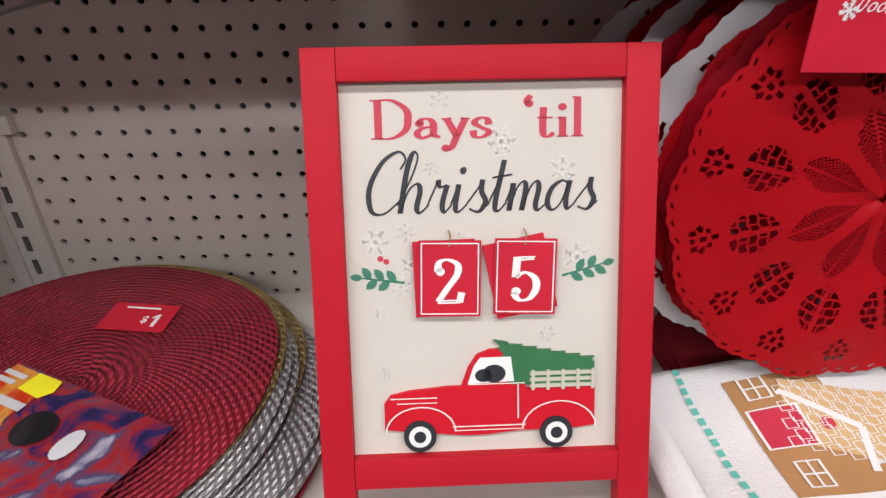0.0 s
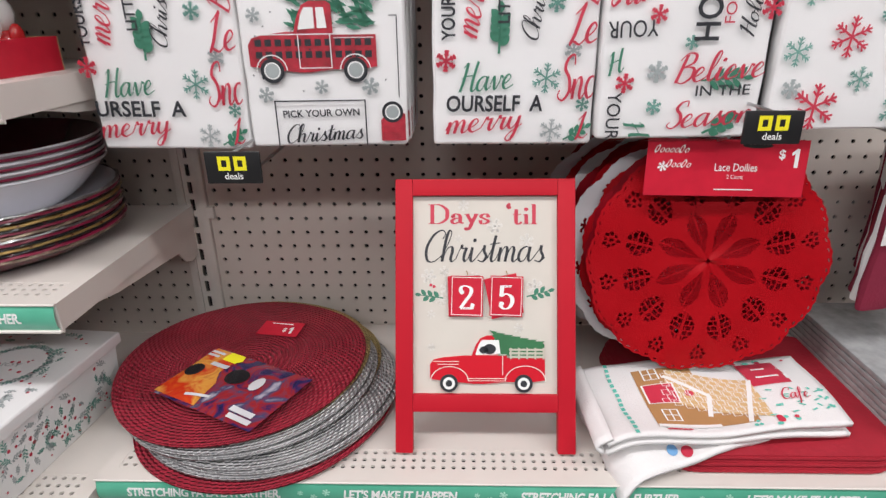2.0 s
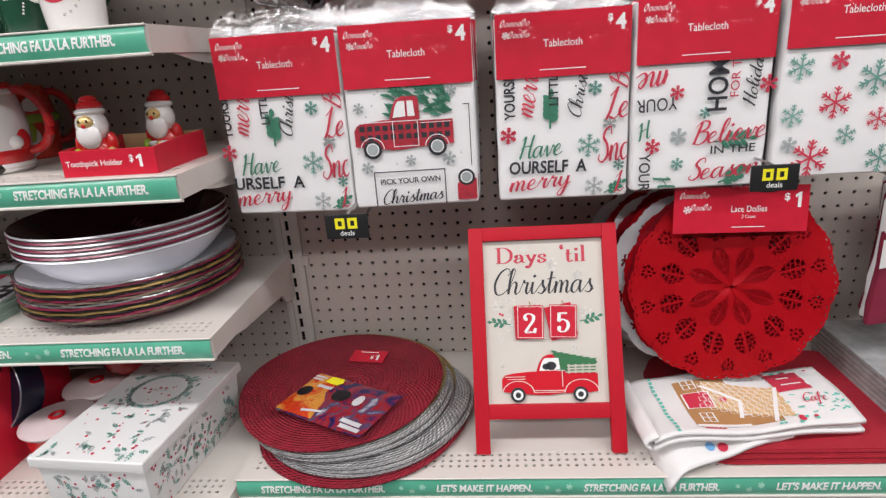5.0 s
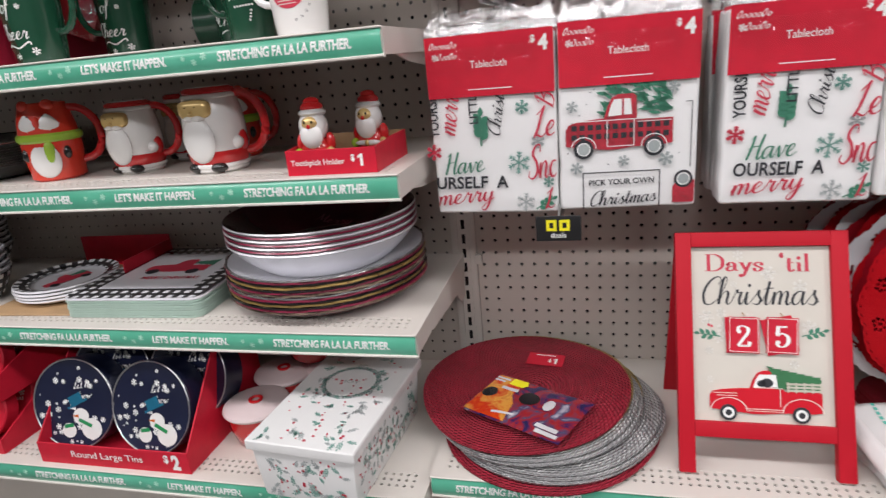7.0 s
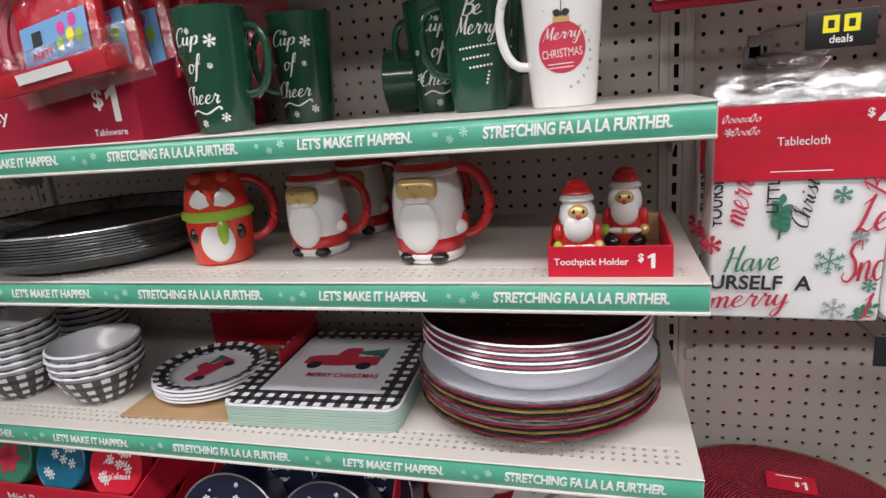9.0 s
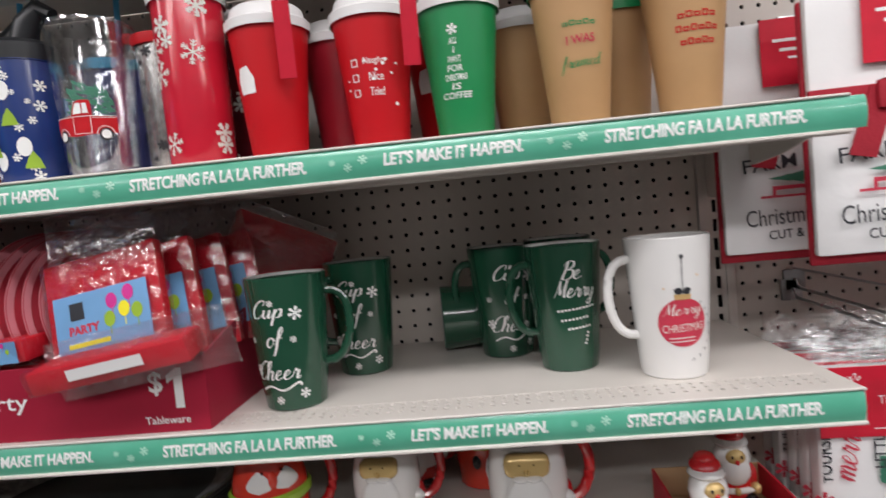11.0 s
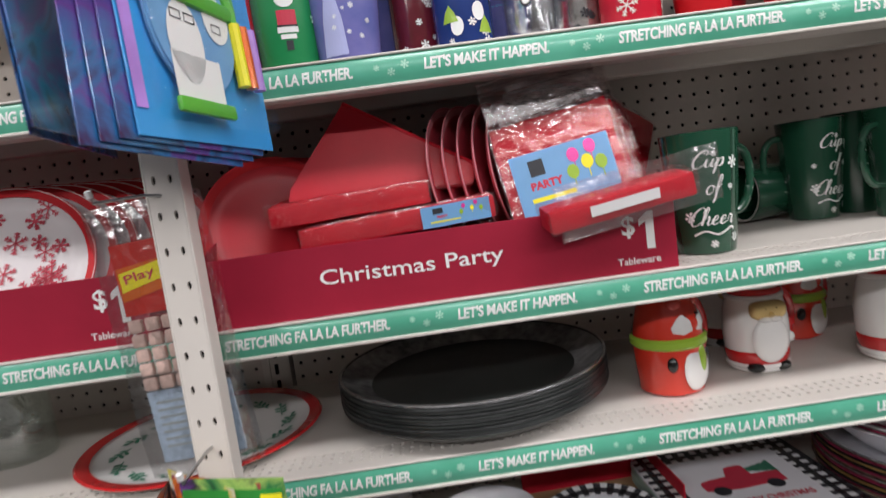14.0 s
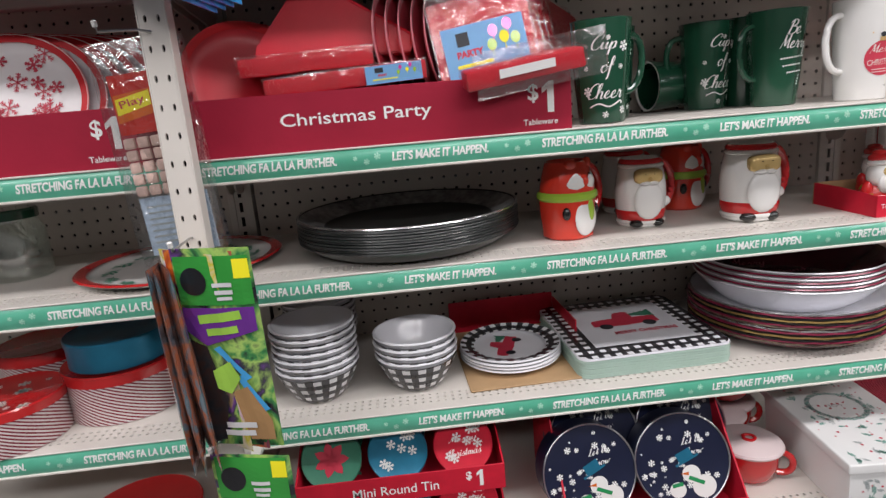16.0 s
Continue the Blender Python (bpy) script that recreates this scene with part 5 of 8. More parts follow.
latte_mug(pose(-0.285, -0.056, Z3 + 0.0510, 0, -90, 6), GLAZE_GREEN, GLAZE_WHITE, "dark green glazed mug lying on its side", [(merry_ink(), PRINT_WHITE, 180)], side=90, group="green mugs")
ball, ball2, lines, gold = Ink(), Ink(), Ink(), Ink()
ball.add(poly(circle(0.0275, 36)), 0, 0.066)
words_fit(ball2, "Merry", 0, 0.078, 0.044, 0.020, 4, 0.35, 0.0)
words_fit(ball2, "CHRISTMAS", 0, 0.060, 0.046, 0.009, 3)
for q in (0.048, 0.044):
    ball2.add(rect(-0.014, 0.014, q, q + 0.0012), 0, 0, 2)
gold.add(rect(-0.009, 0.009, 0.092, 0.098)).add(poly(circle(0.0012, 8)), -0.02, 0.105).add(poly(circle(0.0014, 8)), 0.018, 0.118)
lines.add(rect(-0.0005, 0.0005, 0.099, 0.138)).add(poly(circle(0.0024, 8)), 0, 0.14).add(leaf(0.010, 0.004), 0, 0.1, 20).add(leaf(0.010, 0.004), 0, 0.1, 160)
for k in range(9):
    a = radians(-75 + k * 16)
    lines.add(outline_box(-0.0014, 0.0014, -0.0014, 0.0014, 0.0005), 0.034 * math.cos(a), 0.064 + 0.036 * math.sin(a) - 0.006, 20 * k)
latte_mug(pose(-0.155, -0.270, Z3), GLAZE_WHITE, None, "tall white mug printed with a red Christmas bauble", [(ball, PRINT_RED, -88), (ball2, FLAKE_PALE, -88), (gold, GOLD_PRINT, -88), (lines, PRINT_BLACK, -88)], side=186, h=0.160, rt=0.048, rb=0.037)


def shaped_mug(m, kind, label, side=10, s=1.0):
    """A figure mug: bulging body with painted parts; kind is santa or fox."""
    mg = thing("figure_mug", m, label, "mug", "figure mugs")
    h = 0.122 * s
    rad = lambda z: s * (0.040 + 0.008 * math.sin(math.pi * min(1.0, max(0.0, z / h)) ** 1.2) - 0.006 * (z / h))
    base = GLAZE_WHITE if kind == "santa" else GLAZE_SCARLET
    prof = [(0.0005, 0.001), (0.036 * s, 0.0), (0.041 * s, 0.004)] + [(rad(h * k / 10), h * k / 10) for k in range(1, 11)] + [(rad(h) - 0.003, h + 0.001), (rad(h) - 0.006, h - 0.004), (0.028 * s, 0.012), (0.0005, 0.01)]
    part("body", lathe(prof, 40), base, mg)
    handle(mg, GLAZE_RED, rad, h * 0.22, h * 0.92, 0.033 * s, side, 0.0065 * s)

    def blob(name, mat, angle, z, rx, rz, depth, label="", power=1.0):
        bm = bmesh.new()
        bmesh.ops.create_uvsphere(bm, u_segments=18, v_segments=10, radius=1.0)
        for v in bm.verts:
            v.co = Vector([math.copysign(abs(q) ** power, q) for q in v.co])
        c = rad(z) - depth * 0.35
        mtx = pose(0, 0, 0, 0, 0, angle) @ Matrix.Translation((c, 0, z)) @ Matrix.Diagonal((depth, rx, rz, 1))
        bmesh.ops.transform(bm, matrix=mtx, verts=bm.verts[:])
        return part(name, bm, mat, mg, label)

    def band(name, mat, z0, z1, lift, a0=0, a1=360):
        pr, vs, fs, n = [(rad(z0 + (z1 - z0) * k / 4) + lift * (1 if 0 < k < 4 else 0.2), z0 + (z1 - z0) * k / 4) for k in range(5)], [], [], 36
        for r, z in pr:
            for i in range(n + 1):
                a = radians(a0 + (a1 - a0) * i / n)
                vs.append((r * math.cos(a), r * math.sin(a), z))
        for k in range(4):
            for i in range(n):
                fs.append((k * (n + 1) + i, k * (n + 1) + i + 1, (k + 1) * (n + 1) + i + 1, (k + 1) * (n + 1) + i))
        return part(name, (vs, fs), mat, mg)
    f = -92 if kind == "santa" else -63
    if kind == "santa":
        band("coat", GLAZE_RED, 0.014 * s, 0.032 * s, 0.0018, f - 165, f + 165)
        band("fur_hem", GLAZE_WHITE, 0.007 * s, 0.014 * s, 0.0026)
        blob("beard", GLAZE_WHITE, f, 0.050 * s, 0.026 * s, 0.034 * s, 0.008 * s)
        blob("face", GLAZE_GOLD, f, 0.093 * s, 0.025 * s, 0.0135 * s, 0.011 * s, "gold glazed face panel", 0.6)
        blob("nose", GLAZE_GOLD, f, 0.089 * s, 0.0045 * s, 0.0045 * s, 0.020 * s)
        blob("moustache", GLAZE_WHITE, f + 9, 0.081 * s, 0.011 * s, 0.005 * s, 0.017 * s)
        blob("moustache", GLAZE_WHITE, f - 9, 0.081 * s, 0.011 * s, 0.005 * s, 0.017 * s)
        band("fur_brim", GLAZE_WHITE, 0.1065 * s, 0.1135 * s, 0.0025)
        band("hat_rim", GLAZE_RED, 0.1132 * s, 0.1222 * s, 0.003)
        for d in (-30, 30):
            blob("boot", GLAZE_BLACK, f + d, 0.009 * s, 0.013 * s, 0.008 * s, 0.013 * s)
        blob("sleeve", GLAZE_RED, f + 92, 0.044 * s, 0.012 * s, 0.016 * s, 0.009 * s)
        blob("mitten", GLAZE_WHITE, f + 76, 0.042 * s, 0.010 * s, 0.010 * s, 0.013 * s)
        for d in (-9, 9):
            blob("eye", GLAZE_BLACK, f + d, 0.097 * s, 0.0022 * s, 0.0018 * s, 0.017 * s)
    else:
        band("scarf", GLAZE_LIME, 0.062 * s, 0.076 * s, 0.004)
        blob("scarf_tail", GLAZE_LIME, f + 12, 0.045 * s, 0.009 * s, 0.022 * s, 0.007 * s)
        blob("chest", GLAZE_WHITE, f, 0.034 * s, 0.022 * s, 0.028 * s, 0.005 * s)
        for d in (-20, 20):
            blob("cheek", GLAZE_WHITE, f + d * 1.1, 0.089 * s, 0.015 * s, 0.017 * s, 0.0035 * s, "", 1.5)
            blob("paw", GLAZE_BLACK, f + 2.2 * d, 0.044 * s, 0.007 * s, 0.011 * s, 0.008 * s)
            blob("eye", GLAZE_BLACK, f + d * 0.8, 0.103 * s, 0.0016 * s, 0.0016 * s, 0.006 * s)
            blob("ear", GLAZE_SCARLET, f + d * 1.6, 0.119 * s, 0.010 * s, 0.009 * s, 0.007 * s)
        blob("snout", GLAZE_SCARLET, f, 0.093 * s, 0.006 * s, 0.010 * s, 0.010 * s)
    return mg


shaped_mug(pose(-0.663, -0.262, Z2), "fox", "scarlet fox figure mug with lime scarf", 30, 1.06)
shaped_mug(pose(-0.520, -0.228, Z2), "santa", "white and red bearded Santa figure mug", 20, 0.98)
shaped_mug(pose(-0.338, -0.262, Z2), "santa", "white and red bearded Santa figure mug", 15, 1.08)
shaped_mug(pose(-0.392, -0.115, Z2), "fox", "scarlet fox figure mug standing behind the others", 20, 1.0)
shaped_mug(pose(-0.50, -0.10, Z2), "santa", "white and red bearded Santa figure mug behind the others", 20, 1.0)


def figurine(m, label):
    """A small seated Santa toothpick holder in one mesh."""
    mats = [GLAZE_WHITE, GLAZE_RED, GLAZE_GOLD, GLAZE_BLACK, GLAZE_LIME]
    bm = bmesh.new()

    def ball(x, y, z, rx, ry, rz, k, seg=14):
        n0 = len(bm.faces)
        bmesh.ops.create_uvsphere(bm, u_segments=seg, v_segments=8, radius=1.0, matrix=Matrix.Translation((x, y, z)) @ Matrix.Diagonal((rx, ry, rz, 1)))
        bm.faces.ensure_lookup_table()
        for f in bm.faces[n0:]:
            f.material_index = k
    ball(0, 0, 0.020, 0.023, 0.021, 0.022, 1)
    ball(-0.014, -0.012, 0.008, 0.011, 0.012, 0.008, 3)
    ball(0.014, -0.012, 0.008, 0.011, 0.012, 0.008, 3)
    ball(0, -0.017, 0.020, 0.020, 0.005, 0.004, 0)
    ball(0, -0.020, 0.020, 0.004, 0.004, 0.004, 2)
    ball(0.020, -0.004, 0.030, 0.007, 0.008, 0.012, 1)
    ball(-0.020, -0.004, 0.030, 0.007, 0.008, 0.012, 1)
    ball(0.022, -0.013, 0.020, 0.006, 0.006, 0.006, 2)
    ball(-0.022, -0.013, 0.020, 0.006, 0.006, 0.006, 4)
    ball(0, -0.006, 0.050, 0.020, 0.018, 0.019, 0)
    ball(0, -0.019, 0.054, 0.011, 0.007, 0.008, 2)
    ball(0, -0.018, 0.040, 0.016, 0.008, 0.015, 0)
    ball(-0.005, -0.0255, 0.056, 0.0014, 0.001, 0.0018, 3, 8)
    ball(0.005, -0.0255, 0.056, 0.0014, 0.001, 0.0018, 3, 8)
    ball(0, -0.026, 0.051, 0.0028, 0.002, 0.0025, 1, 8)
    ball(0, -0.004, 0.065, 0.019, 0.018, 0.006, 0)
    ball(0, -0.002, 0.071, 0.016, 0.015, 0.008, 1)
    ball(0.0, -0.002, 0.078, 0.011, 0.011, 0.005, 1)
    bmesh.ops.scale(bm, vec=(1.08, 1.15, 1.25), verts=bm.verts[:])
    ob = part("santa_figurine", bm, mats)
    ob.matrix_world = m
    return tagged(ob, label, "figurine", "toothpick holders")


def card_tray(name, m, w, d, front, back, mat, label, inside=None, t=0.0025, group=""):
    """An open display tray: low front, sloping sides, high back."""
    tr = thing(name, m, label, "display tray", group)
    part("front_panel", box(-w / 2, w / 2, 0, t, 0, front, 0.0006, 1), mat, tr)
    part("floor_panel", box(-w / 2 + t, w / 2 - t, t, d, 0, t), inside or mat, tr)
    part("back_panel", box(-w / 2, w / 2, d, d + t, 0, back), inside or mat, tr)
    for s in (-1, 1):
        b = slab([(t, 0), (d, 0), (d, back), (d * 0.55, back), (t, front)], 0, t)
        bmesh.ops.transform(b, matrix=Matrix(((0, 0, 1, s * w / 2 - (t if s > 0 else 0)), (1, 0, 0, 0), (0, 1, 0, 0), (0, 0, 0, 1))), verts=b.verts[:])
        bmesh.ops.recalc_face_normals(b, faces=b.faces[:])
        part("side_panel", b, mat, tr)
    return tr


def tray_words(tray, items, y=-0.0006):
    ink = Ink()
    for s, x, z, w, h, bold in items:
        words_fit(ink, s, x, z, w, h, 0, 0, bold)
    ink.lay("lettering", PRINT_WHITE, tray, front_face(y), "white lettering and price")


tt = card_tray("toothpick_holder_tray", pose(-0.106, -0.352, Z2), 0.136, 0.15, 0.036, 0.04, CARD_RED, "red card display tray of toothpick holders", KRAFT)
tray_words(tt, [("Toothpick Holder", -0.02, 0.017, 0.082, 0.0105, 0.01), ("$", 0.034, 0.022, 0.006, 0.011, 0.03), ("1", 0.045, 0.019, 0.008, 0.017, 0.015)])
figurine(pose(-0.142, -0.308, Z2 + 0.003, 0, 0, 6), "small Santa toothpick holder figurine in the tray")
figurine(pose(-0.084, -0.228, Z2 + 0.003, 0, 0, -4), "small Santa toothpick holder figurine in the tray")


# ---- black plates, bowls and plates ----
PLATE_BLACK = material("black_silver_lacquer", (0.028, 0.032, 0.03), 0.28, metal=0.2, var=0.6, scale=18, coat=0.3)
MELAMINE = material("white_melamine", (0.80, 0.80, 0.84), 0.22, var=0.03, coat=0.4)
MAROON = material("maroon_melamine", (0.10, 0.008, 0.02), 0.25, var=0.2, coat=0.4)
MAROON_RIM = material("maroon_rim_print", (0.22, 0.012, 0.045), 0.3, coat=0.3)
SPECKLE = material("multicolour_metal_print", (0.09, 0.025, 0.018), 0.25, metal=0.3, var=0.9, scale=90, colour2=(0.40, 0.30, 0.22))
KIWI = material("pale_green_melamine", (0.42, 0.55, 0.48), 0.3, var=0.06, coat=0.3)
CHECK_BOWL = uv_pattern(material("buffalo_check_bowl", (0.5, 0.5, 0.5), 0.25, coat=0.4), plaid(16, 52))
CHECK_RIM = uv_pattern(material("buffalo_check_rim", (0.5, 0.5, 0.5), 0.25, coat=0.4), plaid(24, 48))


def dish(r, h, foot, t=0.003, lip=0.0, curve=0.6):
    """A plate's or bowl's profile, from under the foot over the rim into the well."""
    out = [(0.0005, 0.0), (foot, 0.0)] + [(foot + (r - foot) * (k / 8), h * (k / 8) ** (1 / curve)) for k in range(1, 9)]
    inn = [(max(0.0005, x - t * 0.7), z + t) for x, z in out[2:][::-1]]
    return out + [(r + lip, h + t * 0.4), (r + lip * 0.4, h + t)] + inn[1:] + [(foot * 0.9, t), (0.0005, t)]


def plate_stack(m, n, r, h, foot, pitch, mats, label, one, category, group, curve=0.6, tilt=0.0, scallop=0.0):
    for k in range(n):
        p = thing(one, m @ pose(0.0012 * math.sin(k * 2.1), 0.0012 * math.cos(k * 1.7), pitch * k, tilt * math.sin(k), 0, k * 23), label, category, group)
        prof = dish(r, h, foot, 0.0026, 0.001, curve)
        key = mats[k % len(mats)]
        part("body", lathe(prof, 64), key[0], p)
        lobes = (lambda rr, zz, a: (rr * (1 + 0.006 * scallop * math.cos(22 * a)), zz + 0.0008 * scallop * math.cos(22 * a))) if scallop else None
        part("rim", lathe([(r + 0.0006, h - 0.0006), (r + 0.0022, h + 0.0008), (r + 0.0014, h + 0.0032), (r - 0.002, h + 0.0034)], 132 if scallop else 64, wave=lobes), key[1], p, key[2] if len(key) > 2 else "")
    return p


GOLD_RIM = material("dull_gold_rim", (0.34, 0.22, 0.07), 0.35, metal=0.5, var=0.5, scale=60)
PLATE_EDGE = material("worn_charger_edge", (0.05, 0.053, 0.053), 0.35, metal=0.5, var=0.8, scale=70)
SILVER_DARK = material("worn_silver_lacquer", (0.22, 0.225, 0.225), 0.34, metal=0.55, var=0.95, scale=70, colour2=(0.55, 0.55, 0.55))
SILVER_RIM = material("scuffed_silver_rim", (0.5, 0.5, 0.5), 0.22, metal=0.9, var=0.5, scale=120)
plate_stack(pose(-0.935, -0.198, Z2), 9, 0.193, 0.026, 0.125, 0.0043, [(PLATE_BLACK, PLATE_EDGE), (PLATE_BLACK, PLATE_BLACK)], "black lacquer charger plate in a stack", "charger_plate", "plate", "stack of black chargers", 0.45)
top = plate_stack(pose(-0.935, -0.198, Z2 + 9 * 0.0043), 1, 0.193, 0.026, 0.125, 0.005, [(PLATE_BLACK, SILVER_RIM)], "black lacquer charger plate with silver rim on the stack", "charger_plate", "plate", "stack of black chargers", 0.45)
part("rim_band", lathe([(0.1955, 0.0288), (0.185, 0.0248), (0.172, 0.0175), (0.160, 0.0118), (0.150, 0.0082)], 72), SILVER_DARK, top, "scuffed silver rim band")
for cx, cy, n in ((-1.118, -0.272, 7), (-0.945, -0.270, 4), (-1.13, -0.10, 6)):
    plate_stack(pose(cx, cy, Z1), n, 0.071, 0.062, 0.034, 0.0125, [(MELAMINE, MELAMINE)], "white melamine bowl with black check outside in a stack", "check_bowl", "bowl", "stacked check bowls", 0.62)
for ob in [o for o in bpy.data.objects if o.name.startswith("check_bowl")]:
    shell = part("check_outside", lathe([(0.0345, 0.0006), (0.036, -0.0004)] + [(0.0346 + 0.037 * (k / 10), 0.0575 * (k / 10) ** (1 / 0.62) - 0.0004) for k in range(1, 11)], 64), CHECK_BOWL, ob, "black and white buffalo check print")


def red_plate_print(parent, z, s):
    red, green, black = Ink(), Ink(), Ink()
    red.add(poly(truck_outline(s)), 0, -0.12 * s)
    green.add(poly([(x + 0.02 * s, y + 0.3 * s) for x, y in fir(0.5 * s, 0.16 * s, 5)]), 0, 0)
    for cx0 in (-0.33, 0.33):
        black.add(poly(circle(0.1 * s, 16)), cx0 * s, -0.08 * s)
    for ink, mm, d in ((green, PRINT_GREEN, 0), (red, PRINT_RED, 0.0003), (black, PRINT_BLACK, 0.0006)):
        ink.lay("truck_print", mm, parent, lambda u, v, d=d: (u, v, z + d))


# round appetiser plates on a kraft tray
tray = thing("kraft_tray", pose(-0.752, -0.19, Z1, 0, 0, 2), "brown kraft card tray under small plates", "tray")
part("tray_sheet", box(-0.112, 0.112, -0.14, 0.13, 0, 0.003, 0.0008, 1), KRAFT, tray)
part("tray_back", box(-0.112, 0.112, 0.13, 0.133, 0, 0.07), CARD_RED, tray, "red card back")
part("tray_side", box(0.1125, 0.115, -0.02, 0.13, 0, 0.06), CARD_RED, tray)
p = plate_stack(pose(-0.768, -0.215, Z1 + 0.003), 4, 0.092, 0.011, 0.06, 0.0065, [(MELAMINE, MELAMINE)], "white melamine plate with black check rim in a stack", "check_plate", "plate", "stacked check plates", 0.5)
part("check_border", lathe([(0.0925, 0.0150), (0.068, 0.0087)], 64), CHECK_RIM, p, "black and white check border")
red_plate_print(p, 0.0035, 0.09)


def square_plate(m, label, top=False):
    q = thing("square_plate", m, label, "plate", "stacked square plates")
    a = 0.139
    ol = []
    for sx, sy, a0 in ((1, -1, -90), (1, 1, 0), (-1, 1, 90), (-1, -1, 180)):
        ol += [(sx * (a - 0.022) + 0.022 * math.cos(radians(a0 + d)), sy * (a - 0.022) + 0.022 * math.sin(radians(a0 + d))) for d in range(0, 91, 15)]
    bm = slab(ol, 0.0, 0.0038, 0.0012)
    part("body", bm, MELAMINE if top else KIWI, q)
    if top:
        n, vs, fs, uvs = 30, [], [], []
        for j in range(n + 1):
            for i in range(n + 1):
                x, y = -a * 0.985 + 2 * a * 0.985 * i / n, -a * 0.985 + 2 * a * 0.985 * j / n
                d = max(abs(x), abs(y)) / a
                cx, cy = abs(x) - (a * 0.985 - 0.022), abs(y) - (a * 0.985 - 0.022)
                if cx > 0 and cy > 0 and math.hypot(cx, cy) > 0.022:
                    k = 0.022 / math.hypot(cx, cy)
                    x, y = math.copysign(a * 0.985 - 0.022 + cx * k, x), math.copysign(a * 0.985 - 0.022 + cy * k, y)
                vs.append((x, y, 0.005))
                uvs.append((i / n * 0.5, j / n * 0.5))
        for j in range(n):
            for i in range(n):
                if min(i, j, n - 1 - i, n - 1 - j) < 5:
                    fs.append((j * (n + 1) + i, j * (n + 1) + i + 1, (j + 1) * (n + 1) + i + 1, (j + 1) * (n + 1) + i))
        part("check_border", (vs, fs, uvs), CHECK_RIM_SQ, q, "black and white check border", sharp=0)
        centre = Ink().add(rect(-0.096, 0.096, -0.096, 0.096))
        centre.lay("centre_panel", MELAMINE, q, lambda u, v: (u, v, 0.0054))
        red_plate_print(q, 0.0058, 0.13)
        ink = Ink()
        words_fit(ink, "MERRY CHRISTMAS", 0.02, -0.045, 0.12, 0.014, 0, 0, 0.02)
        ink.lay("lettering", PRINT_RED, q, lambda u, v: (u, v, 0.0068))
    return q


CHECK_RIM_SQ = uv_pattern(material("buffalo_check_square_rim", (0.5, 0.5, 0.5), 0.25, coat=0.4), plaid(26, 26))
for k in range(8):
    square_plate(pose(-0.535 + 0.001 * (k % 3), -0.192, Z1 + 0.0046 * k, 0, 0, 1.5 + 0.3 * (k % 2)), "square melamine plate with black check rim in a stack", k == 7)
# large plates with nested serving bowls on them
plate_stack(pose(-0.212, -0.187, Z1), 14, 0.174, 0.024, 0.11, 0.0042, [(MAROON, SPECKLE), (MAROON, MAROON_RIM), (MAROON, GLAZE_BLACK), (MAROON, GOLD_RIM), (MAROON, GLAZE_BLACK), (MAROON, MAROON_RIM), (MAROON, SILVER_RIM)], "large patterned dinner plate in a stack", "dinner_plate", "plate", "stacked dinner plates", 0.5, 0.0, 1.0)
part("glazed_top", lathe([(0.172, 0.0262), (0.150, 0.0165), (0.12, 0.0065), (0.0005, 0.0045)], 64), MELAMINE, bpy.data.objects["dinner_plate.013"], "white glazed face")
for k in range(7):
    b = thing("serving_bowl", pose(-0.212, -0.187, Z1 + 0.0525 + 0.0058 * k), "white serving bowl with maroon inside, nested in a stack", "bowl", "nested serving bowls")
    prof = dish(0.165, 0.062, 0.08, 0.003, 0.001, 0.55)
    part("body", lathe(prof[:11], 64), MELAMINE, b)
    part("inside", lathe(prof[10:], 64), MAROON, b, "dark maroon glazed inside")
    part("rim", lathe([(0.1652, 0.0615), (0.1674, 0.0632), (0.1655, 0.0655)], 64), MAROON_RIM if k % 2 else MELAMINE, b)
script = Ink()
words_fit(script, "Merry", -0.02, 0.09, 0.075, 0.026, 0, 0.4, 0.004)
words_fit(script, "Christmas", 0.01, 0.045, 0.12, 0.026, 0, 0.4, 0.004)
script.lay("lettering", MAROON_RIM, b, lambda u, v: (u, v, 0.0065 + 0.058 * max(0.0, (math.hypot(u, v) - 0.07) / 0.078) ** 1.8), "faint script lettering")


# ---- tumblers on the upper shelf ----
CUP_RED = material("matt_red_cup_plastic", (0.52, 0.008, 0.014), 0.45, var=0.05, spec=0.25)
CUP_DKRED = material("dark_red_cup_plastic", (0.34, 0.012, 0.025), 0.35, var=0.06)
CUP_GREEN = material("green_cup_plastic", (0.012, 0.24, 0.075), 0.38, var=0.05)
CUP_KRAFT = material("kraft_brown_cup", (0.46, 0.27, 0.12), 0.55, var=0.06)
CUP_BLUE = material("translucent_blue_plastic", (0.10, 0.14, 0.42), 0.25, var=0.15, colour2=(0.22, 0.20, 0.50), coat=0.4)
CUP_SKY = material("sky_blue_plastic", (0.09, 0.42, 0.66), 0.3, var=0.05)
CUP_NAVY = material("navy_print_plastic", (0.012, 0.035, 0.17), 0.25, var=0.2, coat=0.5)
CUP_MAROON = material("maroon_clear_plastic", (0.12, 0.012, 0.02), 0.15, var=0.3, coat=0.6)
CUP_BLACK = material("black_lid_plastic", (0.015, 0.016, 0.018), 0.35)
LID_WHITE = material("white_lid_plastic", (0.74, 0.73, 0.72), 0.4, var=0.03)
CUP_CLEAR = film_plastic("clear_acrylic", 0.72, 0.05, (0.96, 0.97, 0.98), 0.05)
CUP_CHROME = material("patterned_steel", (0.55, 0.54, 0.52), 0.25, metal=0.8, var=0.5, scale=120)


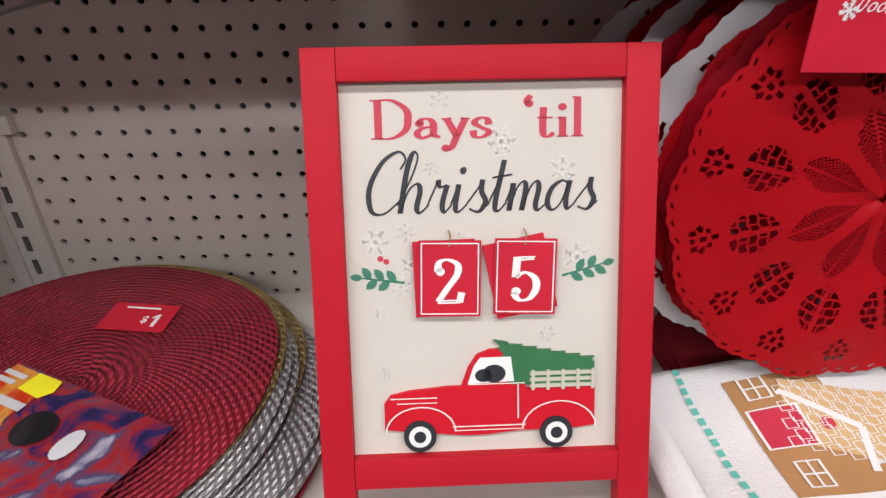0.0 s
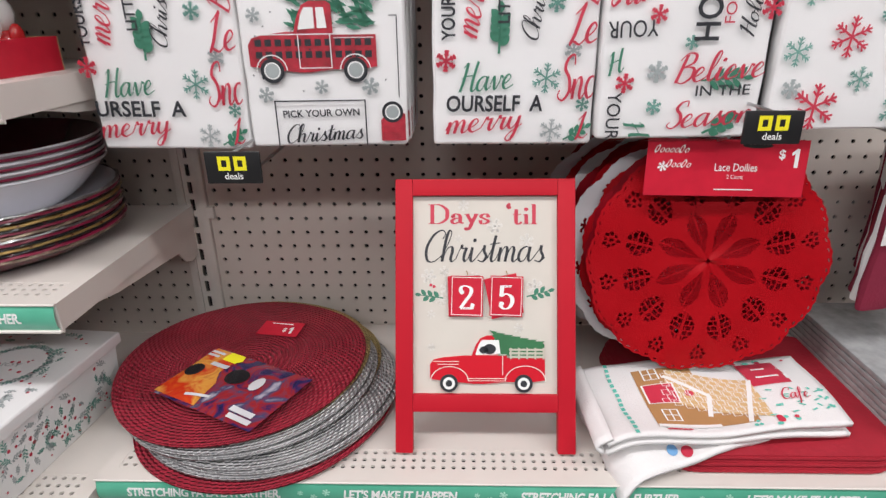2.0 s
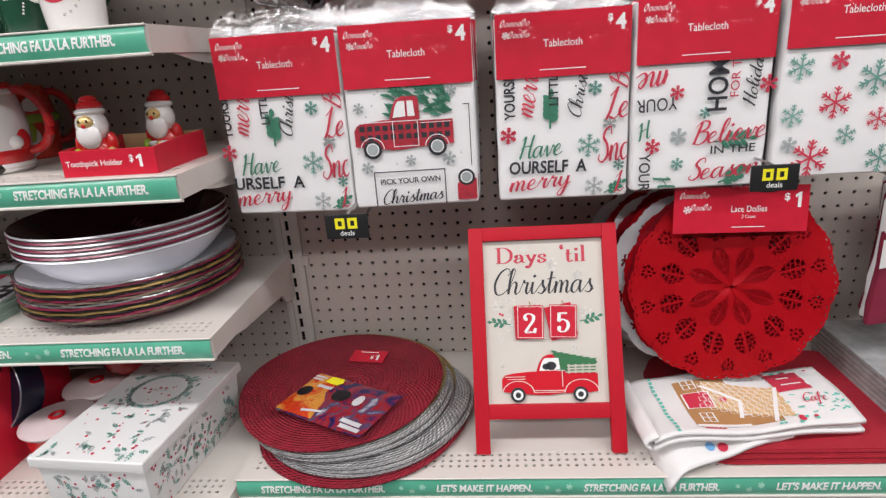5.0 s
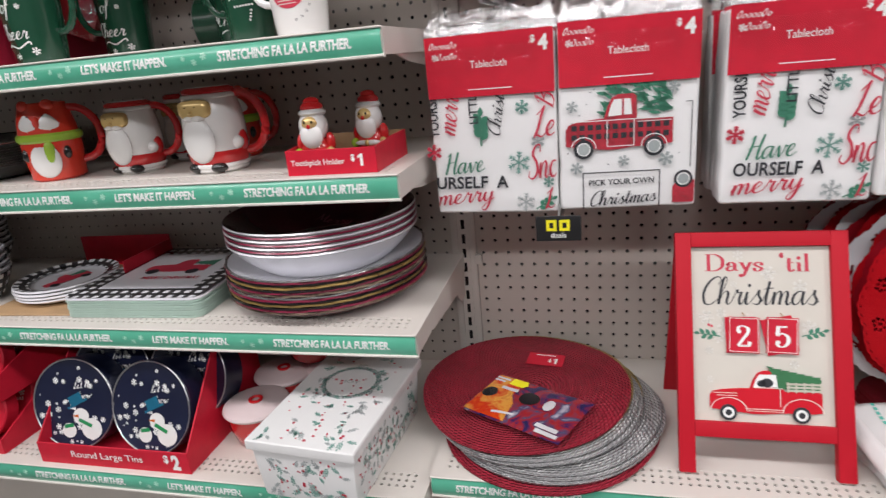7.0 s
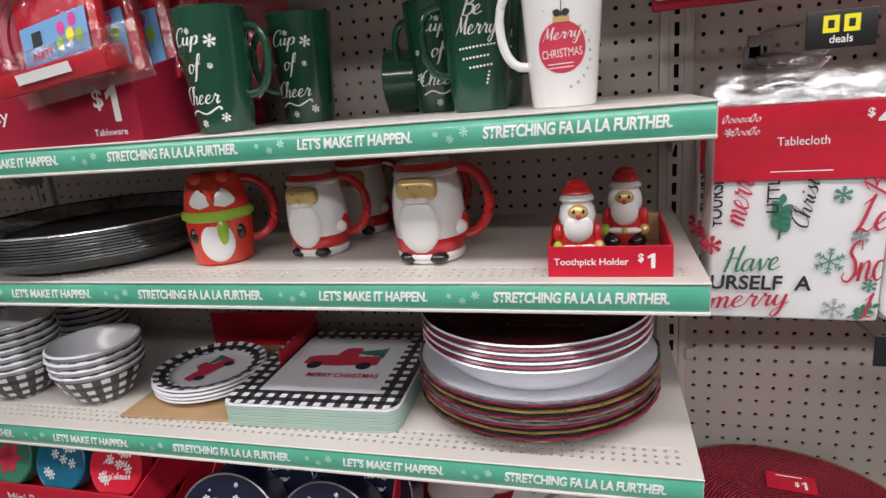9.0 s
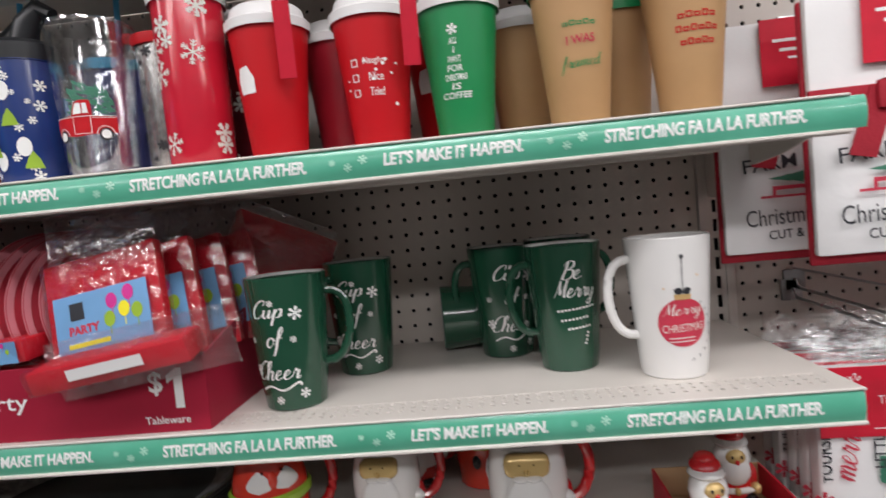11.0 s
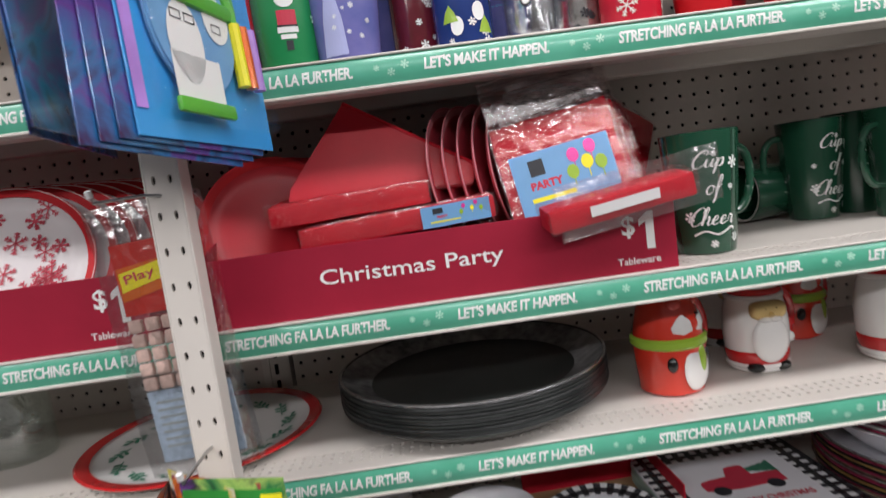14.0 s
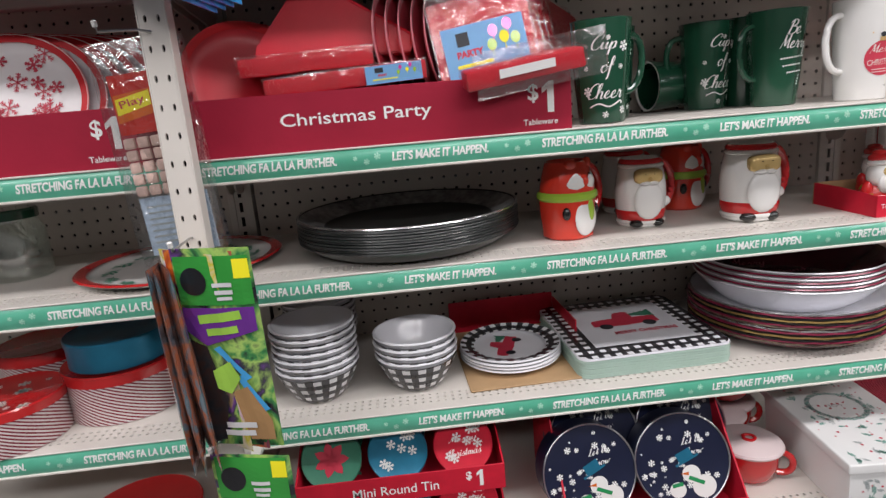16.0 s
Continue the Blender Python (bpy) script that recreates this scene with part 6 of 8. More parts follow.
def tumbler(m, mat, label, h=0.145, rt=0.046, rb=0.033, lid=None, lid_kind="dome", prints=(), straw=None, group="holiday tumblers", name="tumbler"):
    t = thing(name, m, label, "tumbler", group)
    rad = lambda z: rb + (rt - rb) * z / h
    prof = [(0.0005, 0.002), (rb - 0.003, 0.002), (rb - 0.001, 0.0), (rb, 0.002), (rad(h * 0.5), h * 0.5), (rt, h - 0.004), (rt + 0.0015, h - 0.003), (rt + 0.0015, h), (rt - 0.002, h), (rad(h * 0.5) - 0.002, h * 0.5), (rb - 0.002, 0.006), (0.0005, 0.006)]
    part("cup", lathe(prof, 40), mat, t)
    if lid and lid_kind == "dome":
        part("lid", lathe([(rt + 0.003, h - 0.006), (rt + 0.0035, h + 0.004), (rt + 0.002, h + 0.006), (rt - 0.002, h + 0.0075), (rt - 0.004, h + 0.018), (rt - 0.007, h + 0.021), (rt - 0.012, h + 0.019), (0.0005, h + 0.017)], 40), lid, t)
    elif lid and lid_kind == "flat":
        part("lid", lathe([(rt + 0.003, h - 0.007), (rt + 0.004, h + 0.001), (rt + 0.003, h + 0.006), (rt - 0.008, h + 0.009), (0.0005, h + 0.01)], 40), lid, t)
    elif lid and lid_kind == "spout":
        part("lid", lathe([(rt + 0.002, h - 0.002), (rt + 0.003, h + 0.016), (rt - 0.004, h + 0.022), (rt - 0.02, h + 0.026), (0.0005, h + 0.027)], 32), lid, t)
        part("spout", tube([(0.005, 0, h + 0.02), (0.012, 0, h + 0.045), (0.03, 0, h + 0.062), (0.045, 0, h + 0.052)], [0.016, 0.015, 0.012, 0.008], 12), lid, t)
    if straw:
        part("straw", tube([(0.012, 0.0, h), (0.016, 0.002, h + 0.11)], 0.0038, 10), straw, t)
    for k, (ink, mm, centre) in enumerate(prints):
        ink.lay("print", mm, t, round_face(rad, 0, centre, 0.0007 + 0.0003 * k), "", 0.007)
    return t


def dots(n, w, z0, z1, r0, r1, seed, flakes=True):
    rng, k = random.Random(seed), Ink()
    for _ in range(n):
        k.add(flake(rng.uniform(r0, r1)) if flakes else poly(circle(rng.uniform(r0, r1), 8)), rng.uniform(-w, w), rng.uniform(z0, z1), rng.uniform(0, 60))
    return k


def lines_ink(rows, w, z, step, bold=0.0022):
    k = Ink()
    for i, f in enumerate(rows):
        n = max(1, int(f * w / 0.007))
        for q in range(n):
            x = -w * f / 2 + w * f * q / n
            k.add(outline_box(x, x + w * f / n * 0.78, z - i * step, z - i * step + bold * (0.8 + 0.3 * ((q + i) % 2)), bold * 0.24))
    return k


# left end: two lidded cups with figures reduced to plain shapes
rein = Ink().add(poly(circle(0.010, 16, 0, 0, 0.8)), -0.005, 0.062).add(rect(-0.008, 0.008, 0.04, 0.055))
tumbler(pose(-1.182, -0.305, Z4), CUP_RED, "red lidded tumbler with small printed shapes", 0.135, 0.044, 0.036, CUP_RED, "flat", [(rein, CUP_KRAFT, -85), (dots(9, 0.022, 0.06, 0.09, 0.002, 0.004, 3, False), PRINT_WHITE, -85)])
santa = Ink().add(poly(circle(0.012, 18)), 0, 0.085).add(rect(-0.012, 0.012, 0.045, 0.052)).add(rect(-0.009, 0.009, 0.038, 0.043))
tumbler(pose(-1.108, -0.300, Z4), CUP_GREEN, "green lidded tumbler with plain Santa-coloured print", 0.138, 0.045, 0.037, CUP_GREEN, "flat", [(santa, PRINT_WHITE, -80), (Ink().add(poly(circle(0.011, 16, 0, 0, 0.6)), 0, 0.099).add(rect(-0.011, 0.011, 0.053, 0.07)), PRINT_RED, -80), (Ink().add(rect(-0.004, 0.004, 0.025, 0.036)).add(rect(-0.012, 0.012, 0.0515, 0.0535)), PRINT_BLACK, -80), (dots(3, 0.025, 0.06, 0.1, 0.004, 0.007, 5), PRINT_PALE, -60)])
for sx, sy, mat in ((-1.178, -0.30, CUP_RED), (-1.106, -0.295, CUP_RED)):
    s = part("curly_straw", tube([(0, 0, 0.144), (0.001, 0, 0.165)] + [(0.012 * math.sin(a * 0.9) + 0.002, 0, 0.165 + 0.004 * a) for a in range(1, 8)], 0.003, 8), mat if sx < -1.15 else CUP_KRAFT)
    s.matrix_world = pose(sx, sy, Z4)
    tagged(s, "curly plastic drinking straw in a tumbler lid", "straw")
fig = Ink().add(poly([(-0.016, 0.0), (0.014, 0.0), (0.012, 0.04), (0.006, 0.07), (-0.006, 0.07), (-0.012, 0.04)]), -0.004, 0.012).add(poly(circle(0.009, 16)), -0.004, 0.094)
tumbler(pose(-1.038, -0.300, Z4), CUP_BLUE, "blue translucent tumbler with sky-blue lid and straw", 0.152, 0.049, 0.038, CUP_SKY, "flat", [(fig, material("pale_lilac_print", (0.42, 0.45, 0.72), 0.4), -100), (dots(8, 0.03, 0.03, 0.08, 0.002, 0.004, 9), PRINT_WHITE, -70)], CUP_SKY)
bust = lathe([(0.0005, 0.0), (0.014, 0.0), (0.012, 0.010), (0.006, 0.016), (0.010, 0.022), (0.0125, 0.032), (0.010, 0.044), (0.004, 0.050), (0.0005, 0.051)], 20)
bu = part("straw_topper", bust, material("pale_yellow_plastic", (0.72, 0.62, 0.30), 0.4, var=0.15))
bu.matrix_world = pose(-1.045, -0.30, Z4 + 0.162)
tagged(bu, "plain pale yellow plastic topper on a tumbler lid", "straw topper")
tumbler(pose(-0.978, -0.200, Z4), CUP_BLUE, "dark blue translucent tumbler behind the others", 0.150, 0.048, 0.038, CUP_SKY, "flat", (), CUP_SKY)
tumbler(pose(-0.948, -0.255, Z4), CUP_MAROON, "maroon clear sports bottle with black lid", 0.145, 0.036, 0.034, CUP_BLACK, "spout", [(dots(12, 0.035, 0.02, 0.11, 0.003, 0.006, 21), PRINT_WHITE, -95), (Ink().add(poly(circle(0.017, 24)), 0, 0.10), CUP_SKY, -75), (Ink().add(rect(-0.013, 0.013, 0.096, 0.105)), PRINT_WHITE, -75)])
peng = Ink()
for x, z in ((-0.012, 0.03), (0.016, 0.045), (0.0, 0.11)):
    peng.add(poly(circle(0.008, 14, 0, 0, 1.4)), x, z)
firs = Ink()
for x, z in ((-0.02, 0.035), (0.004, 0.07), (0.024, 0.02)):
    firs.add(poly([(-0.01, 0), (0.01, 0), (0.003, 0.011), (0.006, 0.011), (0, 0.02), (-0.006, 0.011), (-0.003, 0.011)]), x, z)
tumbler(pose(-0.893, -0.295, Z4), CUP_NAVY, "navy sports bottle printed with snow and firs", 0.148, 0.038, 0.036, CUP_BLACK, "spout", [(dots(16, 0.04, 0.01, 0.135, 0.003, 0.007, 11), PRINT_WHITE, -90), (peng, PRINT_WHITE, -90), (firs, GLAZE_LIME, -90)])
tumbler(pose(-0.832, -0.215, Z4), CUP_BLUE, "blue translucent tumbler behind the clear one", 0.150, 0.048, 0.038, CUP_SKY, "flat", [(lines_ink((0.8, 1, 0.7), 0.04, 0.09, 0.012), CUP_SKY, -100)], CUP_SKY)
inks = [Ink() for _ in range(5)]
mini_truck(0.075, 0, 0.045, inks, False)
tumbler(pose(-0.802, -0.300, Z4), CUP_CLEAR, "clear plastic tumbler printed with a red truck", 0.178, 0.047, 0.038, None, "", [(inks[3], PRINT_GREEN, -84), (inks[0], CUP_RED, -84), (inks[1], PRINT_BLACK, -84), (inks[2], PRINT_WHITE, -84)])
tumbler(pose(-0.738, -0.255, Z4), CUP_CHROME, "steel travel tumbler with dark star pattern", 0.165, 0.033, 0.030, CUP_RED, "flat", [(dots(14, 0.03, 0.01, 0.15, 0.003, 0.007, 14), PRINT_BLACK, -90)])
SNOW_RED = material("red_gloss_tumbler", (0.55, 0.014, 0.035), 0.18, coat=0.6)
tumbler(pose(-0.683, -0.295, Z4), SNOW_RED, "glossy red tall tumbler printed with white snowflakes", 0.195, 0.040, 0.037, LID_WHITE, "flat", [(dots(9, 0.045, 0.015, 0.185, 0.008, 0.016, 17), FLAKE_PALE, -90)])
tumbler(pose(-0.65, -0.20, Z4), CUP_MAROON, "dark red tall tumbler printed with white snowflakes", 0.195, 0.040, 0.037, LID_WHITE, "flat", [(dots(14, 0.045, 0.015, 0.185, 0.006, 0.012, 18), PRINT_WHITE, -90)])
deer = Ink().add(poly([(-0.01, 0), (0.012, 0.0), (0.012, 0.016), (0.004, 0.03), (-0.004, 0.018), (-0.008, 0.028), (-0.012, 0.014)]), -0.02, 0.075)
for cx, cy, mat, h, kind, cen in ((-0.590, -0.295, CUP_RED, 0.152, 0, -90), (-0.528, -0.215, CUP_DKRED, 0.150, 3, -90), (-0.470, -0.290, CUP_RED, 0.150, 1, -90), (-0.40, -0.19, CUP_RED, 0.148, 0, -90), (-0.372, -0.290, CUP_GREEN, 0.150, 2, -90), (-0.297, -0.18, CUP_KRAFT, 0.15, 3, -90), (-0.245, -0.300, CUP_KRAFT, 0.152, 4, -90), (-0.175, -0.200, CUP_KRAFT, 0.150, 5, -90), (-0.124, -0.295, CUP_KRAFT, 0.150, 6, -90)):
    pr, lid = [], LID_WHITE
    if kind == 0:
        pr = [(deer, PRINT_WHITE, cen)]
    elif kind == 1:
        k = Ink()
        for i, wd in enumerate(("Naughty", "Nice", "Tried")):
            words_fit(k, wd, 0.006, 0.095 - i * 0.016, 0.026 if i == 0 else 0.016, 0.009, 0, 0.1, 0.004)
            k.add(outline_box(-0.004, 0.004, -0.004, 0.004, 0.001), -0.018, 0.095 - i * 0.016)
        pr = [(k, PRINT_WHITE, cen), (dots(10, 0.03, 0.045, 0.115, 0.0012, 0.002, 2, False), PRINT_WHITE, cen)]
    elif kind == 2:
        k = Ink()
        for i, (wd, wide) in enumerate((("ALL", 0.009), ("I", 0.002), ("WANT", 0.015), ("FOR", 0.017), ("CHRISTMAS", 0.025), ("IS", 0.010), ("COFFEE", 0.033))):
            words_fit(k, wd, -0.006, 0.106 - i * 0.0095, wide, 0.0068, 0, 0.1, 0.01)
        k.add(flake(0.006), -0.006, 0.118)
        pr = [(k, PRINT_WHITE, cen)]
    elif kind in (4, 6):
        c1, c2 = (GLAZE_LIME, PRINT_RED) if kind == 4 else (CUP_RED, CUP_RED)
        if kind == 4:
            k, k2 = Ink(), Ink()
            words_fit(k, "framed", 0, 0.066, 0.046, 0.018, 4, 0.35, 0.01)
            over = lines_ink((0.9,), 0.04, 0.104, 0.01, 0.005)
            k.add((over.v, over.f))
            words_fit(k2, "I WAS", 0, 0.09, 0.03, 0.009, 3, 0, 0.015)
            pr = [(k, CUP_GREEN, cen), (k2, PRINT_RED, cen)]
        else:
            pr = [(lines_ink((0.9, 1.0, 0.8), 0.045, 0.10, 0.0135, 0.006), c2, cen)]
        lid = CUP_GREEN if kind == 4 else CUP_RED
    elif kind == 5:
        lid = CUP_GREEN
    tumbler(pose(cx, cy, Z4), mat, {CUP_RED: "matt red plastic coffee cup with white lid", CUP_DKRED: "dark red plastic coffee cup with white lid", CUP_GREEN: "green plastic coffee cup with white lid", CUP_KRAFT: "brown kraft-look coffee cup with coloured lid"}[mat], h, 0.045, 0.031, lid, "dome", pr, group="coffee cups", name="coffee_cup")
for cx, cy in ((-0.56, -0.29), (-0.425, -0.285)):
    tg = part("swing_tag", box(-0.009, 0.009, -0.0012, 0.0, 0.085, 0.165, 0.0004, 1), CARD_RED)
    tg.matrix_world = pose(cx, cy - 0.037, Z4, 8, 0, 12)
    tagged(tg, "small red card swing tag on a coffee cup", "tag")


# ---- party tableware trays ----
NAPKIN_RED = material("red_paper_napkin", (0.55, 0.012, 0.028), 0.6, spec=0.2, var=0.08, scale=40, bump=0.2, bump_scale=90)
NAPKIN_GLOSS = material("wrapped_red_napkin", (0.50, 0.02, 0.035), 0.38, var=0.12, scale=25, bump=0.35, bump_scale=35, coat=0.15, spec=0.3)
PLATE_RED = material("red_paper_plate", (0.52, 0.016, 0.03), 0.4, var=0.08)
LABEL_BLUE = material("sky_blue_label", (0.16, 0.36, 0.62), 0.4, var=0.1)
WRAP_RED = film_plastic("wrap_over_red", 0.86, 0.14, (1, 0.97, 0.97), 0.6)


PLATE_PINK = material("wrapped_pink_red_plate", (0.55, 0.06, 0.09), 0.35, var=0.15, coat=0.4)
PLATE_RIM_PALE = material("pale_pink_rim", (0.68, 0.26, 0.3), 0.35, var=0.15, coat=0.4)


def wrapped_block(name, m, w, d, h, mat, label, category="napkin pack", group="", tag=None, bevel=0.004, film=True):
    b = thing(name, m, label, category, group)
    bm = box(-w / 2, w / 2, -d / 2, d / 2, 0, h, bevel, 2)
    bmesh.ops.subdivide_edges(bm, edges=[e for e in bm.edges if e.calc_length() > 0.04], cuts=5, use_grid_fill=True)
    for v in bm.verts:
        v.co += 0.0016 * Vector((noise.noise(v.co * 40), noise.noise(v.co * 40 + Vector((3, 0, 0))), noise.noise(v.co * 40 + Vector((0, 5, 0)))))
    part("folded_paper", bm, mat, b)
    if tag:
        tag(b)
    if film:
        f = box(-w / 2 - 0.003, w / 2 + 0.003, -d / 2 - 0.003, d / 2 + 0.003, -0.0003, h + 0.003, 0.004, 2)
        bmesh.ops.subdivide_edges(f, edges=[e for e in f.edges if e.calc_length() > 0.04], cuts=4, use_grid_fill=True)
        for v in f.verts:
            v.co += 0.0022 * Vector((noise.noise(v.co * 50), noise.noise(v.co * 50 + Vector((3, 0, 0))), abs(noise.noise(v.co * 50))))
        part("clear_wrap", f, WRAP_RED, b, "crinkled clear wrap")
    return b


def label_tag(w, h, u=0.0, v=0.0, face="y", off=0.0):
    def put(b):
        def lay(shape, x, y, mm, d, name, text=""):
            Ink().add(shape, x, y).lay(name, mm, b, lambda p, q: (u + p, off - d, v + q), text)
        lay(rect(-w / 2, w / 2, -h / 2, h / 2), 0, 0, LABEL_BLUE, 0, "label", "blue printed label")
        lay(rect(-w * 0.06, w * 0.09, -h * 0.13, h * 0.13), -w * 0.27, h * 0.24, PRINT_BLACK, 0.0004, "label_mark")
        lay(text2d("PARTY", h * 0.17, 0, 0.05), -w * 0.2, -h * 0.05, PRINT_RED, 0.0004, "label_lettering", "red lettering")
        lay(rect(-w * 0.22, w * 0.22, -h * 0.035, h * 0.035), -w * 0.16, -h * 0.27, PRINT_YELLOW, 0.0004, "label_line")
        for x, y, mm in ((0.12, 0.28, FOIL_PINK), (0.30, 0.35, FOIL_PINK), (0.24, 0.12, PRINT_YELLOW), (0.08, 0.02, GLAZE_LIME), (0.37, 0.06, GLAZE_LIME)):
            lay(poly(circle(h * 0.095, 14, 0, 0, 1.25)), w * x, h * y, mm, 0.0006, "balloon_print")
            lay(rect(-h * 0.008, h * 0.008, -h * 0.24, -h * 0.1), w * x, h * y, mm, 0.0003, "string_print")
    return put


def upright_plate(m, r, mat, label, group, rim=None, prints=None):
    p = thing("paper_plate", m, label, "paper plate", group)
    prof = dish(r, 0.012, r * 0.72, 0.0015, 0.0006, 0.5)
    part("body", lathe(prof, 48), mat, p)
    if rim:
        part("rim", lathe([(r + 0.001, 0.0116), (r + 0.0015, 0.0138), (r * 0.9, 0.0092)], 48), rim, p)
    for ink, mm in prints or ():
        ink.lay("print", mm, p, lambda u, v: (u, v, 0.003 + max(0.0, (math.hypot(u, v) - r * 0.7) / (r * 0.3)) ** 2 * 0.01))
    return p


party = card_tray("party_tray", pose(-0.962, -0.362, Z3), 0.565, 0.30, 0.083, 0.125, CARD_CRIMSON, "crimson cardboard display tray of Christmas party tableware", None, 0.003, "tableware trays")
tray_words(party, [("Christmas Party", -0.035, 0.043, 0.218, 0.0235, 0.006), ("$", 0.225, 0.055, 0.016, 0.027, 0.02), ("1", 0.247, 0.049, 0.018, 0.045, 0.015), ("Tableware", 0.235, 0.014, 0.052, 0.0085, 0.006)])
for k in range(4):
    upright_plate(pose(-1.168 + 0.016 * k, -0.262 + 0.026 * k, Z3 + 0.103, 74 - 3 * k, 0, 20), 0.098, PLATE_RED, "plain red paper plate standing in the tray", "red paper plates", CUP_RED)
for k in range(5):
    upright_plate(pose(-0.925 + 0.019 * k, -0.25 + 0.003 * k, Z3 + 0.135, 82, 0, 62), 0.098, PLATE_PINK, "wrapped red paper plates standing edge-on in the tray", "standing plate packs", PLATE_RIM_PALE)
leaning = thing("napkin_pack", pose(-1.03, -0.318, Z3 + 0.125, -14, 0, 2), "red paper napkin pack standing on a corner", "napkin pack", "napkin packs")
lp = slab([(-0.027, 0.132), (0.130, 0.030), (0.122, 0.006), (-0.108, 0.012), (-0.104, 0.03)], 0, 0.016, 0.002)
bmesh.ops.transform(lp, matrix=Matrix(((1, 0, 0, 0), (0, 0, 1, 0), (0, 1, 0, 0), (0, 0, 0, 1))), verts=lp.verts[:])
bmesh.ops.recalc_face_normals(lp, faces=lp.faces[:])
part("folded_paper", lp, NAPKIN_GLOSS, leaning)
part("folded_edge", tube([(-0.027, 0.003, 0.1325), (0.130, 0.003, 0.0305)], 0.0028, 8), NAPKIN_RED, leaning)
wrapped_block("napkin_pack", pose(-1.065, -0.258, Z3 + 0.118, 4, -2, 3), 0.195, 0.17, 0.026, NAPKIN_RED, "red paper napkin pack lying flat", group="napkin packs")
wrapped_block("napkin_pack", pose(-1.005, -0.268, Z3 + 0.086, 2, -3, -1), 0.235, 0.17, 0.027, NAPKIN_RED, "red paper napkin pack with a blue label", group="napkin packs", tag=label_tag(0.082, 0.025, 0.07, 0.0135, off=-0.0885))
for sx, wd in ((-1.06, 0.12), (-0.945, 0.1)):
    wrapped_block("napkin_pack", pose(sx, -0.25, Z3 + 0.004), wd, 0.16, 0.078, NAPKIN_RED, "red paper napkin pack under others", group="napkin packs")
wrapped_block("napkin_pack", pose(-1.07, -0.12, Z3 + 0.004), 0.3, 0.1, 0.15, NAPKIN_RED, "red paper napkin stack at the back", group="napkin packs")
for k in range(4):
    wrapped_block("tablecover_pack", pose(-0.79 + 0.022 * k, -0.345 + 0.035 * k, Z3 + 0.066, -10, -9, -4 + 5 * k), 0.148, 0.014, 0.14, NAPKIN_RED, "red plastic table cover pack with blue balloon label", "table cover", "table cover packs", label_tag(0.122, 0.076, 0.0, 0.06, off=-0.0118))
wrapped_block("tablecover_pack", pose(-0.705, -0.16, Z3 + 0.07, -4, 25, 30), 0.15, 0.03, 0.16, NAPKIN_RED, "red table cover pack leaning at the tray's end", "table cover", "table cover packs")
pouch = wrapped_block("cutlery_pack", pose(-0.755, -0.388, Z3 + 0.078, 10, -8, 3), 0.17, 0.044, 0.026, NAPKIN_RED, "red cutlery pouch hanging over the tray's front", "cutlery pack")
Ink().add(rect(-0.04, 0.04, 0.010, 0.022)).lay("barcode_label", LID_WHITE, pouch, front_face(-0.0262), "white barcode label")

BAG_FILM = film_plastic("crumpled_bag_film", 0.84, 0.2, (1, 0.98, 0.98), 0.7)


def bag_sheet(parent, w, h, m, seed, label="clear bag"):
    """A loose double sheet of film with a heat-sealed edge, w wide, h high from its foot."""
    bm = bmesh.new()
    n, k = 16, 8
    for side in (-1, 1):
        rows = []
        for j in range(k + 1):
            row = []
            for i in range(n + 1):
                u, v = i / n, j / k
                puff = 0.008 * math.sin(math.pi * u) * (1 - v)
                q = noise.noise(Vector((u * 5, v * 4, seed + side)))
                row.append(bm.verts.new(m @ Vector(((u - 0.5) * w * (1 + 0.03 * q), side * puff + 0.006 * q * v + side * 0.0006, v * h + 0.005 * noise.noise(Vector((u * 4, seed, v)))))))
            rows.append(row)
        for j in range(k):
            for i in range(n):
                bm.faces.new((rows[j][i], rows[j][i + 1], rows[j + 1][i + 1], rows[j + 1][i]))
    part("clear_bag", bm, BAG_FILM, parent, label)
    seal = tube([m @ Vector(((i / n - 0.5) * w, 0.006 * noise.noise(Vector((i / n * 5, 4, seed))), h)) for i in range(n + 1)], 0.0013, 6)
    part("bag_seal", seal, BAG_FILM, parent)


bag_sheet(pouch, 0.066, 0.195, pose(0.0, 0.0, 0.014, 0, 90, 0) @ pose(0, 0, -0.07), 3, "clear bag round the cutlery")
for k, pack in enumerate([o for o in bpy.data.objects if o.name.startswith("tablecover_pack") and o.parent is None]):
    bag_sheet(pack, 0.145, 0.055 if k < 4 else 0.03, pose(0, 0.002, 0.146), 5 + k, "clear bag top")

SNOW_PLATE = material("white_snowflake_plate", (0.72, 0.68, 0.68), 0.4, var=0.04)
left = card_tray("party_tray", pose(A_LEFT - 0.300, -0.362, Z3), 0.535, 0.30, 0.083, 0.125, CARD_CRIMSON, "crimson cardboard display tray of one-dollar tableware", None, 0.003, "tableware trays")
tray_words(left, [("$", 0.214, 0.055, 0.016, 0.027, 0.02), ("1", 0.236, 0.049, 0.018, 0.045, 0.015), ("Tableware", 0.222, 0.014, 0.052, 0.0085, 0.006)])
for k in range(7):
    pr = []
    if k == 0:
        pr = [(dots(22, 0.07, -0.07, 0.08, 0.008, 0.02, 31), PRINT_RED)]
    upright_plate(pose(-1.505 + 0.022 * k, -0.285 + 0.012 * k, Z3 + 0.104, 68 - 1 * k, 0, 10), 0.104, SNOW_PLATE, "white paper plate with red snowflakes and red rim", "snowflake paper plates", CUP_RED, pr)
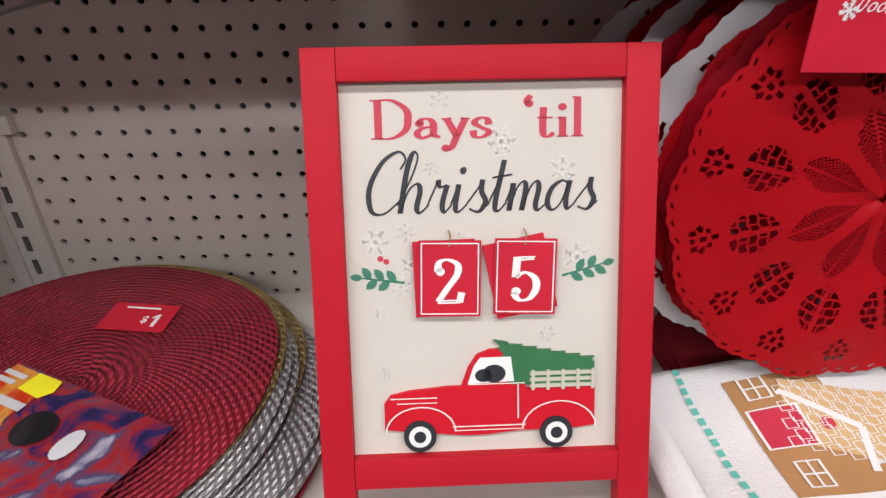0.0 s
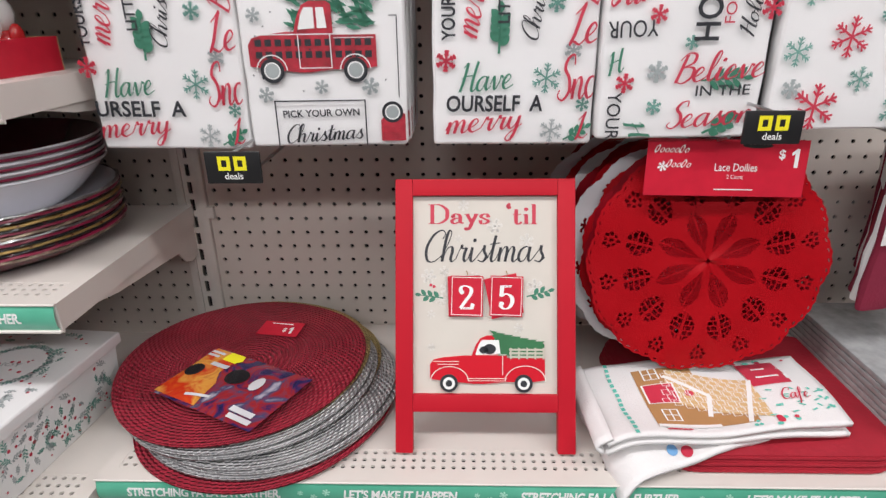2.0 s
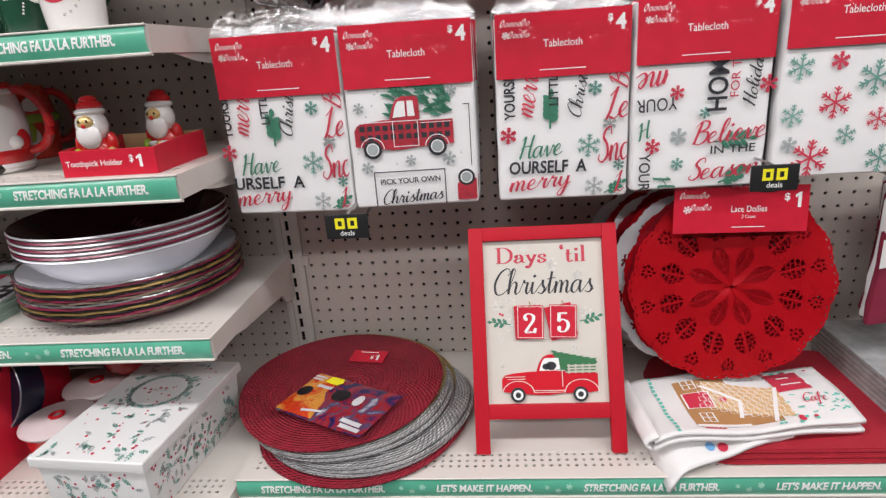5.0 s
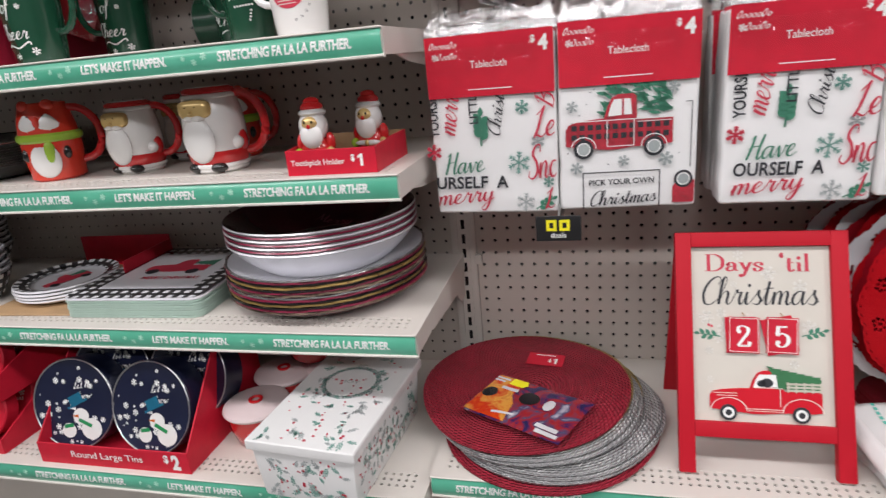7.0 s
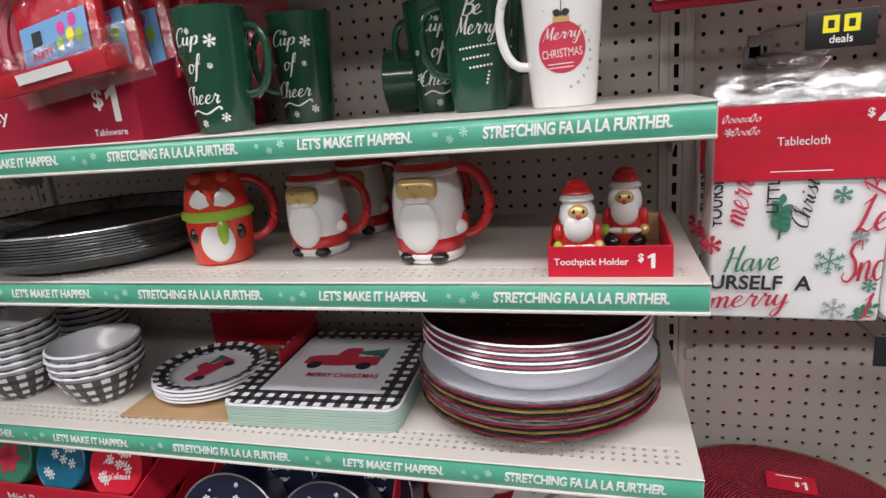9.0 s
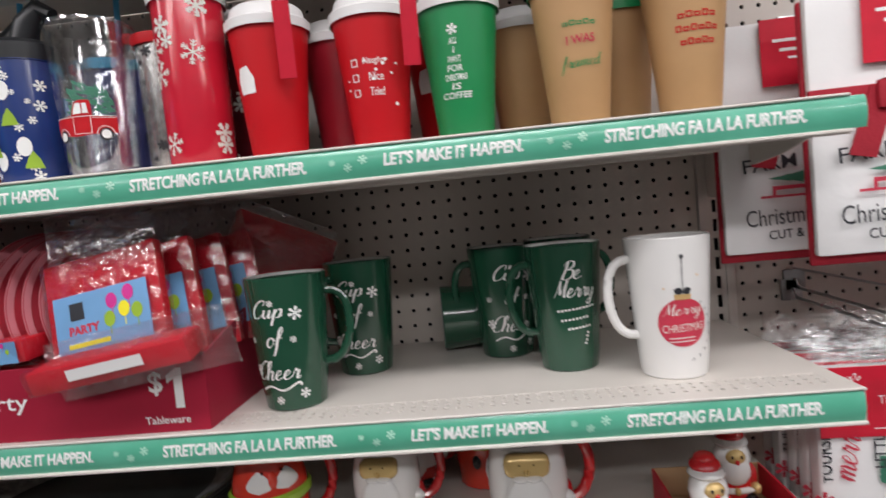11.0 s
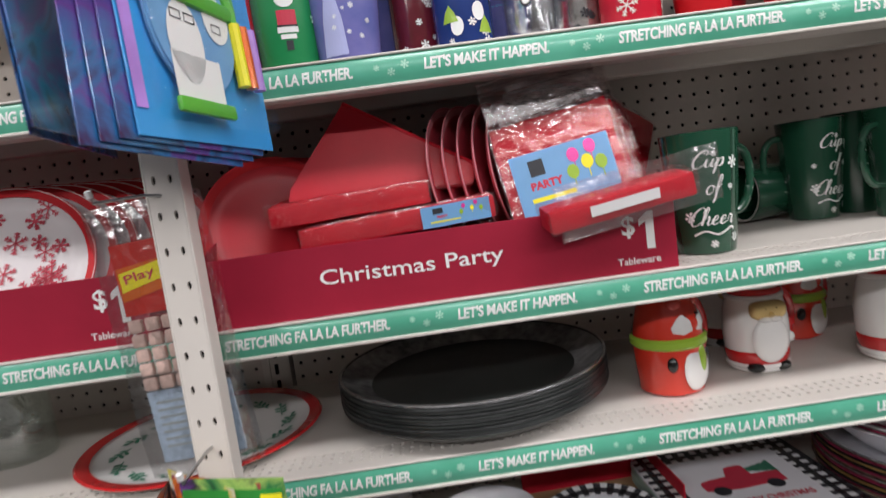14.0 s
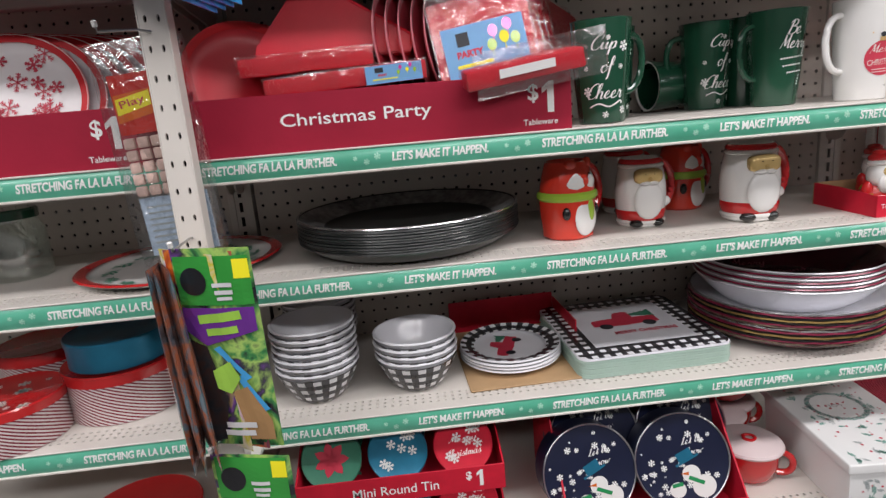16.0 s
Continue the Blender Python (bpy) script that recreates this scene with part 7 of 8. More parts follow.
for k in range(3):
    wrapped_block("napkin_pack", pose(-1.36, -0.12 - 0.03 * k, Z3 + 0.01, -8, 0, 30), 0.13, 0.012, 0.15, NAPKIN_RED, "red napkin pack standing in the tray", group="napkin packs")


# ---- things on the left shelves ----
GLASS = film_plastic("clear_glass_jar", 0.8, 0.03, (0.92, 0.95, 0.93), 0.02)
jar = thing("glass_jar", pose(-1.628, -0.165, Z2), "clear glass jar with dark green lid", "jar")
part("glass", lathe([(0.0005, 0.002), (0.044, 0.0), (0.048, 0.006), (0.048, 0.085), (0.040, 0.10), (0.040, 0.112), (0.037, 0.112), (0.037, 0.1), (0.045, 0.084), (0.045, 0.008), (0.0005, 0.006)], 36), GLASS, jar)
part("lid", lathe([(0.042, 0.106), (0.043, 0.12), (0.040, 0.124), (0.0005, 0.124)], 36), GLAZE_GREEN, jar, "dark green metal lid")
rp = thing("serving_plate", pose(-1.335, -0.205, Z2 + 0.0005), "large white round plate with red rim", "plate")
part("body", lathe(dish(0.166, 0.012, 0.12, 0.003, 0.001, 0.5), 72), GLAZE_WHITE, rp)
part("rim", lathe([(0.1675, 0.0118), (0.169, 0.0135), (0.166, 0.0158), (0.150, 0.0125)], 72), GLAZE_RED, rp, "glossy red rim")
sp = Ink()
for k in range(14):
    a = 2 * math.pi * k / 14
    sp.add(sprig(0.04, 0.02, 5), 0.11 * math.cos(a), 0.11 * math.sin(a), math.degrees(a) + 80)
sp.lay("wreath_print", PRINT_GREEN, rp, lambda u, v: (u, v, 0.0036 + max(0.0, math.hypot(u, v) - 0.11) * 0.12))
STRIPE = uv_pattern(material("red_white_diagonal_stripes", (0.5, 0.2, 0.2), 0.3, metal=0.1, coat=0.3), stripes(44, 160, (0.66, 0.62, 0.6), (0.22, 0.02, 0.035)))
TIN_BLUE = material("teal_blue_tin", (0.02, 0.18, 0.3), 0.3, metal=0.3, var=0.3)


def round_tin(m, r, h, side, lid, label, category="tin", group="", prints=(), name="round_tin"):
    t = thing(name, m, label, category, group)
    part("body", lathe([(0.0005, 0.001), (r - 0.003, 0.0), (r - 0.001, 0.002), (r - 0.001, h)], 56), side, t)
    part("lid", lathe([(r + 0.0006, h * 0.80), (r + 0.001, h * 0.99), (r - 0.001, h + 0.002), (r - 0.004, h + 0.0005), (0.0005, h + 0.001)], 56), lid, t)
    for ink, mm, d in prints:
        ink.lay("lid_print", mm, t, lambda u, v, d=d: (u, v, h + 0.0014 + d))
    return t


round_tin(pose(-1.47, -0.21, Z1), 0.098, 0.088, STRIPE, GLAZE_RED, "red and white striped round gift tin", group="striped tins")
round_tin(pose(-1.47, -0.21, Z1 + 0.0895), 0.085, 0.05, TIN_BLUE, TIN_BLUE, "teal blue round tin on a striped tin")
round_tin(pose(-1.62, -0.30, Z1), 0.085, 0.075, STRIPE, GLAZE_RED, "red and white striped round gift tin", group="striped tins", prints=[(dots(16, 0.06, -0.06, 0.06, 0.005, 0.012, 41), FLAKE_PALE, 0)])
round_tin(pose(-1.65, -0.12, Z1), 0.085, 0.1, STRIPE, GLAZE_RED, "red and white striped round gift tin", group="striped tins")
round_tin(pose(-1.45, -0.30, ZBL), 0.1, 0.08, GLAZE_RED, GLAZE_RED, "dark red round gift tin")


# ---- lower shelf: tins, mugs with lids, gift box ----
TIN_NAVY = material("navy_printed_tin", (0.012, 0.016, 0.045), 0.28, metal=0.15, var=0.2, coat=0.4)
SILVER_EDGE = material("bare_tin_edge", (0.5, 0.5, 0.52), 0.3, metal=0.9)


def snow_tin(m):
    man, orange, green = Ink(), Ink(), Ink()
    man.add(poly(circle(0.020, 22)), 0.012, -0.015).add(poly(circle(0.026, 22)), 0.038, -0.045).add(poly(circle(0.018, 20)), -0.02, -0.05)
    orange.add(poly([(0, 0.004), (-0.018, 0.0), (0, -0.004)]), 0.006, -0.014)
    green.add(rect(-0.018, 0.018, -0.004, 0.005), 0.022, -0.031, -25).add(rect(-0.012, 0.012, -0.005, 0.004), -0.02, -0.038, 10)
    for k_ in (man, orange, green):
        k_.v = [(0.8 * u + 0.004, 0.75 * v - 0.012) for u, v in k_.v]
    fl, rng = Ink(), random.Random(51)
    for _ in range(40):
        rr, aa = 0.072 * math.sqrt(rng.random()), rng.uniform(0, 2 * math.pi)
        fl.add(flake(rng.uniform(0.002, 0.006)), rr * math.cos(aa), rr * math.sin(aa), rng.uniform(0, 60))
    words_fit(fl, "Let it", 0.018, 0.035, 0.036, 0.013, 8, 0.3, 0.01)
    words_fit(fl, "Snow", 0.022, 0.016, 0.034, 0.013, 8, 0.3, 0.01)
    hat = Ink().add(rect(0, 0.0001, 0, 0.0001)).add(rect(-0.014, 0.014, 0, 0.018), 0.008, 0.0, 25).add(rect(-0.022, 0.022, -0.002, 0.002), 0.008, 0.0, 25)
    t = round_tin(m, 0.083, 0.052, TIN_NAVY, TIN_NAVY, "navy round tin with snowman and snowflake print", group="large round tins", prints=[(fl, PRINT_WHITE, 0), (man, GLAZE_WHITE, 0.0002), (hat, TIN_BLUE, 0.0006), (orange, FOIL_ORANGE, 0.0006), (green, CUP_GREEN, 0.0005)], name="snow_tin")
    part("rim", lathe([(0.0832, 0.0535), (0.0838, 0.0548), (0.0826, 0.0556), (0.081, 0.0545)], 56), SILVER_EDGE, t, "bare metal rim")
    return t


big = card_tray("round_tin_tray", pose(-0.566, -0.418, ZBL), 0.31, 0.25, 0.042, 0.19, CARD_RED, "red card display tray of round large tins", None, 0.0028, "tin trays")
tray_words(big, [("Round Large Tins", -0.01, 0.021, 0.148, 0.017, 0.006), ("$", 0.112, 0.027, 0.010, 0.018, 0.03), ("2", 0.130, 0.022, 0.016, 0.03, 0.05)])
first_tin = snow_tin(pose(-0.672, -0.318, ZBL + 0.078, 74, 0, 4))
copy_thing(first_tin, pose(-0.502, -0.318, ZBL + 0.078, 73, 0, -3))
copy_thing(first_tin, pose(-0.640, -0.25, ZBL + 0.1, 72, 0, 3))
copy_thing(first_tin, pose(-0.472, -0.25, ZBL + 0.1, 71, 0, -2))

card_tray("mini_tin_tray", pose(-0.99, -0.408, ZBL), 0.345, 0.26, 0.03, 0.095, CARD_RED, "red card display tray of mini round tins", None, 0.0028, "tin trays")
mini_hi = card_tray("mini_tin_tray", pose(-0.99, -0.385, ZBL + 0.096), 0.345, 0.24, 0.046, 0.09, CARD_RED, "red card upper tray of mini round tins", None, 0.0028, "tin trays")
tray_words(mini_hi, [("Mini Round Tin", -0.01, 0.021, 0.142, 0.0165, 0.006), ("$", 0.112, 0.030, 0.010, 0.017, 0.03), ("1", 0.130, 0.025, 0.011, 0.03, 0.015)])
tin_prints = [("green mini tin with red flower print", PRINT_GREEN, PRINT_RED), ("blue mini tin with white print", TIN_BLUE, PRINT_WHITE), ("red mini tin with white lettering", CARD_RED, PRINT_WHITE)]
for lvl in (0, 1):
    for i, (lab, base, ink_mat) in enumerate(tin_prints):
        ink = Ink()
        for k in range(7):
            ink.add(leaf(0.03, 0.008), 0, 0, k * 51) if i == 0 else ink.add(flake(0.008), 0.025 * math.cos(k), 0.025 * math.sin(k * 1.3))
        if i == 2:
            words_fit(ink, "Merry", 0, 0.008, 0.05, 0.014, 5, 0.3, 0.01)
            words_fit(ink, "Christmas", 0, -0.012, 0.06, 0.014, 5, 0.3, 0.01)
        for dpt in (0, 1):
            round_tin(pose(-1.105 + 0.112 * i, (-0.318 if lvl else -0.345) + 0.06 * dpt, ZBL + 0.096 * lvl + 0.055 + 0.008 * dpt, 70, 0, 0), 0.05, 0.028, base, base, lab, group="mini round tins", prints=[(ink, ink_mat, 0)], name="mini_tin")


def lidded_mug(m, label):
    t = thing("soup_mug", m, label, "mug", "soup mugs")
    part("body", lathe([(0.0005, 0.002), (0.034, 0.0), (0.046, 0.012), (0.052, 0.035), (0.054, 0.065), (0.051, 0.065), (0.048, 0.03), (0.0005, 0.01)], 44), GLAZE_RED, t)
    part("lid", lathe([(0.058, 0.062), (0.060, 0.066), (0.058, 0.070), (0.05, 0.073), (0.02, 0.072), (0.016, 0.074), (0.0005, 0.0745)], 48), LID_FROST, t, "frosted plastic lid")
    part("vent", lathe([(0.012, 0.0742), (0.013, 0.0775), (0.009, 0.0785), (0.007, 0.0755)], 24), CUP_RED, t, "red vent plug")
    handle(t, GLAZE_RED, lambda z: 0.05, 0.014, 0.056, 0.026, -30, 0.006)
    return t


LID_FROST = material("frosted_lid_plastic", (0.66, 0.55, 0.55), 0.35, var=0.06, coat=0.3)
soup = lidded_mug(pose(-0.342, -0.30, ZBL), "red soup mug with frosted vented lid")
copy_thing(soup, pose(-0.30, -0.14, ZBL, 0, 0, 20))
copy_thing(soup, pose(-0.345, -0.185, ZBL, 0, 0, 40))
copy_thing(soup, pose(-0.30, -0.14, ZBL + 0.079, 0, 0, 20))

BOX_WHITE = material("white_gift_box_board", (0.74, 0.74, 0.73), 0.35, var=0.03, scale=12, coat=0.2)


def gift_box():
    g = thing("gift_box", pose(-0.163, -0.322, ZBL, 0, 0, -5), "white gift box printed with green sprigs, red berries and JOY", "gift box")
    w, d, h = 0.186, 0.285, 0.096
    bm = box(-w / 2 + 0.006, w / 2 - 0.006, -d / 2 + 0.006, d / 2 - 0.006, 0, h, 0.004, 2)
    for v in bm.verts:
        if v.co.z < 0.02:
            v.co.x *= 0.93
            v.co.y *= 0.96
    part("body", bm, BOX_WHITE, g)
    part("lid", box(-w / 2, w / 2, -d / 2, d / 2, h - 0.006, h + 0.012, 0.004, 3), BOX_WHITE, g, "white printed lid")
    top_f = lambda u, v: (u, v, h + 0.0126)
    right_f = lambda u, v: (w / 2 - 0.0052 - 0.0055 * (1 - v / h), u, v)
    front_f = lambda u, v: (u, -d / 2 + 0.0052 + 0.0055 * (1 - v / h), v)
    rng = random.Random(77)
    for face, ur, v0, v1, n in ((top_f, w / 2 - 0.012, -d / 2 + 0.012, d / 2 - 0.012, 80), (right_f, d / 2 - 0.02, 0.008, h - 0.012, 60), (front_f, w / 2 - 0.02, 0.008, h - 0.012, 36)):
        gr, tl, rd = Ink(), Ink(), Ink()
        for _ in range(n):
            u, v = rng.uniform(-ur, ur), rng.uniform(v0, v1)
            if face is top_f and math.hypot(u, v - 0.04) < 0.058:
                continue
            (gr if rng.random() < 0.5 else tl).add(sprig(rng.uniform(0.010, 0.02), 0.0075, 6), u * 0.9, v if face is top_f else min(max(v, 0.02), h - 0.022), rng.uniform(0, 360))
            rd.add(poly(circle(rng.uniform(0.0012, 0.0028), 10)), rng.uniform(-ur, ur), rng.uniform(v0, v1))
        if face is top_f:
            for k in range(34):
                a = 2 * math.pi * k / 34
                (gr if k % 2 else tl).add(sprig(0.016, 0.010, 5), 0.044 * math.cos(a), 0.04 + 0.044 * math.sin(a), math.degrees(a) + 75)
            words_fit(gr, "JOY", 0, 0.04, 0.03, 0.011, 0, 0, 0.0)
        gr.lay("sprig_print", PRINT_GREY, g, face)
        tl.lay("sprig_print", PRINT_TEAL, g, face)
        rd.lay("berry_print", PRINT_RED, g, face)


gift_box()


# ---- lace doilies on a hook ----
LACE_RED = material("red_plastic_lace", (0.37, 0.002, 0.007), 0.5, spec=0.15, var=0.08, scale=60, bump=0.25, bump_scale=500)
# the red lace again, coloured darker for the shade behind the front doily
LACE_SHADE = material("shaded_red_lace", (0.24, 0.003, 0.010), 0.5, var=0.1, spec=0.15)
LACE_WHITE = material("white_lace", (0.66, 0.66, 0.68), 0.45, var=0.05)


def lace(r0, rings=84, sect=420):
    """A scalloped lace disc: a fine polar net, left open where the pattern has holes."""
    vs, fs = [], []
    for j in range(rings + 1):
        for i in range(sect):
            a = 2 * math.pi * i / sect
            edge = r0 * (0.985 + 0.034 * abs(math.cos(7 * a))) * (1 + 0.005 * math.cos(70 * a))
            r = edge * (0.02 + 0.98 * j / rings)
            vs.append((r * math.cos(a), r * math.sin(a), 0.0016 * math.sin(3 * a + 9 * r / r0) + 0.002 * math.cos(7 * a) * (r / r0) ** 3))
    for j in range(rings):
        q = (j + 0.5) / rings
        for i in range(sect):
            turn = (i + 0.5) / sect
            b8 = (turn * 8) % 1.0 - 0.5
            b12 = (turn * 12) % 1.0 - 0.5
            b14 = (turn * 14) % 1.0 - 0.5
            hole = False
            if 0.06 < q < 0.44:
                # eight inner petals of fine net with a closed midrib
                hole = 0.02 < abs(b8) < 0.34 * math.sin(math.pi * (q - 0.06) / 0.38) ** 0.8 and (i // 2 + j) % 2 == 0
            if 0.46 < q < 0.735:
                # twelve pointed leaves of coarse net
                inside = 0.04 < abs(b12) < 0.33 * math.sin(math.pi * (q - 0.46) / 0.275) ** 0.7
                hole = inside and (i + j // 4 * 3) % 6 != 0 and j % 4 != 0
            elif 0.76 < q < 0.94:
                # fourteen rosettes: eight round holes about one
                dx, dy = b14 * 0.379, q - 0.85
                rr, ang = math.hypot(dx, dy), math.atan2(dy, dx)
                near = round(ang / (math.pi / 4)) * math.pi / 4
                hole = rr < 0.015 or math.hypot(dx - 0.055 * math.cos(near), dy - 0.055 * math.sin(near)) < 0.0165
            elif 0.965 < q < 0.98:
                hole = i % 6 < 2
            if not hole:
                fs.append((j * sect + i, j * sect + (i + 1) % sect, (j + 1) * sect + (i + 1) % sect, (j + 1) * sect + i))
    return vs, fs


lace_mesh = lace(0.156)
DC = (0.782, 1.043)
front_lace = part("lace_doily", lace_mesh, LACE_RED, sharp=0)
front_lace.matrix_world = pose(DC[0], -0.228, DC[1], 84, 0, 0)
tagged(front_lace, "red lace doily with cut-out flower pattern", "doily", "hanging lace doilies")
coarse = lace(0.156, 42, 210)
pale_lace = {}
for mm in (LACE_RED, LACE_SHADE, LACE_WHITE):
    me = bpy.data.meshes.new("lace_doily")
    me.from_pydata(coarse[0], [], coarse[1])
    me.materials.append(mm)
    pale_lace[mm] = me
# a darkened one comes first, so the front holes read as shaded
for k, mm in enumerate((LACE_SHADE, LACE_RED, LACE_WHITE, LACE_RED, LACE_SHADE, LACE_WHITE, LACE_RED, LACE_SHADE, LACE_WHITE, LACE_SHADE)):
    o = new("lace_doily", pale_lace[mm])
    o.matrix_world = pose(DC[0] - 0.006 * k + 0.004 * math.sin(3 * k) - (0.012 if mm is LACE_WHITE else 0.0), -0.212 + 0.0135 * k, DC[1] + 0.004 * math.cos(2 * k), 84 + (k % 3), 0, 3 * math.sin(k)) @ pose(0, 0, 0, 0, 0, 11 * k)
    tagged(o, {LACE_RED: "red lace doily hanging behind others", LACE_SHADE: "red lace doily behind others, coloured darker for the shade there", LACE_WHITE: "white lace doily hanging behind others"}[mm], "doily", "hanging lace doilies")
dcard = thing("doily_header", pose(0.781, -0.2365, 1.170, -6, 1.5, 1), "red header card reading Lace Doilies, one dollar", "header card")
part("card", box(-0.098, 0.098, -0.001, 0.0, -0.034, 0.036, 0.0003, 1), CARD_RED, dcard)
ink = Ink()
words_fit(ink, "Lace Doilies", 0.012, 0.002, 0.052, 0.0095, 0, 0, 0.004)
words_fit(ink, "2 Count", 0.012, -0.0095, 0.02, 0.005, 0, 0, 0.0)
words_fit(ink, "$", 0.066, 0.018, 0.008, 0.013, 0, 0, 0.02)
words_fit(ink, "1", 0.082, 0.014, 0.009, 0.023, 0, 0, 0.015)
ink.add(rect(-0.012, 0.036, -0.026, -0.0247)).add(flake(0.006), -0.078, 0.002)
script_marks(ink, -0.086, 0.022, 7, 0.006)
script_marks(ink, -0.07, 0.004, 5, 0.006)
ink.lay("lettering", PRINT_WHITE, dcard, front_face(-0.0014), "white lettering and price")
# the slot is not cut; a dark ellipse paints its shade
Ink().add(poly(circle(0.019, 10, 0, 0, 0.18))).lay("punched_slot", HOLE_SHADE, dcard, front_face(-0.0014, 0.035, 0.029))
peg_hook(0.768, 1.21, tag=False, reach=0.26)


# ---- folded tea towel on red mats ----
def cloth_sheet(outline_fn, nx, ny, mat, name, parent, thick=0.004):
    bm = bmesh.new()
    grid = [[bm.verts.new(outline_fn(i / nx, j / ny)) for i in range(nx + 1)] for j in range(ny + 1)]
    for j in range(ny):
        for i in range(nx):
            bm.faces.new((grid[j][i], grid[j][i + 1], grid[j + 1][i + 1], grid[j + 1][i]))
    bmesh.ops.recalc_face_normals(bm, faces=bm.faces[:])
    ob = part(name, bm, mat, parent, sharp=60)
    so = ob.modifiers.new("thickness", "SOLIDIFY")
    so.thickness, so.offset = thick, -1
    return ob


RED_CLOTH = material("crimson_quilted_cloth", (0.36, 0.01, 0.025), 0.8, var=0.12, scale=60, bump=0.5, bump_scale=160)
for k in range(3):
    ol = []
    for cx, cy, a0 in ((0.955, -0.325, -90), (0.975, -0.13, 0), (0.73, -0.13, 90), (0.75, -0.325, 180)):
        ol += [(cx + 0.05 * math.cos(radians(a0 + d)), cy + 0.05 * math.sin(radians(a0 + d))) for d in range(0, 91, 15)]
    mt = part("red_table_mat", slab(ol, ZB + 0.0075 * k, ZB + 0.0075 * k + 0.007, 0.0022), RED_CLOTH)
    mt.matrix_world = pose(0.004 * k, 0.003 * k, 0.0002)
    tagged(mt, "crimson padded table mat on the shelf", "table mat", "stack of red mats")
TOWEL = material("white_cotton_towel", (0.76, 0.75, 0.74), 0.9, var=0.03, bump=0.5, bump_scale=420)
tw = thing("tea_towel", pose(0, 0, 0), "folded white tea towel printed with a gingerbread house", "tea towel")


def towel_at(level):
    c = [(0.632, -0.379), (0.946, -0.338), (0.943, -0.188), (0.623, -0.223)]
    if level == 0:
        c = [(0.644, -0.414), (0.86, -0.335), (0.90, -0.18), (0.618, -0.235)]
    c = [(x, max(y, -0.43)) for x, y in c]

    def put(u, v):
        x = (1 - v) * ((1 - u) * c[0][0] + u * c[1][0]) + v * ((1 - u) * c[3][0] + u * c[2][0])
        y = (1 - v) * ((1 - u) * c[0][1] + u * c[1][1]) + v * ((1 - u) * c[3][1] + u * c[2][1])
        z = ZB + 0.027 + 0.013 * level + 0.004 * math.sin(4 * u + 5 * v + level) + 0.003 * math.sin(11 * u - 3 * v)
        edge = max(0.0, 0.12 - u) / 0.12
        z -= edge * edge * (0.010 if level else 0.02)
        if level == 0:
            z -= 0.020 * max(0.0, 0.45 - v) / 0.45 * max(0.0, 1 - u * 1.8)
        return (x, y, z)
    return put


for lv in (0, 1, 2):
    cloth_sheet(towel_at(lv), 30, 20, TOWEL, "towel_fold", tw, 0.006)
cloth_sheet(lambda u, v: (0.618 + 0.010 * u + 0.010 * (1 - v) - 0.014 * math.sin(math.pi * u), -0.379 + 0.156 * v, ZB + 0.030 + 0.026 * u), 6, 12, TOWEL, "towel_fold", tw, 0.004)
GINGER = material("gingerbread_brown_print", (0.42, 0.22, 0.085), 0.8, var=0.12)
MINT = material("mint_print", (0.12, 0.52, 0.42), 0.8)
TAN_LINE = material("pale_tan_print", (0.62, 0.42, 0.2), 0.8)


def on_towel(d):
    f = towel_at(2)

    def put(u, v):
        x, y, z = f(min(max(u, 0.0), 1.0), min(max(v, 0.0), 1.0))
        return (x, y, z + 0.0008 + d)
    return put


def grid_poly(pts_fn, n=10, m=6):
    vs = [pts_fn(i / n, j / m) for j in range(m + 1) for i in range(n + 1)]
    fs = [(j * (n + 1) + i, j * (n + 1) + i + 1, (j + 1) * (n + 1) + i + 1, (j + 1) * (n + 1) + i) for j in range(m) for i in range(n)]
    return vs, fs


house, roof, icing, red_t, mint, dark_g = Ink(), Ink(), Ink(), Ink(), Ink(), Ink()
house.add(grid_poly(lambda a, b: (0.22 + 0.26 * a, 0.10 + 0.74 * b)))
house.add(grid_poly(lambda a, b: (0.48 + 0.16 * a, 0.10 + 0.16 * b)))
roof.add(grid_poly(lambda a, b: (0.36 + 0.34 * a - 0.05 * (1 - b) * (1 - a), (0.80 - 0.20 * a) * b + (0.42 - 0.30 * a) * (1 - b))))
for j in range(8):
    for i in range(9):
        a_, b_ = (i + 0.5 * (j % 2)) / 9, j / 7.5
        icing.add(outline_box(-0.017, 0.017, -0.030, 0.030, 0.0035), 0.36 + 0.34 * a_ - 0.05 * (1 - b_) * (1 - a_), (0.80 - 0.20 * a_) * b_ + (0.42 - 0.30 * a_) * (1 - b_))
for x0, y0, x1, y1 in ((0.34, 0.72, 0.50, 0.46), (0.50, 0.46, 0.46, 0.22), (0.70, 0.60, 0.60, 0.10), (0.22, 0.10, 0.48, 0.10)):
    d = math.hypot(x1 - x0, y1 - y0)
    nx, ny = -(y1 - y0) / d * 0.010, (x1 - x0) / d * 0.02
    icing.add(poly([(x0 + nx, y0 + ny), (x1 + nx, y1 + ny), (x1 - nx, y1 - ny), (x0 - nx, y0 - ny)]))
for cx, cy in ((0.30, 0.24), (0.29, 0.76)):
    icing.add(outline_box(-0.035, 0.035, -0.075, 0.075, 0.007), cx, cy)
    icing.add(rect(-0.003, 0.003, -0.07, 0.07), cx, cy).add(rect(-0.034, 0.034, -0.005, 0.005), cx, cy)
icing.add(outline_box(-0.07, 0.07, -0.12, 0.12, 0.008), 0.30, 0.51)
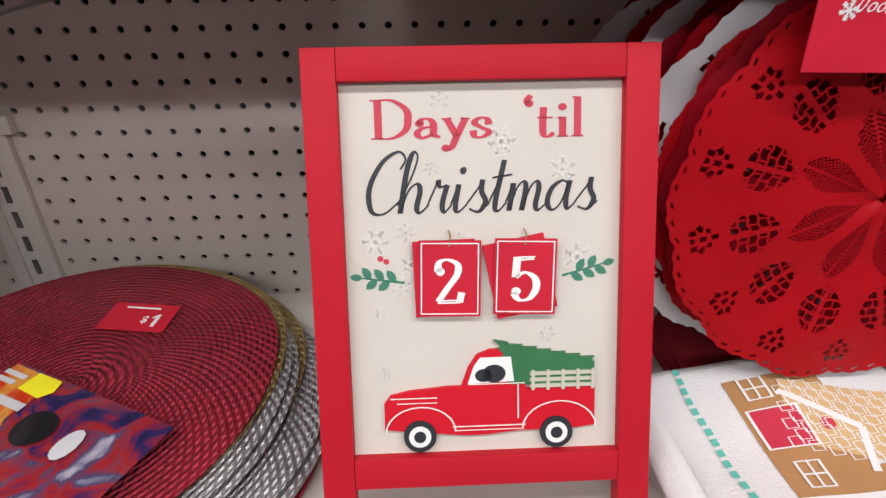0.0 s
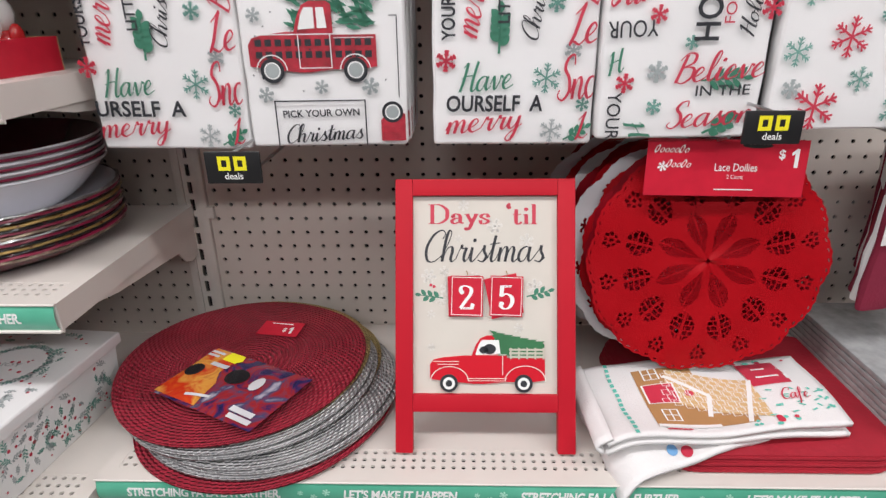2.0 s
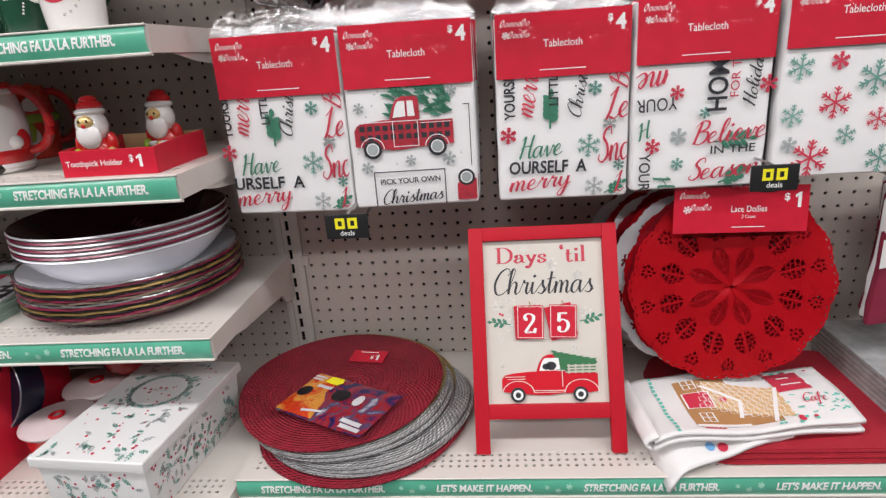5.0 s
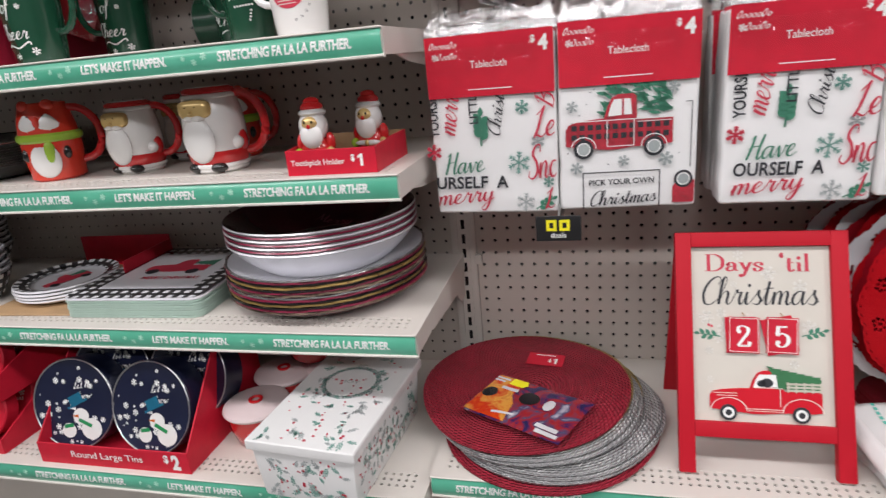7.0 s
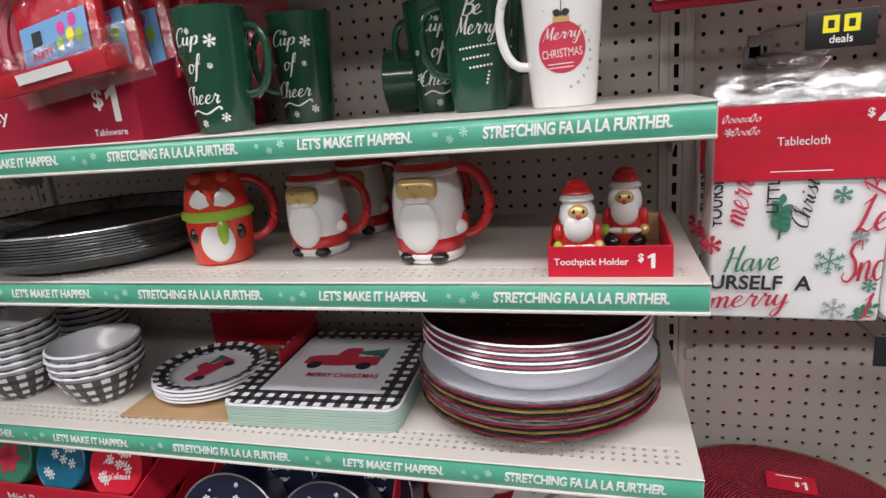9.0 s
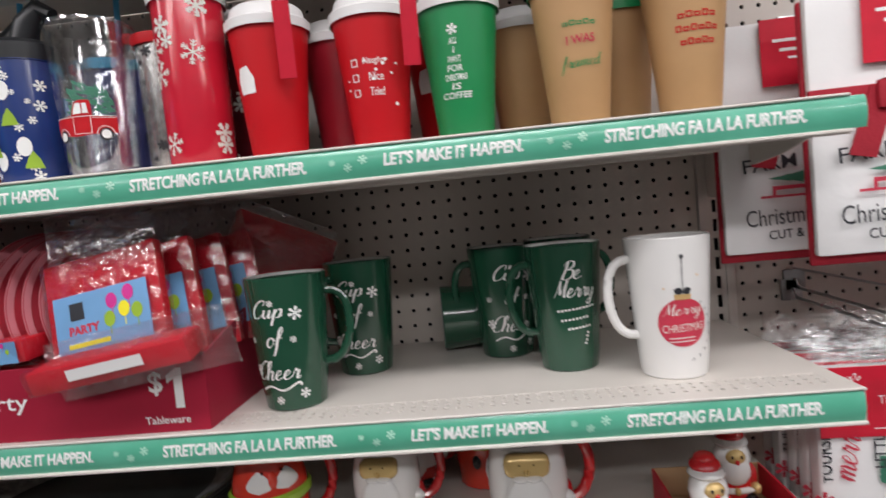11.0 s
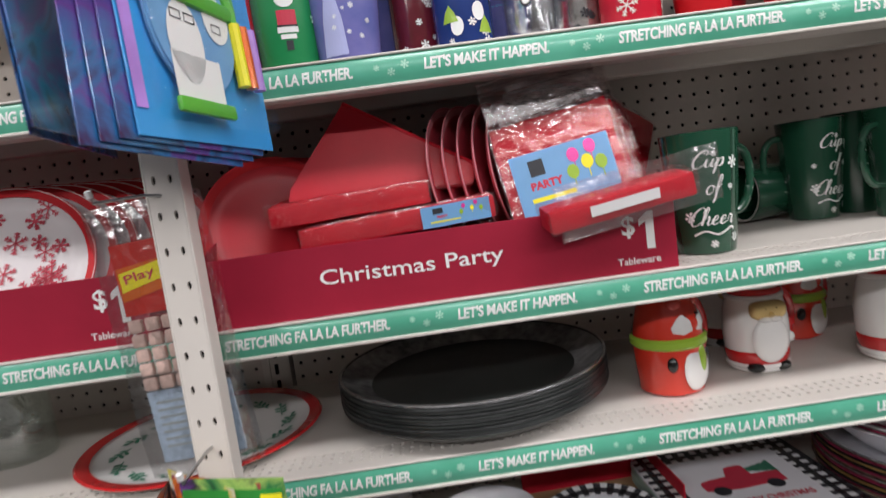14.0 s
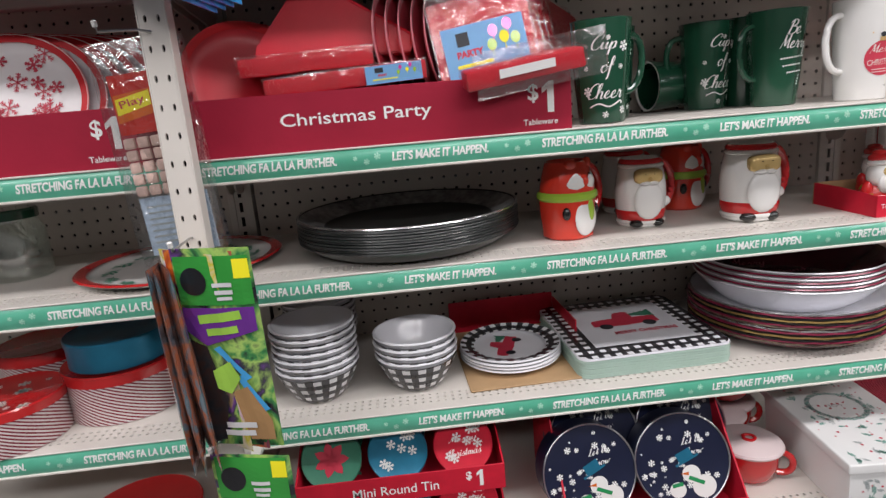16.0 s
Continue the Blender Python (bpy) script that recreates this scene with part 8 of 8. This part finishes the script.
red_t.add(grid_poly(lambda a, b: (0.235 + 0.13 * a, 0.40 + 0.22 * b))).add(poly(circle(0.02, 16, 0, 0, 1.8)), 0.42, 0.50)
red_t.add(grid_poly(lambda a, b: (0.70 + 0.17 * a, 0.50 + 0.38 * b)))
rng = random.Random(12)
for _ in range(16):
    (red_t if rng.random() < 0.5 else mint).add(poly(circle(rng.uniform(0.008, 0.016), 12, 0, 0, 1.8)), rng.uniform(0.5, 0.97), rng.choice((rng.uniform(0.02, 0.12), rng.uniform(0.9, 0.98))))
for k in range(15):
    mint.add(rect(-0.008, 0.008, -0.022, 0.022), 0.12 + 0.003 * math.sin(k), 0.03 + k * 0.067)
for k in range(26):
    mint.add(rect(-0.015, 0.015, -0.006, 0.006), 0.70 + 0.27 * abs(math.sin(k * 0.37)), 0.14 + 0.3 * (k / 26), 20 * k)
for k in range(5):
    red_t.add(rect(-0.012, 0.012, -0.008, 0.008), 0.26 + k * 0.02, 0.06, 30)
for ink_, mm, d, nm in ((house, GINGER, 0, "gingerbread_print"), (roof, TAN_LINE, 0.0005, "roof_print"), (red_t, PRINT_RED, 0.0008, "red_print"), (mint, MINT, 0.0006, "mint_print"), (icing, PRINT_WHITE, 0.001, "icing_print")):
    ink_.lay(nm, mm, tw, on_towel(d), "", 0.03)
low_red, low_blue, low_mint = Ink(), Ink(), Ink()
for ink_, cx, cy, r in ((low_red, 0.42, 0.10, 0.035), (low_blue, 0.34, 0.14, 0.032), (low_red, 0.52, 0.22, 0.03), (low_mint, 0.62, 0.16, 0.025), (low_blue, 0.72, 0.2, 0.022), (low_red, 0.8, 0.12, 0.018), (low_red, 0.30, 0.3, 0.024)):
    ink_.add(poly(circle(r, 14, 0, 0, 1.7)), cx, cy)
for ink_, mm in ((low_red, PRINT_RED), (low_blue, LABEL_BLUE), (low_mint, MINT)):
    ink_.lay("bauble_print", mm, tw, lambda u, v: tuple(a + b for a, b in zip(towel_at(0)(u, v), (0, 0, 0.0012))), "", 0.03)
tcard = Ink()
words_fit(tcard, "Cafe", 0.84, 0.33, 0.12, 0.2, 0, 0.3, 0.01)
tcard.lay("lettering", PRINT_RED, tw, on_towel(0.0012), "red script lettering")
lab = Ink().add(flake(0.016), 0.87, 0.74)
lab.add(rect(-0.05, 0.05, -0.012, 0.012), 0.79, 0.62).add(rect(-0.03, 0.03, -0.012, 0.012), 0.78, 0.76).add(rect(-0.008, 0.008, -0.04, 0.04), 0.87, 0.6)
lab.lay("sticker_print", PRINT_WHITE, tw, on_towel(0.0013))


# ---- hanging goods at the far end of the pegboard ----
STRIPE_CLOTH = material("burgundy_cloth", (0.20, 0.01, 0.035), 0.85, var=0.15, bump=0.4)
for k in range(7):
    col = (STRIPE_CLOTH, WHITE_CLOTH, STRIPE_CLOTH, RED_CLOTH)[k % 4]
    s = thing("hanging_stocking", pose(1.075 + 0.014 * k, -0.215 + 0.024 * k, 1.17, 0, 2 * math.sin(k), 12), "burgundy and white folded stocking hanging on a hook", "stocking", "hanging stockings")
    bm = box(-0.075, 0.075, 0, 0.013, -0.2, 0.0, 0.006, 2)
    bmesh.ops.subdivide_edges(bm, edges=[e for e in bm.edges if e.calc_length() > 0.05], cuts=5, use_grid_fill=True)
    for v in bm.verts:
        v.co.y += 0.006 * noise.noise(v.co * 25 + Vector((k, 0, 0)))
        v.co.x *= 1.0 + 0.25 * (-v.co.z / 0.2) * (0.6 if v.co.x < 0 else 0.2)
    part("body", bm, col, s)
    part("cuff", box(-0.078, 0.078, -0.004, 0.017, -0.05, 0.004, 0.005), WHITE_CLOTH if col is not WHITE_CLOTH else STRIPE_CLOTH, s)
    if k == 0:
        part("paper_tag", box(-0.09, -0.068, -0.009, -0.0082, -0.10, -0.055, 0.0002, 1), LID_WHITE, s, "white paper tag")
GREY_PACK = material("grey_clear_packaging", (0.35, 0.36, 0.36), 0.25, var=0.3, scale=60, coat=0.4)
for k in range(8):
    f = part("flat_pack", box(1.01, 1.25, -0.34, -0.06, ZB + 0.0095 * k, ZB + 0.0095 * k + 0.0085, 0.002), GREY_PACK)
    tagged(f, "flat grey film-wrapped pack in a stack", "pack", "stacked flat packs")
peg_hook(1.03, 1.2, tag=False)


def farm_towel(m, label):
    t = thing("farm_towel", m, label, "kitchen towel", "hanging kitchen towels")
    bm = box(-0.10, 0.10, 0, 0.012, -0.30, 0.0, 0.005, 2)
    bmesh.ops.subdivide_edges(bm, edges=[e for e in bm.edges if e.calc_length() > 0.05], cuts=6, use_grid_fill=True)
    for v in bm.verts:
        v.co.y += 0.004 * noise.noise(v.co * 20)
    part("cloth", bm, WHITE_CLOTH, t)
    part("red_lining", box(-0.103, 0.10, 0.0125, 0.02, -0.312, -0.002, 0.004), RED_CLOTH, t, "red lining cloth")
    part("ribbon", box(-0.103, 0.103, -0.006, 0.0, -0.135, -0.108, 0.002), RED_CLOTH, t, "red ribbon band")
    part("ribbon_tail", slab([(-0.02, 0.0), (0.008, -0.006), (0.034, 0.075), (0.006, 0.075)], 0, 0.003), RED_CLOTH, t).matrix_basis = pose(-0.045, -0.0065, -0.185, 90, 0, 0)
    part("bow", box(-0.035, 0.03, -0.016, -0.006, -0.138, -0.104, 0.007, 2), RED_CLOTH, t, "red ribbon bow")
    card = part("card", box(-0.045, 0.05, -0.0078, -0.0068, -0.085, 0.0, 0.0003, 1), CARD_RED, t, "red header card")
    k = Ink()
    k.add(rect(-0.03, 0.03, -0.03, -0.026)).add(rect(-0.022, 0.022, -0.042, -0.038)).add(rect(-0.012, 0.012, -0.052, -0.049))
    k.lay("lettering", PRINT_WHITE, card, front_face(-0.0082))
    b, g, r = Ink(), Ink(), Ink()
    words_fit(b, "FARM FRESH", 0.0, -0.18, 0.15, 0.018, 4, 0, 0.006)
    words_fit(b, "Christmas Trees", 0.0, -0.251, 0.15, 0.022, 2, 0, 0.0)
    words_fit(b, "CUT & CARRY", 0.0, -0.275, 0.095, 0.012, 2, 0, 0.01)
    g.add(poly([(x - 0.045, y - 0.203) for x, y in fir(0.09, 0.018, 6)]))
    r.add(rect(-0.055, 0.05, -0.228, -0.225)).add(rect(-0.04, 0.045, -0.218, -0.213)).add(rect(-0.04, -0.036, -0.226, -0.214)).add(rect(0.03, 0.034, -0.226, -0.214))
    for ink_, mm in ((b, PRINT_BLACK), (g, PRINT_GREEN), (r, PRINT_RED)):
        ink_.lay("cloth_print", mm, t, front_face(-0.0062))
    return t


ft = farm_towel(pose(0.122, -0.262, 1.898, 0, 0, -4), "white kitchen towel printed with Farm Fresh Christmas Trees")
copy_thing(ft, pose(0.055, -0.165, 1.898, 0, 0, -2))
copy_thing(ft, pose(0.34, -0.25, 1.898, 0, 0, 0))
for cx in (0.13, 0.34):
    peg_hook(cx, 1.915, tag=False)
# red items seen over the tablecloths
for k, cx in enumerate((0.5, 0.72, 0.95)):
    s = thing("red_runner", pose(cx, -0.22, 1.80), "red folded table runner hanging above the tablecloths", "table runner", "hanging red runners")
    part("cloth", box(-0.09, 0.09, 0, 0.05, -0.22, 0.0, 0.008), RED_CLOTH, s)
    part("paper_tag", box(-0.05, 0.05, -0.001, -0.0001, -0.2, -0.17), LID_WHITE, s, "pale paper tag")
    peg_hook(cx, 1.83, tag=False)


# ---- perforated side post with hanging packs ----
px, py = -1.212, -0.492
post = thing("perforated_post", pose(px, py, 0), "cream steel strip post with two columns of holes", "display post")
vs, fs = perforated(2, 48, 0.0205, 0.0027, -0.0205, 0.0, lambda u, v, d: (u * 0.74, d, 0.42 + v * 1.65), 0.004)
face_bm = bmesh.new()
face_vs = [face_bm.verts.new(v) for v in vs]
for f in fs:
    face_bm.faces.new([face_vs[i] for i in f])
bmesh.ops.remove_doubles(face_bm, verts=face_bm.verts[:], dist=0.0001)
part("strip_face", face_bm, WHITE_STEEL, post, sharp=0)
for s in (-1, 1):
    part("strip_edge", box(s * 0.0163 - 0.0012, s * 0.0163 + 0.0012, -0.0006, 0.024, 0.42, 2.04, 0.0008, 1), WHITE_STEEL, post)
# a near-black sheet gives the holes their shade
part("strip_back", box(-0.0149, 0.0149, 0.016, 0.018, 0.42, 2.04), HOLE_SHADE, post, "near-black strip standing for the shade behind the holes")
for zz in (Z1 - 0.02, Z4 - 0.02):
    part("bracket", box(-0.011, 0.011, 0.0185, 0.115, zz - 0.012, zz - 0.004, 0.001), WHITE_STEEL, post)


def strip_hook(z, reach=0.06, side=0.0):
    h = thing("strip_hook", pose(px, py, z), "small wire hook on the strip post", "hook", "strip hooks")
    part("prong", tube([(0, 0.004, 0.0), (side * 0.3, -0.01, 0.002), (side, -reach, 0.0), (side, -reach - 0.004, 0.008)], 0.0016, 8), WIRE, h)
    part("tip", tube([(side, -reach - 0.003, 0.005), (side, -reach - 0.005, 0.011)], 0.003, 8), LID_WHITE, h)


PURSE_BLUE = material("bright_blue_card", (0.04, 0.30, 0.68), 0.35, var=0.15, scale=12, coat=0.3)
PURSE_DARK = picture_foil("purple_blue_card", [(0.02, 0.07, 0.28), (0.13, 0.05, 0.28), (0.03, 0.16, 0.4), (0.03, 0.015, 0.07), (0.02, 0.02, 0.04)], 14)
PURSE_LILAC = material("lilac_print", (0.40, 0.22, 0.62), 0.35, var=0.3, scale=25)
FRAME_GREEN = material("green_plastic_frame", (0.10, 0.42, 0.04), 0.35, var=0.08)


def purse_card(m, detail=True):
    c = thing("activity_purse", m, "blue card pack with green toy purse and crayons", "toy pack", "hanging purse packs")
    w, h = 0.184, 0.236
    part("backing_card", slab_up(w, h, 0.0015), PURSE_BLUE if detail else PURSE_DARK, c, "bright blue printed card")
    lil = Ink().add(poly(circle(0.03, 20, 0, 0, 1.2)), -0.055, -0.045).add(poly(circle(0.026, 20)), -0.03, -0.066).add(rect(-0.09, -0.078, -0.215, -0.06))
    if not detail:
        return c
    lil.lay("lilac_print", PURSE_LILAC, c, front_face(-0.0012))
    ink = Ink()
    words_fit(ink, "ACTIVITY", 0.0, -0.026, 0.062, 0.012, 0, 0, 0.012)
    words_fit(ink, "FUN PURSE", 0.0, -0.045, 0.078, 0.012, 0, 0, 0.012)
    ink.add(rect(-0.085, -0.05, -0.018, -0.01))
    ink.lay("lettering", PRINT_WHITE, c, front_face(-0.0014), "white lettering")
    body = slab([(0.056 * math.cos(radians(a)) - 0.012, 0.062 * math.sin(radians(a)) - 0.135) for a in range(0, 360, 12)], 0, 0.006, 0.002)
    bmesh.ops.transform(body, matrix=Matrix(((1, 0, 0, 0), (0, 0, -1, -0.0015), (0, 1, 0, 0), (0, 0, 0, 1))), verts=body.verts[:])
    bmesh.ops.recalc_face_normals(body, faces=body.faces[:])
    part("purse_body", body, LABEL_BLUE, c, "blue printed purse front")
    rim = [(0.056 * math.cos(radians(a)) - 0.012, -0.006, 0.058 * math.sin(radians(a)) - 0.118) for a in range(-5, 190, 12)]
    part("purse_handle", tube(rim, 0.0075, 8), FRAME_GREEN, c, "green plastic handle")
    part("purse_band", box(-0.068, 0.044, -0.012, -0.002, -0.122, -0.108, 0.003), FRAME_GREEN, c)
    part("purse_foot", box(-0.055, 0.018, -0.014, -0.008, -0.216, -0.203, 0.003), FRAME_GREEN, c)
    blob = Ink().add(poly(circle(0.022, 20, 0, 0, 1.6)), -0.028, -0.155).add(poly(circle(0.018, 20, 0, 0, 1.2)), 0.018, -0.125).add(rect(-0.05, 0.012, -0.202, -0.165))
    blob.lay("plain_print", PRINT_WHITE, c, front_face(-0.0084), "plain white shapes")
    eye = Ink()
    for ex in (-0.037, -0.020, 0.016):
        eye.add(outline_box(-0.0065, 0.0065, -0.004, 0.004, 0.001), ex, -0.134)
    eye.lay("plain_print", PRINT_BLACK, c, front_face(-0.0088))
    for i, mm in enumerate((PRINT_YELLOW, FOIL_ORANGE, PURSE_LILAC)):
        part("crayon", tube([(0.044 + 0.0125 * i, -0.009, -0.122), (0.046 + 0.0125 * i, -0.009, -0.18)], 0.0062, 10), mm, c)
    film = box(-0.075, 0.085, -0.018, -0.0016, -0.222, -0.075, 0.006, 2)
    part("blister", film, CLEAR, c, "clear blister")
    return c


def slab_up(w, h, t):
    return box(-w / 2, w / 2, 0, t, -h, 0.0, 0.0005, 1)


for k in range(4):
    purse_card(pose(-1.154 - 0.006 * k, -0.508 - 0.011 * k, 1.912 - 0.004 * k, -3, 2.7 + 0.8 * k, 73), k == 0)
for k in range(2):
    purse_card(pose(-1.242 - 0.016 * k, -0.546 + 0.004 * k, 1.925 - 0.004 * k, -2, 1, 94 + 6 * k), False)
strip_hook(1.896, 0.014, 0.05)
strip_hook(1.912, 0.034, -0.045)
# packs lower down, fanned on two hooks
PIC_GREEN = picture_foil("green_picture_foil", [(0.02, 0.02, 0.03), (0.02, 0.02, 0.025), (0.05, 0.24, 0.07), (0.38, 0.58, 0.14), (0.05, 0.05, 0.06), (0.16, 0.05, 0.28), (0.45, 0.3, 0.16)], 15)
PIC_PINK = picture_foil("rainbow_picture_foil", [(0.75, 0.05, 0.3), (0.8, 0.7, 0.72), (0.7, 0.6, 0.05), (0.8, 0.8, 0.8), (0.3, 0.08, 0.5)], 18)
PIC_RED = picture_foil("red_brown_picture_foil", [(0.05, 0.02, 0.02), (0.5, 0.08, 0.02), (0.75, 0.2, 0.03), (0.2, 0.05, 0.12), (0.4, 0.38, 0.36)], 24)
PIC_GREY = picture_foil("dark_grey_picture_foil", [(0.02, 0.02, 0.025), (0.12, 0.13, 0.15), (0.4, 0.12, 0.05), (0.1, 0.2, 0.25), (0.3, 0.3, 0.32)], 24)
sets = [([PIC_GREEN], 5), ([PIC_RED], 6), ([PIC_PINK], 8), ([PIC_GREY], 9)]
tagshape = lambda s: [(FOIL_GREEN, [(rect(-0.047, 0.047, 0.0625, 0.122),)]), (PRINT_YELLOW, [(rect(0.028, 0.047, 0.095, 0.118),)]), (FOIL_BLACK, [(poly(circle(0.017, 20)), -0.024, 0.092)]), (FOIL_WHITE, [(rect(0.0, 0.024, 0.085, 0.090),), (rect(0.002, 0.024, 0.076, 0.081),), (rect(0.004, 0.022, 0.069, 0.073),)]), (FOIL_PURPLE, [(poly([(-0.046, 0.06), (0.046, 0.06), (0.046, 0.03), (-0.02, 0.012), (-0.046, 0.03)]),)]),
                       (FOIL_LIME, [(rect(-0.02, 0.034, 0.042, 0.053), 0, 0, 6)]), (FOIL_LIME, [(rect(-0.014, 0.026, 0.026, 0.035), 0, 0, 6)]),
                       (FOIL_BLACK, [(poly([(-0.046, 0.02), (-0.02, 0.012), (-0.006, -0.06), (-0.022, -0.12), (-0.046, -0.12)]),)]),
                       (FOIL_SKY, [(poly([(-0.012, 0.008), (-0.004, 0.012), (0.03, -0.03), (0.022, -0.034), (0.044, -0.075), (0.036, -0.078), (0.01, -0.03), (0.018, -0.026)]),)]),
                       (FOIL_TAN, [(poly([(0.002, -0.05), (0.022, -0.042), (0.044, -0.09), (0.044, -0.118), (0.012, -0.118)]),)]), (FOIL_LIME, [(poly([(-0.018, -0.02), (0.006, -0.008), (0.016, -0.03), (0.0, -0.052), (-0.016, -0.044)]),)]),
                       (FOIL_WHITE, [(rect(-0.02, 0.02, -0.112, -0.104),)]), (FOIL_WHITE, [(rect(-0.016, 0.024, -0.1, -0.092),)])]
for x, y, z, turn, lean, idx in ((-1.170, -0.560, 1.262, -14, 0.5, 0), (-1.187, -0.548, 1.258, -24, 0.5, 1), (-1.204, -0.538, 1.256, -36, 1, 2), (-1.228, -0.536, 1.240, -62, -3, 3), (-1.240, -0.530, 1.236, -72, -4, 3), (-1.248, -0.520, 1.236, -80, -5, 3)):
    play_pack(pose(x, y, z, 3, lean, turn), {0: "green foil play pack with yellow price corner", 1: "red and orange foil play pack", 2: "pink and rainbow foil play pack", 3: "black foil play pack hanging edge-on"}[idx], sets[idx][0], (0.1, 0.262), group="hanging play packs", seed=sets[idx][1], shapes=tagshape(idx) if idx == 0 else (), puff=0.007)
play_pack(pose(-1.165, -0.565, 1.003, 3, 1, -12), "green and blue foil play pack with yellow price corner", sets[0][0], (0.105, 0.25), group="hanging play packs", seed=15, shapes=tagshape(0), puff=0.007)
strip_hook(1.392, 0.07)
strip_hook(1.128, 0.07)
SUGAR = material("sugar_pink_candy", (0.62, 0.44, 0.38), 0.6, var=0.3, scale=200)
# film bag of candy hanging at the post's far side
bag = thing("candy_bag", pose(-1.246, -0.446, 1.497, 0, -4, -6), "clear film bag with orange and white printed insert", "bag")
fb = box(-0.060, 0.060, -0.009, 0.009, -0.145, 0.145, 0.005, 2)
bmesh.ops.subdivide_edges(fb, edges=[e for e in fb.edges if e.calc_length() > 0.05], cuts=6, use_grid_fill=True)
for v in fb.verts:
    v.co.x += 0.004 * noise.noise(v.co * 30)
    v.co.y *= 1.0 + 0.8 * noise.noise(v.co * 20)
part("film", fb, film_plastic("candy_film", 0.8, 0.12, (0.95, 0.95, 0.95), 0.7), bag, "crinkled clear film")
part("insert_card", box(-0.046, 0.046, -0.0015, 0.0, 0.03, 0.105, 0.0003, 1), FOIL_RED, bag, "red and orange printed insert")
Ink().add(poly([(-0.044, 0.045), (0.044, 0.06), (0.044, 0.088), (-0.044, 0.08)])).lay("insert_print", FOIL_ORANGE, bag, front_face(-0.002))
flash = Ink().add(poly([(-0.042, 0.055), (0.004, 0.064), (0.004, 0.082), (-0.042, 0.075)]))
flash.lay("insert_print", PRINT_YELLOW, bag, front_face(-0.0024))
play = Ink()
words_fit(play, "Play", -0.02, 0.069, 0.034, 0.012, 9, 0, 0.01)
play.lay("lettering", PRINT_RED, bag, front_face(-0.0028), "red lettering")
part("insert_card", box(-0.046, 0.046, -0.0015, 0.0, -0.13, -0.052, 0.0003, 1), material("pale_blue_print", (0.40, 0.50, 0.62), 0.5, var=0.4, scale=150), bag, "pale blue printed insert")
small_lines = Ink()
for k in range(7):
    small_lines.add(rect(-0.038, 0.036 - 0.006 * (k % 3), -0.066 - 0.008 * k, -0.0635 - 0.008 * k))
small_lines.lay("small_print", PRINT_GREY, bag, front_face(-0.002))
for row in range(5):
    for col in range(5):
        part("candy", box(-0.044 + 0.018 * col, -0.029 + 0.018 * col, -0.007, -0.0005, 0.012 - 0.0155 * row, 0.026 - 0.0155 * row, 0.003, 2), SUGAR, bag)
strip_hook(1.64, 0.03, -0.05)
